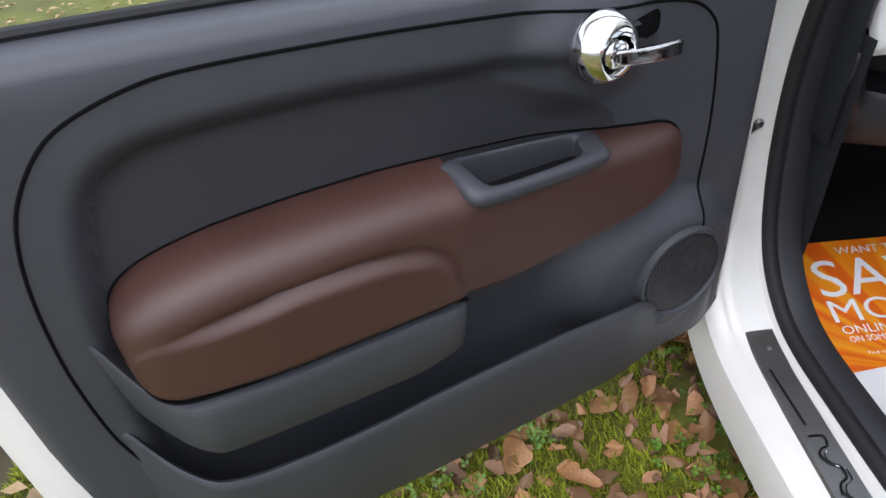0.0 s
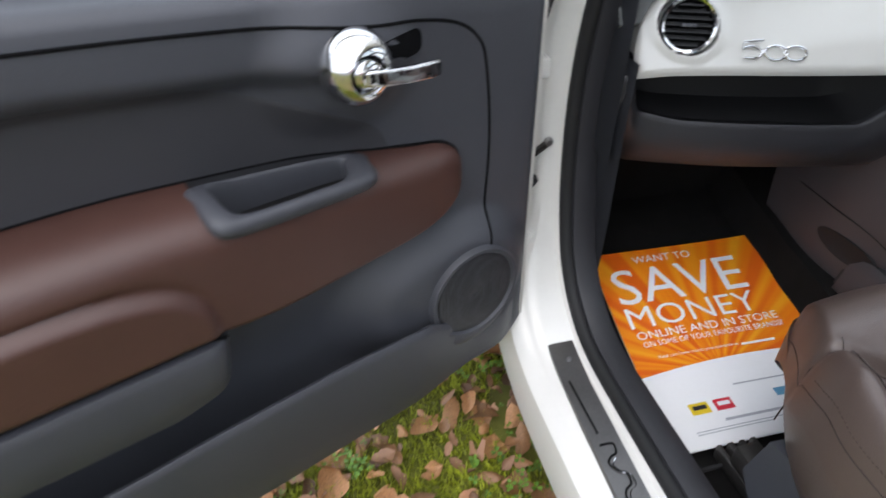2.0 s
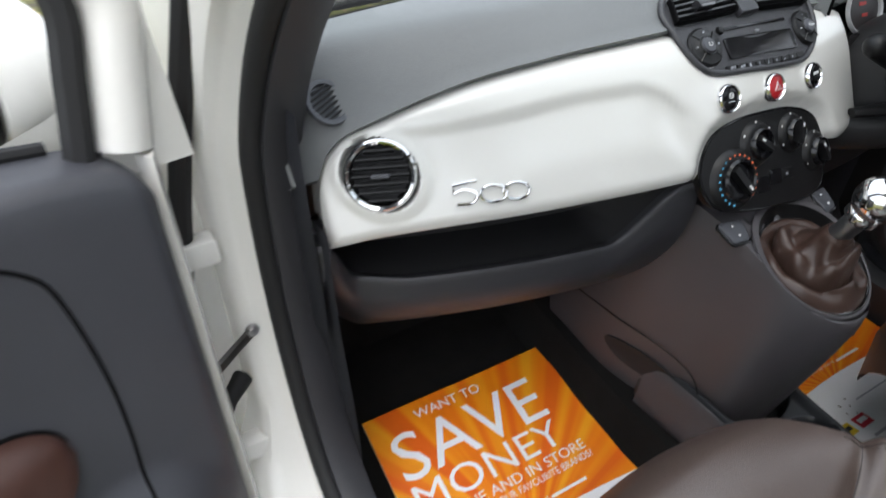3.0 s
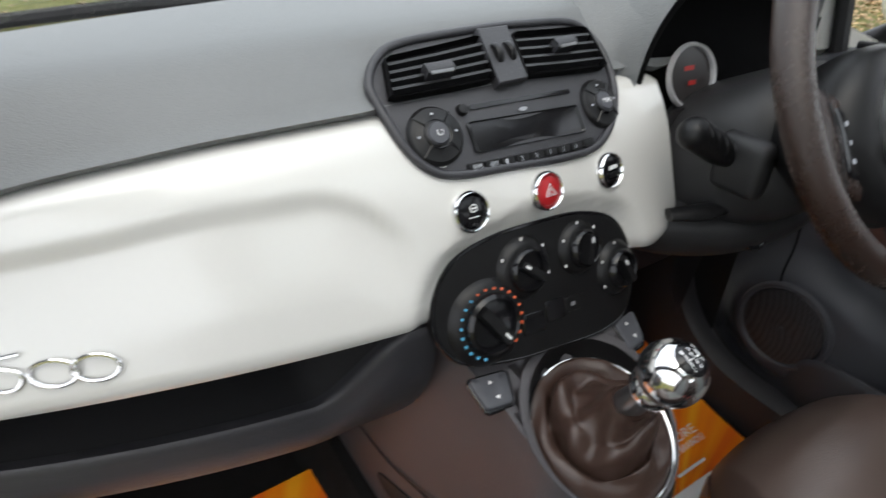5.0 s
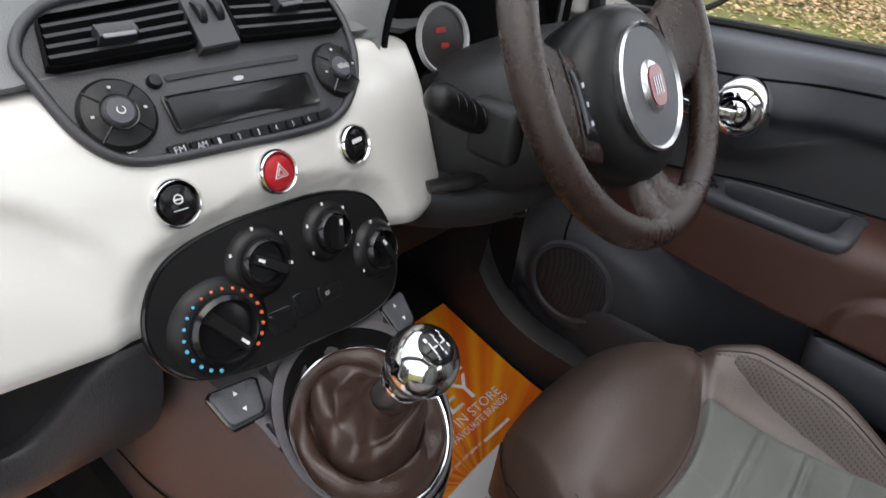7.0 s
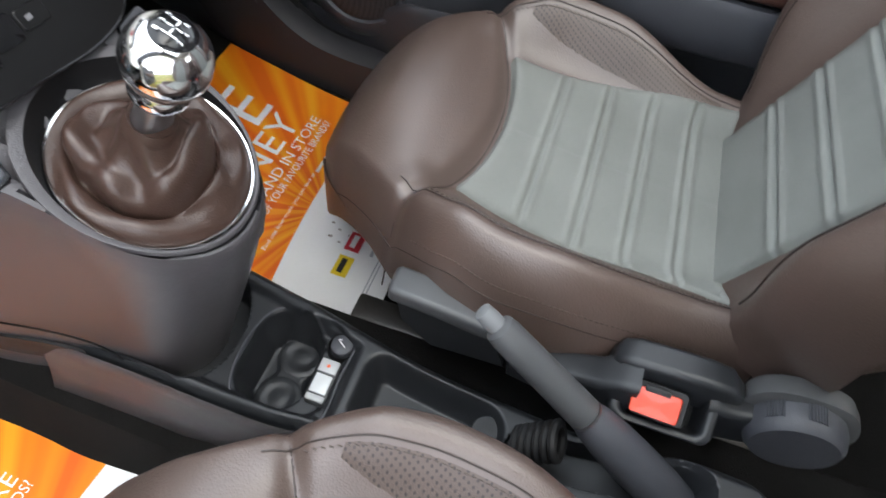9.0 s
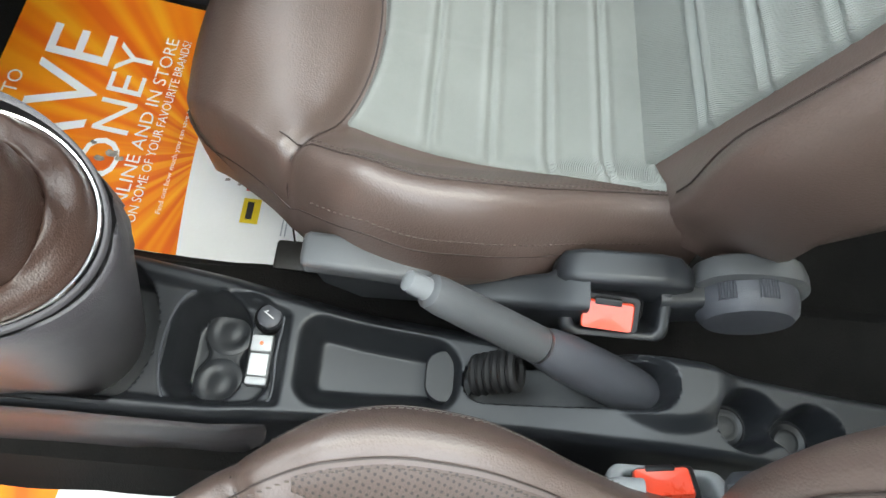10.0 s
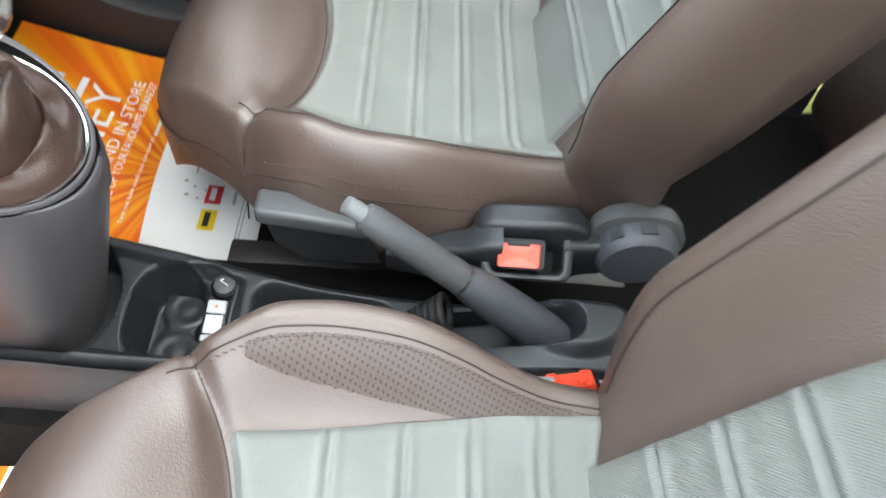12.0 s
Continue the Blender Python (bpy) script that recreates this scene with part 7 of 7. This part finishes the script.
for k in range(6):
    f = k / 5
    c = np.array([-0.006 - 0.002 * f, -0.450 - 0.030 * f, 0.366 + 0.046 * f])
    part("bellows_fold", tube([c + 0.0160 * (1 + 0.05 * f) * np.array([math.cos(a), 0.45 * math.sin(a), math.sin(a) * 0.9]) for a in np.linspace(0, 6.283, 30, endpoint=False)], 0.0048, 8, True), RUBBER, brake, "black rubber bellows fold")
part("gaiter_plate", patch(rounded(-0.034, 0.018, -0.447, -0.398, 0.018), lambda x, y, h: (x, y, 0.346 + h), [(1, 0), (1, 0.006), (0.95, 0.0075), (0.4, 0.0075)]), TRAY, brake)

# ---- printed paper floor mats ----
def paper_mat(corner, wide, deep, skew, name, label, scuffs=()):
    """A printed sheet on the carpet; corner is its rear left corner on the floor."""
    cx, cy = corner

    def lay(a, b, h=0.0):
        x = cx + a + skew * b
        y = cy + b - 0.02 * a
        ripple = 0.0022 * math.sin(11 * a + 4 * b) + 0.0018 * math.sin(17 * b + 1.3)
        return (x, y, floor_z(y) + 0.0075 + ripple + h)

    mt = thing(name, label, "paper mat", (cx + wide / 2, cy + deep / 2, 0.225), "paper floor mats")
    part("sheet", skin(lambda u, v: lay(wide * (1.10 * u - 0.02), deep * 1.025 * v), 28, 34, 0.0012), PAPER, mt, "white glossy paper")
    burst = sunburst("orange_sunburst", lay(wide * 0.42, deep * 0.33)[:2])
    arc = lambda u: 0.345 + 0.055 * math.sin(math.pi * (0.14 + 0.66 * u))
    part("print", loft([[lay(wide * (1.098 * u - 0.019), deep * (arc(u) + (1.024 - arc(u)) * v), 0.0016) for v in np.linspace(0, 1, 22)] for u in np.linspace(0, 1, 30)], closed=False, caps=False), burst, mt, "orange sunburst print")
    part("print", loft([[lay(wide * (1.098 * u - 0.019), deep * arc(u) * v + 0.001, 0.0014) for v in np.linspace(0, 1, 16)] for u in np.linspace(0, 1, 30)], closed=False, caps=False), PAPER, mt, "plain white lower part")
    rows = [("WANT TO", 0.225, 0.365, 0.945, 0.040), ("SAVE", 0.050, 0.795, 0.730, 0.190), ("MONEY", 0.050, 0.780, 0.606, 0.108), ("ONLINE AND IN STORE", 0.062, 0.838, 0.548, 0.040), ("ON SOME OF YOUR FAVOURITE BRANDS?", 0.075, 0.83, 0.508, 0.028), ("Find out how much you can save at", 0.126, 0.46, 0.440, 0.020)]
    for t, a, w, b, tall in rows:
        words("lettering", t, 0.02, lambda u, v, h, a=a, b=b: lay(wide * a + u, deep * b + v, 0.0030), INK, mt, width=wide * w, tall=deep * tall)
    bars = [(0.60, 0.80, 0.440, 0.452, INK), (0.27, 0.80, 0.098, 0.110, INKGREY), (0.42, 0.86, 0.255, 0.262, INKGREY), (0.10, 0.62, 0.070, 0.074, INKGREY), (0.10, 0.50, 0.058, 0.062, INKGREY), (0.60, 0.92, 0.165, 0.205, INKBLUE)]
    for a0, a1, b0, b1, k in bars:
        part("print_bar", loft([[lay(wide * u, deep * b, 0.0026) for b in (b0, b1)] for u in np.linspace(a0, a1, 8)], closed=False, caps=False), k, mt)
    for a0, a1, k in ((0.135, 0.235, YELLOW), (0.265, 0.360, REDINK)):
        lg = part("print_mark", loft([[lay(wide * u, deep * b, 0.0024) for b in (0.150, 0.175, 0.205)] for u in np.linspace(a0, a1, 6)], closed=False, caps=False), k, mt, "small square printed mark")
        part("print_bar", loft([[lay(wide * u, deep * b, 0.0036) for b in (0.170, 0.190)] for u in np.linspace(a0 + 0.015, a1 - 0.015, 4)], closed=False, caps=False), BLACKINK if k is YELLOW else INK, lg)
    for a0, b0, r in scuffs:
        shape = [(r * math.cos(a) * (1 + 0.5 * noise.noise(Vector((4 * a0 + 2 * math.cos(a), 9 * b0 + 2 * math.sin(a), 1)))), 1.6 * r * math.sin(a) * (1 + 0.5 * noise.noise(Vector((7 * a0 + 3 * math.cos(a), 3 * math.sin(a), 5))))) for a in np.linspace(0, 6.283, 22, endpoint=False)]
        part("scuff", patch(shape, lambda p, q, h: lay(wide * a0 + p, deep * b0 + q, 0.0040 + h), [(1, 0.0), (0.4, 0.0002)]), SCUFF, mt, "dry mud scuff")
    return mt


paper_mat((-0.521, -0.167), 0.352, 0.420, 0.07, "paper_floor_mat", "printed orange and white paper mat on the passenger floor")
paper_mat((0.140, -0.229), 0.352, 0.420, 0.04, "paper_floor_mat", "scuffed orange and white paper mat on the driver floor",
          [(0.30, 0.66, 0.004), (0.33, 0.63, 0.005), (0.315, 0.605, 0.0035), (0.36, 0.69, 0.0025), (0.30, 0.27, 0.0022), (0.345, 0.25, 0.0015), (0.37, 0.285, 0.0018), (0.285, 0.23, 0.0016), (0.33, 0.21, 0.0012)])
part("mat_edge", tube([(-0.535, -0.20, 0.232), (-0.13, -0.19, 0.232)], 0.004, 6), RUBBER, console)

# seat runners in front of the passenger seat
runner = thing("seat_runner", "ribbed black seat runner on the floor", "seat runner", (-0.46, -0.21, 0.225))
for k in range(4):
    part("rib", box_of(-0.478 + 0.020 * k, -0.468 + 0.020 * k, -0.275, -0.175, 0.226, 0.252, 0.003), STEEL, runner)

# rear bench, dark behind the front seats
bench = thing("rear_bench", "dark grey rear seat bench behind the front seats", "rear seat", (0, -1.35, 0.23))
part("cushion", box_of(-0.54, 0.54, -1.62, -1.12, 0.25, 0.50, 0.05, 4), HIDE, bench)
part("backrest", box_of(-0.54, 0.54, -1.80, -1.60, 0.40, 1.00, 0.06, 4), HIDE, bench)
for s in (-1, 1):
    part("pillar_trim", skin(lambda u, v: (s * (0.60 - 0.06 * v), -0.92 - 0.22 * u, 0.25 + 1.08 * v), 6, 10, 0.02), TRIMPALE, body, "pale grey pillar trim")

# ---- outside: lawn with fallen leaves, a car park behind ----
def ground_mesh():
    xs = np.r_[-300, -120, -50, -24, -12, -7, np.linspace(-4, 4, 81), 7, 12, 24, 50, 120, 300]
    ys = np.r_[-300, -120, -50, -24, -12, -7, np.linspace(-4, 4, 81), 7, 12, 24, 50, 120, 300]
    secs = []
    for x in xs:
        col = []
        for y in ys:
            near = max(abs(x), abs(y)) < 4.5
            z = 0.03 + (0.010 * noise.noise(Vector((x * 3.1, y * 3.1, 0))) + 0.006 * noise.noise(Vector((x * 11, y * 11, 3))) if near else 0.0)
            col.append((x, y, z))
        secs.append(col)
    return loft(secs, closed=False, caps=False)


ground = part("ground", ground_mesh(), LAWN)
tagged(ground, "mossy green lawn strewn with brown fallen leaves", "ground", kind="structure")
rnd = random.Random(7)


def blade_field(n, x0, x1, y0, y1, tall):
    bm_v, bm_f = [], []
    for _ in range(n):
        x, y = rnd.uniform(x0, x1), rnd.uniform(y0, y1)
        if noise.noise(Vector((x * 2.3, y * 2.3, 5))) < -0.45:
            continue
        z = 0.022 + 0.010 * noise.noise(Vector((x * 3.1, y * 3.1, 0)))
        a, h, w, l = rnd.uniform(0, 6.28), tall * rnd.uniform(0.4, 1.2), rnd.uniform(0.0012, 0.0028), rnd.uniform(0.2, 1.1)
        ca, sa = math.cos(a), math.sin(a)
        k = len(bm_v)
        bm_v += [(x - w * sa, y + w * ca, z), (x + w * sa, y - w * ca, z), (x + ca * h * l * 0.5 + w * 0.7 * sa, y + sa * h * l * 0.5 - w * 0.7 * ca, z + h * 0.6), (x + ca * h * l, y + sa * h * l, z + h)]
        bm_f += [(k, k + 1, k + 2), (k, k + 2, k + 3)]
    return bm_v, bm_f


v, f = blade_field(170000, -2.1, -0.55, -0.75, 1.3, 0.026)
me = bpy.data.meshes.new("grass")
me.from_pydata(v, [], f)
me.materials.append(BLADE)
tagged(new("grass", me), "short yellowish green grass and moss", "grass", kind="stuff")


# clover between the blades: three round leaflets on each stalk
cv, cf = [], []
while len(cf) < 9000:
    x, y = rnd.uniform(-2.0, -0.6), rnd.uniform(-0.6, 1.2)
    if noise.noise(Vector((x * 3.7, y * 3.7, 2))) < -0.05 or rnd.random() < 0.25:
        continue
    z, q, r = 0.046 + rnd.uniform(0, 0.012), rnd.uniform(0, 6.283), rnd.uniform(0.003, 0.0068)
    for leaf3 in range(3):
        a = q + leaf3 * 2.094
        k = len(cv)
        for d, w, h in ((0.1, 0.0, 0.0), (0.9, -0.75, 0.25), (1.75, -0.55, 0.30), (1.55, 0.0, 0.12), (1.75, 0.55, 0.30), (0.9, 0.75, 0.25)):
            cv.append((x + r * (d * math.cos(a) - w * math.sin(a)), y + r * (d * math.sin(a) + w * math.cos(a)), z + r * h))
        cf += [(k, k + 1, k + 2, k + 3), (k, k + 3, k + 4, k + 5)]
me = bpy.data.meshes.new("clover")
me.from_pydata(cv, [], cf)
me.materials.append(CLOVER)
tagged(new("clover", me), "patches of small green clover in the lawn", "clover", kind="stuff")


def leaf_shape(seed):
    """A curled, pointed leaf of about unit length with a bent midrib."""
    r = random.Random(seed)
    curl, bend, twist, wide = r.uniform(-0.6, 1.0), r.uniform(-0.5, 0.9), r.uniform(-1.0, 1.0), r.uniform(0.20, 0.34)
    rows = []
    for i in range(9):
        s = i / 8
        w = wide * math.sin(math.pi * s ** 0.85) ** 0.8 + 0.004
        w *= 1 + 0.16 * math.sin(9 * s + seed) + 0.10 * math.sin(23 * s + 2 * seed)
        rows.append([(s - 0.5 + 0.05 * abs(t), t * w + 0.05 * math.sin(3 * s + seed), 0.02 + bend * (s - 0.5) ** 2 + curl * (abs(t) * w) ** 2 * 6 + twist * t * w * (s - 0.5) * 0.8 + 0.025 * math.sin(6 * s + 2 * t + seed) * abs(t)) for t in (-1, -0.5, 0, 0.5, 1)])
    return rows


leaf_meshes = []
for sd in range(10):
    bm = loft(leaf_shape(sd), closed=False, caps=False)
    lm = bpy.data.meshes.new("leaf")
    bm.to_mesh(lm)
    bm.free()
    lm.materials.append(LEAF)
    lm.shade_smooth()
    leaf_meshes.append(lm)
for i in range(300):
    x, y = rnd.uniform(-1.45, -0.64), rnd.uniform(-0.25, 0.75)
    size = rnd.choice((0.035, 0.045, 0.05, 0.06, 0.07, 0.085))
    ob = new("leaf", leaf_meshes[i % 10])
    ob.matrix_world = pose(x, y, 0.036 + rnd.uniform(0, 0.012), rnd.uniform(-22, 22) + (180 if rnd.random() < 0.3 else 0), rnd.uniform(-22, 22), rnd.uniform(0, 360)) @ Matrix.Diagonal((size, size, size, 1))
    ob.parent = ground

# smaller curled leaves between them, joined
nv, nf = [], []
for i in range(900):
    x, y = rnd.uniform(-2.0, -0.60), rnd.uniform(-0.6, 1.3)
    size = rnd.uniform(0.022, 0.055)
    T = pose(x, y, 0.036 + rnd.uniform(0, 0.014), rnd.uniform(-40, 40) + (180 if rnd.random() < 0.4 else 0), rnd.uniform(-35, 35), rnd.uniform(0, 360)) @ Matrix.Diagonal((size, size, size, 1))
    k = len(nv)
    for row in leaf_shape(20 + i % 23):
        nv += [tuple(T @ Vector(p)) for p in row]
    nf += [(k + 5 * a + b, k + 5 * a + b + 1, k + 5 * a + b + 6, k + 5 * a + b + 5) for a in range(8) for b in range(4)]
me = bpy.data.meshes.new("small_leaves")
me.from_pydata(nv, [], nf)
me.materials.append(LEAFN)
me.shade_smooth()
tagged(new("small_leaves", me), "small curled dry brown leaves on the lawn", "leaves", kind="stuff")

shroom = thing("mushroom", "small pale mushroom cap among the leaves on the lawn", "mushroom", (-1.525, -0.098, 0.035))
part("cap", lathe([(0.0, 0.030), (0.007, 0.0285), (0.013, 0.024), (0.016, 0.018), (0.0145, 0.0165), (0.004, 0.018)], 24, Matrix.Translation((-1.525, -0.098, 0.034))), PAPER, shroom, "smooth white cap")
part("stem", lathe([(0.0045, 0.019), (0.004, 0.010), (0.0055, 0.0)], 16, Matrix.Translation((-1.525, -0.098, 0.034))), PAPER, shroom)

# leaf litter farther off, uncountable
lv, lf = [], []
for i in range(38000):
    d = 1.2 + 13 * rnd.random() ** 1.3
    a = rnd.uniform(0, 6.283)
    x, y = d * math.cos(a), d * math.sin(a)
    if i % 3 == 0:
        x, y = rnd.gauss(6.6, 1.1), rnd.gauss(1.2, 2.6)
        if x > 8.2:
            continue
    if abs(x) < 0.62 and abs(y) < 1.7 or (-2.0 < x < 0 and -0.8 < y < 1.4):
        continue
    if noise.noise(Vector((x * 0.55, y * 0.55, 9))) < (-0.35 if x < 0 else -0.22):
        if rnd.random() < 0.6:
            continue
    s, q = rnd.uniform(0.022, 0.040), rnd.uniform(0, 6.283)
    c, n = math.cos(q), math.sin(q)
    k = len(lv)
    z = 0.045 + rnd.uniform(0, 0.02)
    for a2, b2, h in ((-1, 0, 0), (-0.2, -0.55, 0.35), (1, 0, 0.1), (-0.1, 0.55, 0.4), (0, 0, -0.05)):
        lv.append((x + s * (a2 * c - b2 * n), y + s * (a2 * n + b2 * c), z + s * h * rnd.uniform(0.3, 1.2)))
    lf += [(k, k + 1, k + 4), (k + 1, k + 2, k + 4), (k + 2, k + 3, k + 4), (k + 3, k, k + 4)]
me = bpy.data.meshes.new("leaf_litter")
me.from_pydata(lv, [], lf)
me.materials.append(LEAFS)
tagged(new("leaf_litter", me), "scattered dry brown and yellow leaf litter", "leaves", kind="stuff")

road = part("road", loft([[(x, y, 0.075) for y in np.linspace(-60, 60, 14)] for x in (8.2, 8.3, 12, 18, 34)], closed=False, caps=False), ASPHALT)
tagged(road, "grey asphalt car park road", "road", kind="structure")
bay = part("road", loft([[(x, y, 0.072) for y in (-40, -25, -12, -6.6, -6.5)] for x in (-14, -4, 0, 4, 8.1)], closed=False, caps=False), ASPHALT)
tagged(bay, "grey asphalt parking bay behind the lawn", "road", kind="structure")


def parked_car(x, y, turn, paint, label):
    """A small hatchback, seen only far off in a mirror."""
    car = thing("parked_car", label, "car", (x, y, 0.07), "parked cars")
    T = pose(x, y, 0.07, 0, 0, turn)
    side = spline([(-1.75, 0.30), (-1.78, 0.55), (-1.70, 0.82), (-1.10, 0.93), (-0.55, 1.36), (0.20, 1.46), (1.05, 1.38), (1.62, 0.98), (1.74, 0.60), (1.70, 0.30), (0.0, 0.22)], 60, True)
    part("body", loft([[(p[0] * k, w, 0.85 + (p[1] - 0.85) * k) for p in side] for w, k in ((-0.80, 0.88), (-0.79, 0.97), (-0.72, 1.0), (0.72, 1.0), (0.79, 0.97), (0.80, 0.88))]), paint, car, m=T, sharp=50)
    for s in (-1, 1):
        part("side_window", patch([(-0.80, 0.95), (-0.42, 1.30), (0.20, 1.38), (1.00, 1.30), (1.30, 0.97)], lambda a, b, h: (a, s * (0.803 - 0.02 * (b - 0.95) + h), b), [(1, -0.01), (1, 0.004), (0.5, 0.004)]), GLOSS, car, m=T)
        for a in (-1.12, 1.10):
            wh = part("wheel", lathe([(0.0, 0.10), (0.20, 0.10), (0.22, 0.09), (0.29, 0.09), (0.30, 0.0), (0.29, -0.09), (0.0, -0.09)], 28, T @ Matrix.Translation((a, s * 0.73, 0.29)) @ Euler((radians(-90 * s), 0, 0)).to_matrix().to_4x4()), RUBBER, car, "black tyre")
            part("rim", lathe([(0.0, 0.108), (0.12, 0.112), (0.19, 0.104), (0.195, 0.098)], 20, T @ Matrix.Translation((a, s * 0.73, 0.29)) @ Euler((radians(-90 * s), 0, 0)).to_matrix().to_4x4()), SATIN, wh)
    part("windscreen", patch([(-0.66, -1.06), (0.66, -1.06), (0.58, -0.60), (-0.58, -0.60)], lambda w, a, h: (a - 0.03, w, 0.955 + (a + 1.06) * 0.80 + 0.02 + h), [(1, -0.01), (1, 0.006), (0.5, 0.006)]), GLOSS, car, m=T)
    part("rear_window", patch([(-0.60, 1.16), (0.60, 1.16), (0.64, 1.48), (-0.64, 1.48)], lambda w, a, h: (a + 0.03, w, 1.36 - (a - 1.16) * 0.88 + h), [(1, -0.01), (1, 0.006), (0.5, 0.006)]), GLOSS, car, m=T)
    return car


parked_car(-0.3, -10.5, 84, CARRED, "small red hatchback parked on the asphalt")
parked_car(2.4, -11.5, 92, CARGREY, "silver grey hatchback parked on the asphalt")
parked_car(4.9, -11.0, 97, CARDARK, "dark blue hatchback parked on the asphalt")

tree = thing("tree", "bare trunk of a mature tree on the leafy lawn", "tree", (1.35, -5.2, 0.03))
trunk = []
for z in np.linspace(0.0, 4.2, 26):
    r = 0.155 + 0.11 * math.exp(-z / 0.18) - 0.018 * z
    trunk.append([(1.35 + 0.05 * math.sin(0.7 * z) + r * math.cos(a) * (1 + 0.06 * math.sin(5 * a + z)), -5.2 + r * math.sin(a) * (1 + 0.05 * math.sin(7 * a + 2 * z)), 0.02 + z) for a in np.linspace(0, 6.283, 28, endpoint=False)])
part("trunk", loft(trunk), BARK, tree)
for k in range(7):
    a, z0 = 0.9 * k + 0.3, 2.5 + 0.25 * k
    c = np.array([1.35 + 0.05 * math.sin(0.7 * z0), -5.2, z0])
    part("limb", tube(spline([c, c + np.array([0.5 * math.cos(a), 0.5 * math.sin(a), 0.5]), c + np.array([1.2 * math.cos(a + 0.2), 1.2 * math.sin(a + 0.2), 1.3]), c + np.array([1.6 * math.cos(a), 1.6 * math.sin(a), 2.4])], 12), list(np.linspace(0.075, 0.012, 12)), 9), BARK, tree)
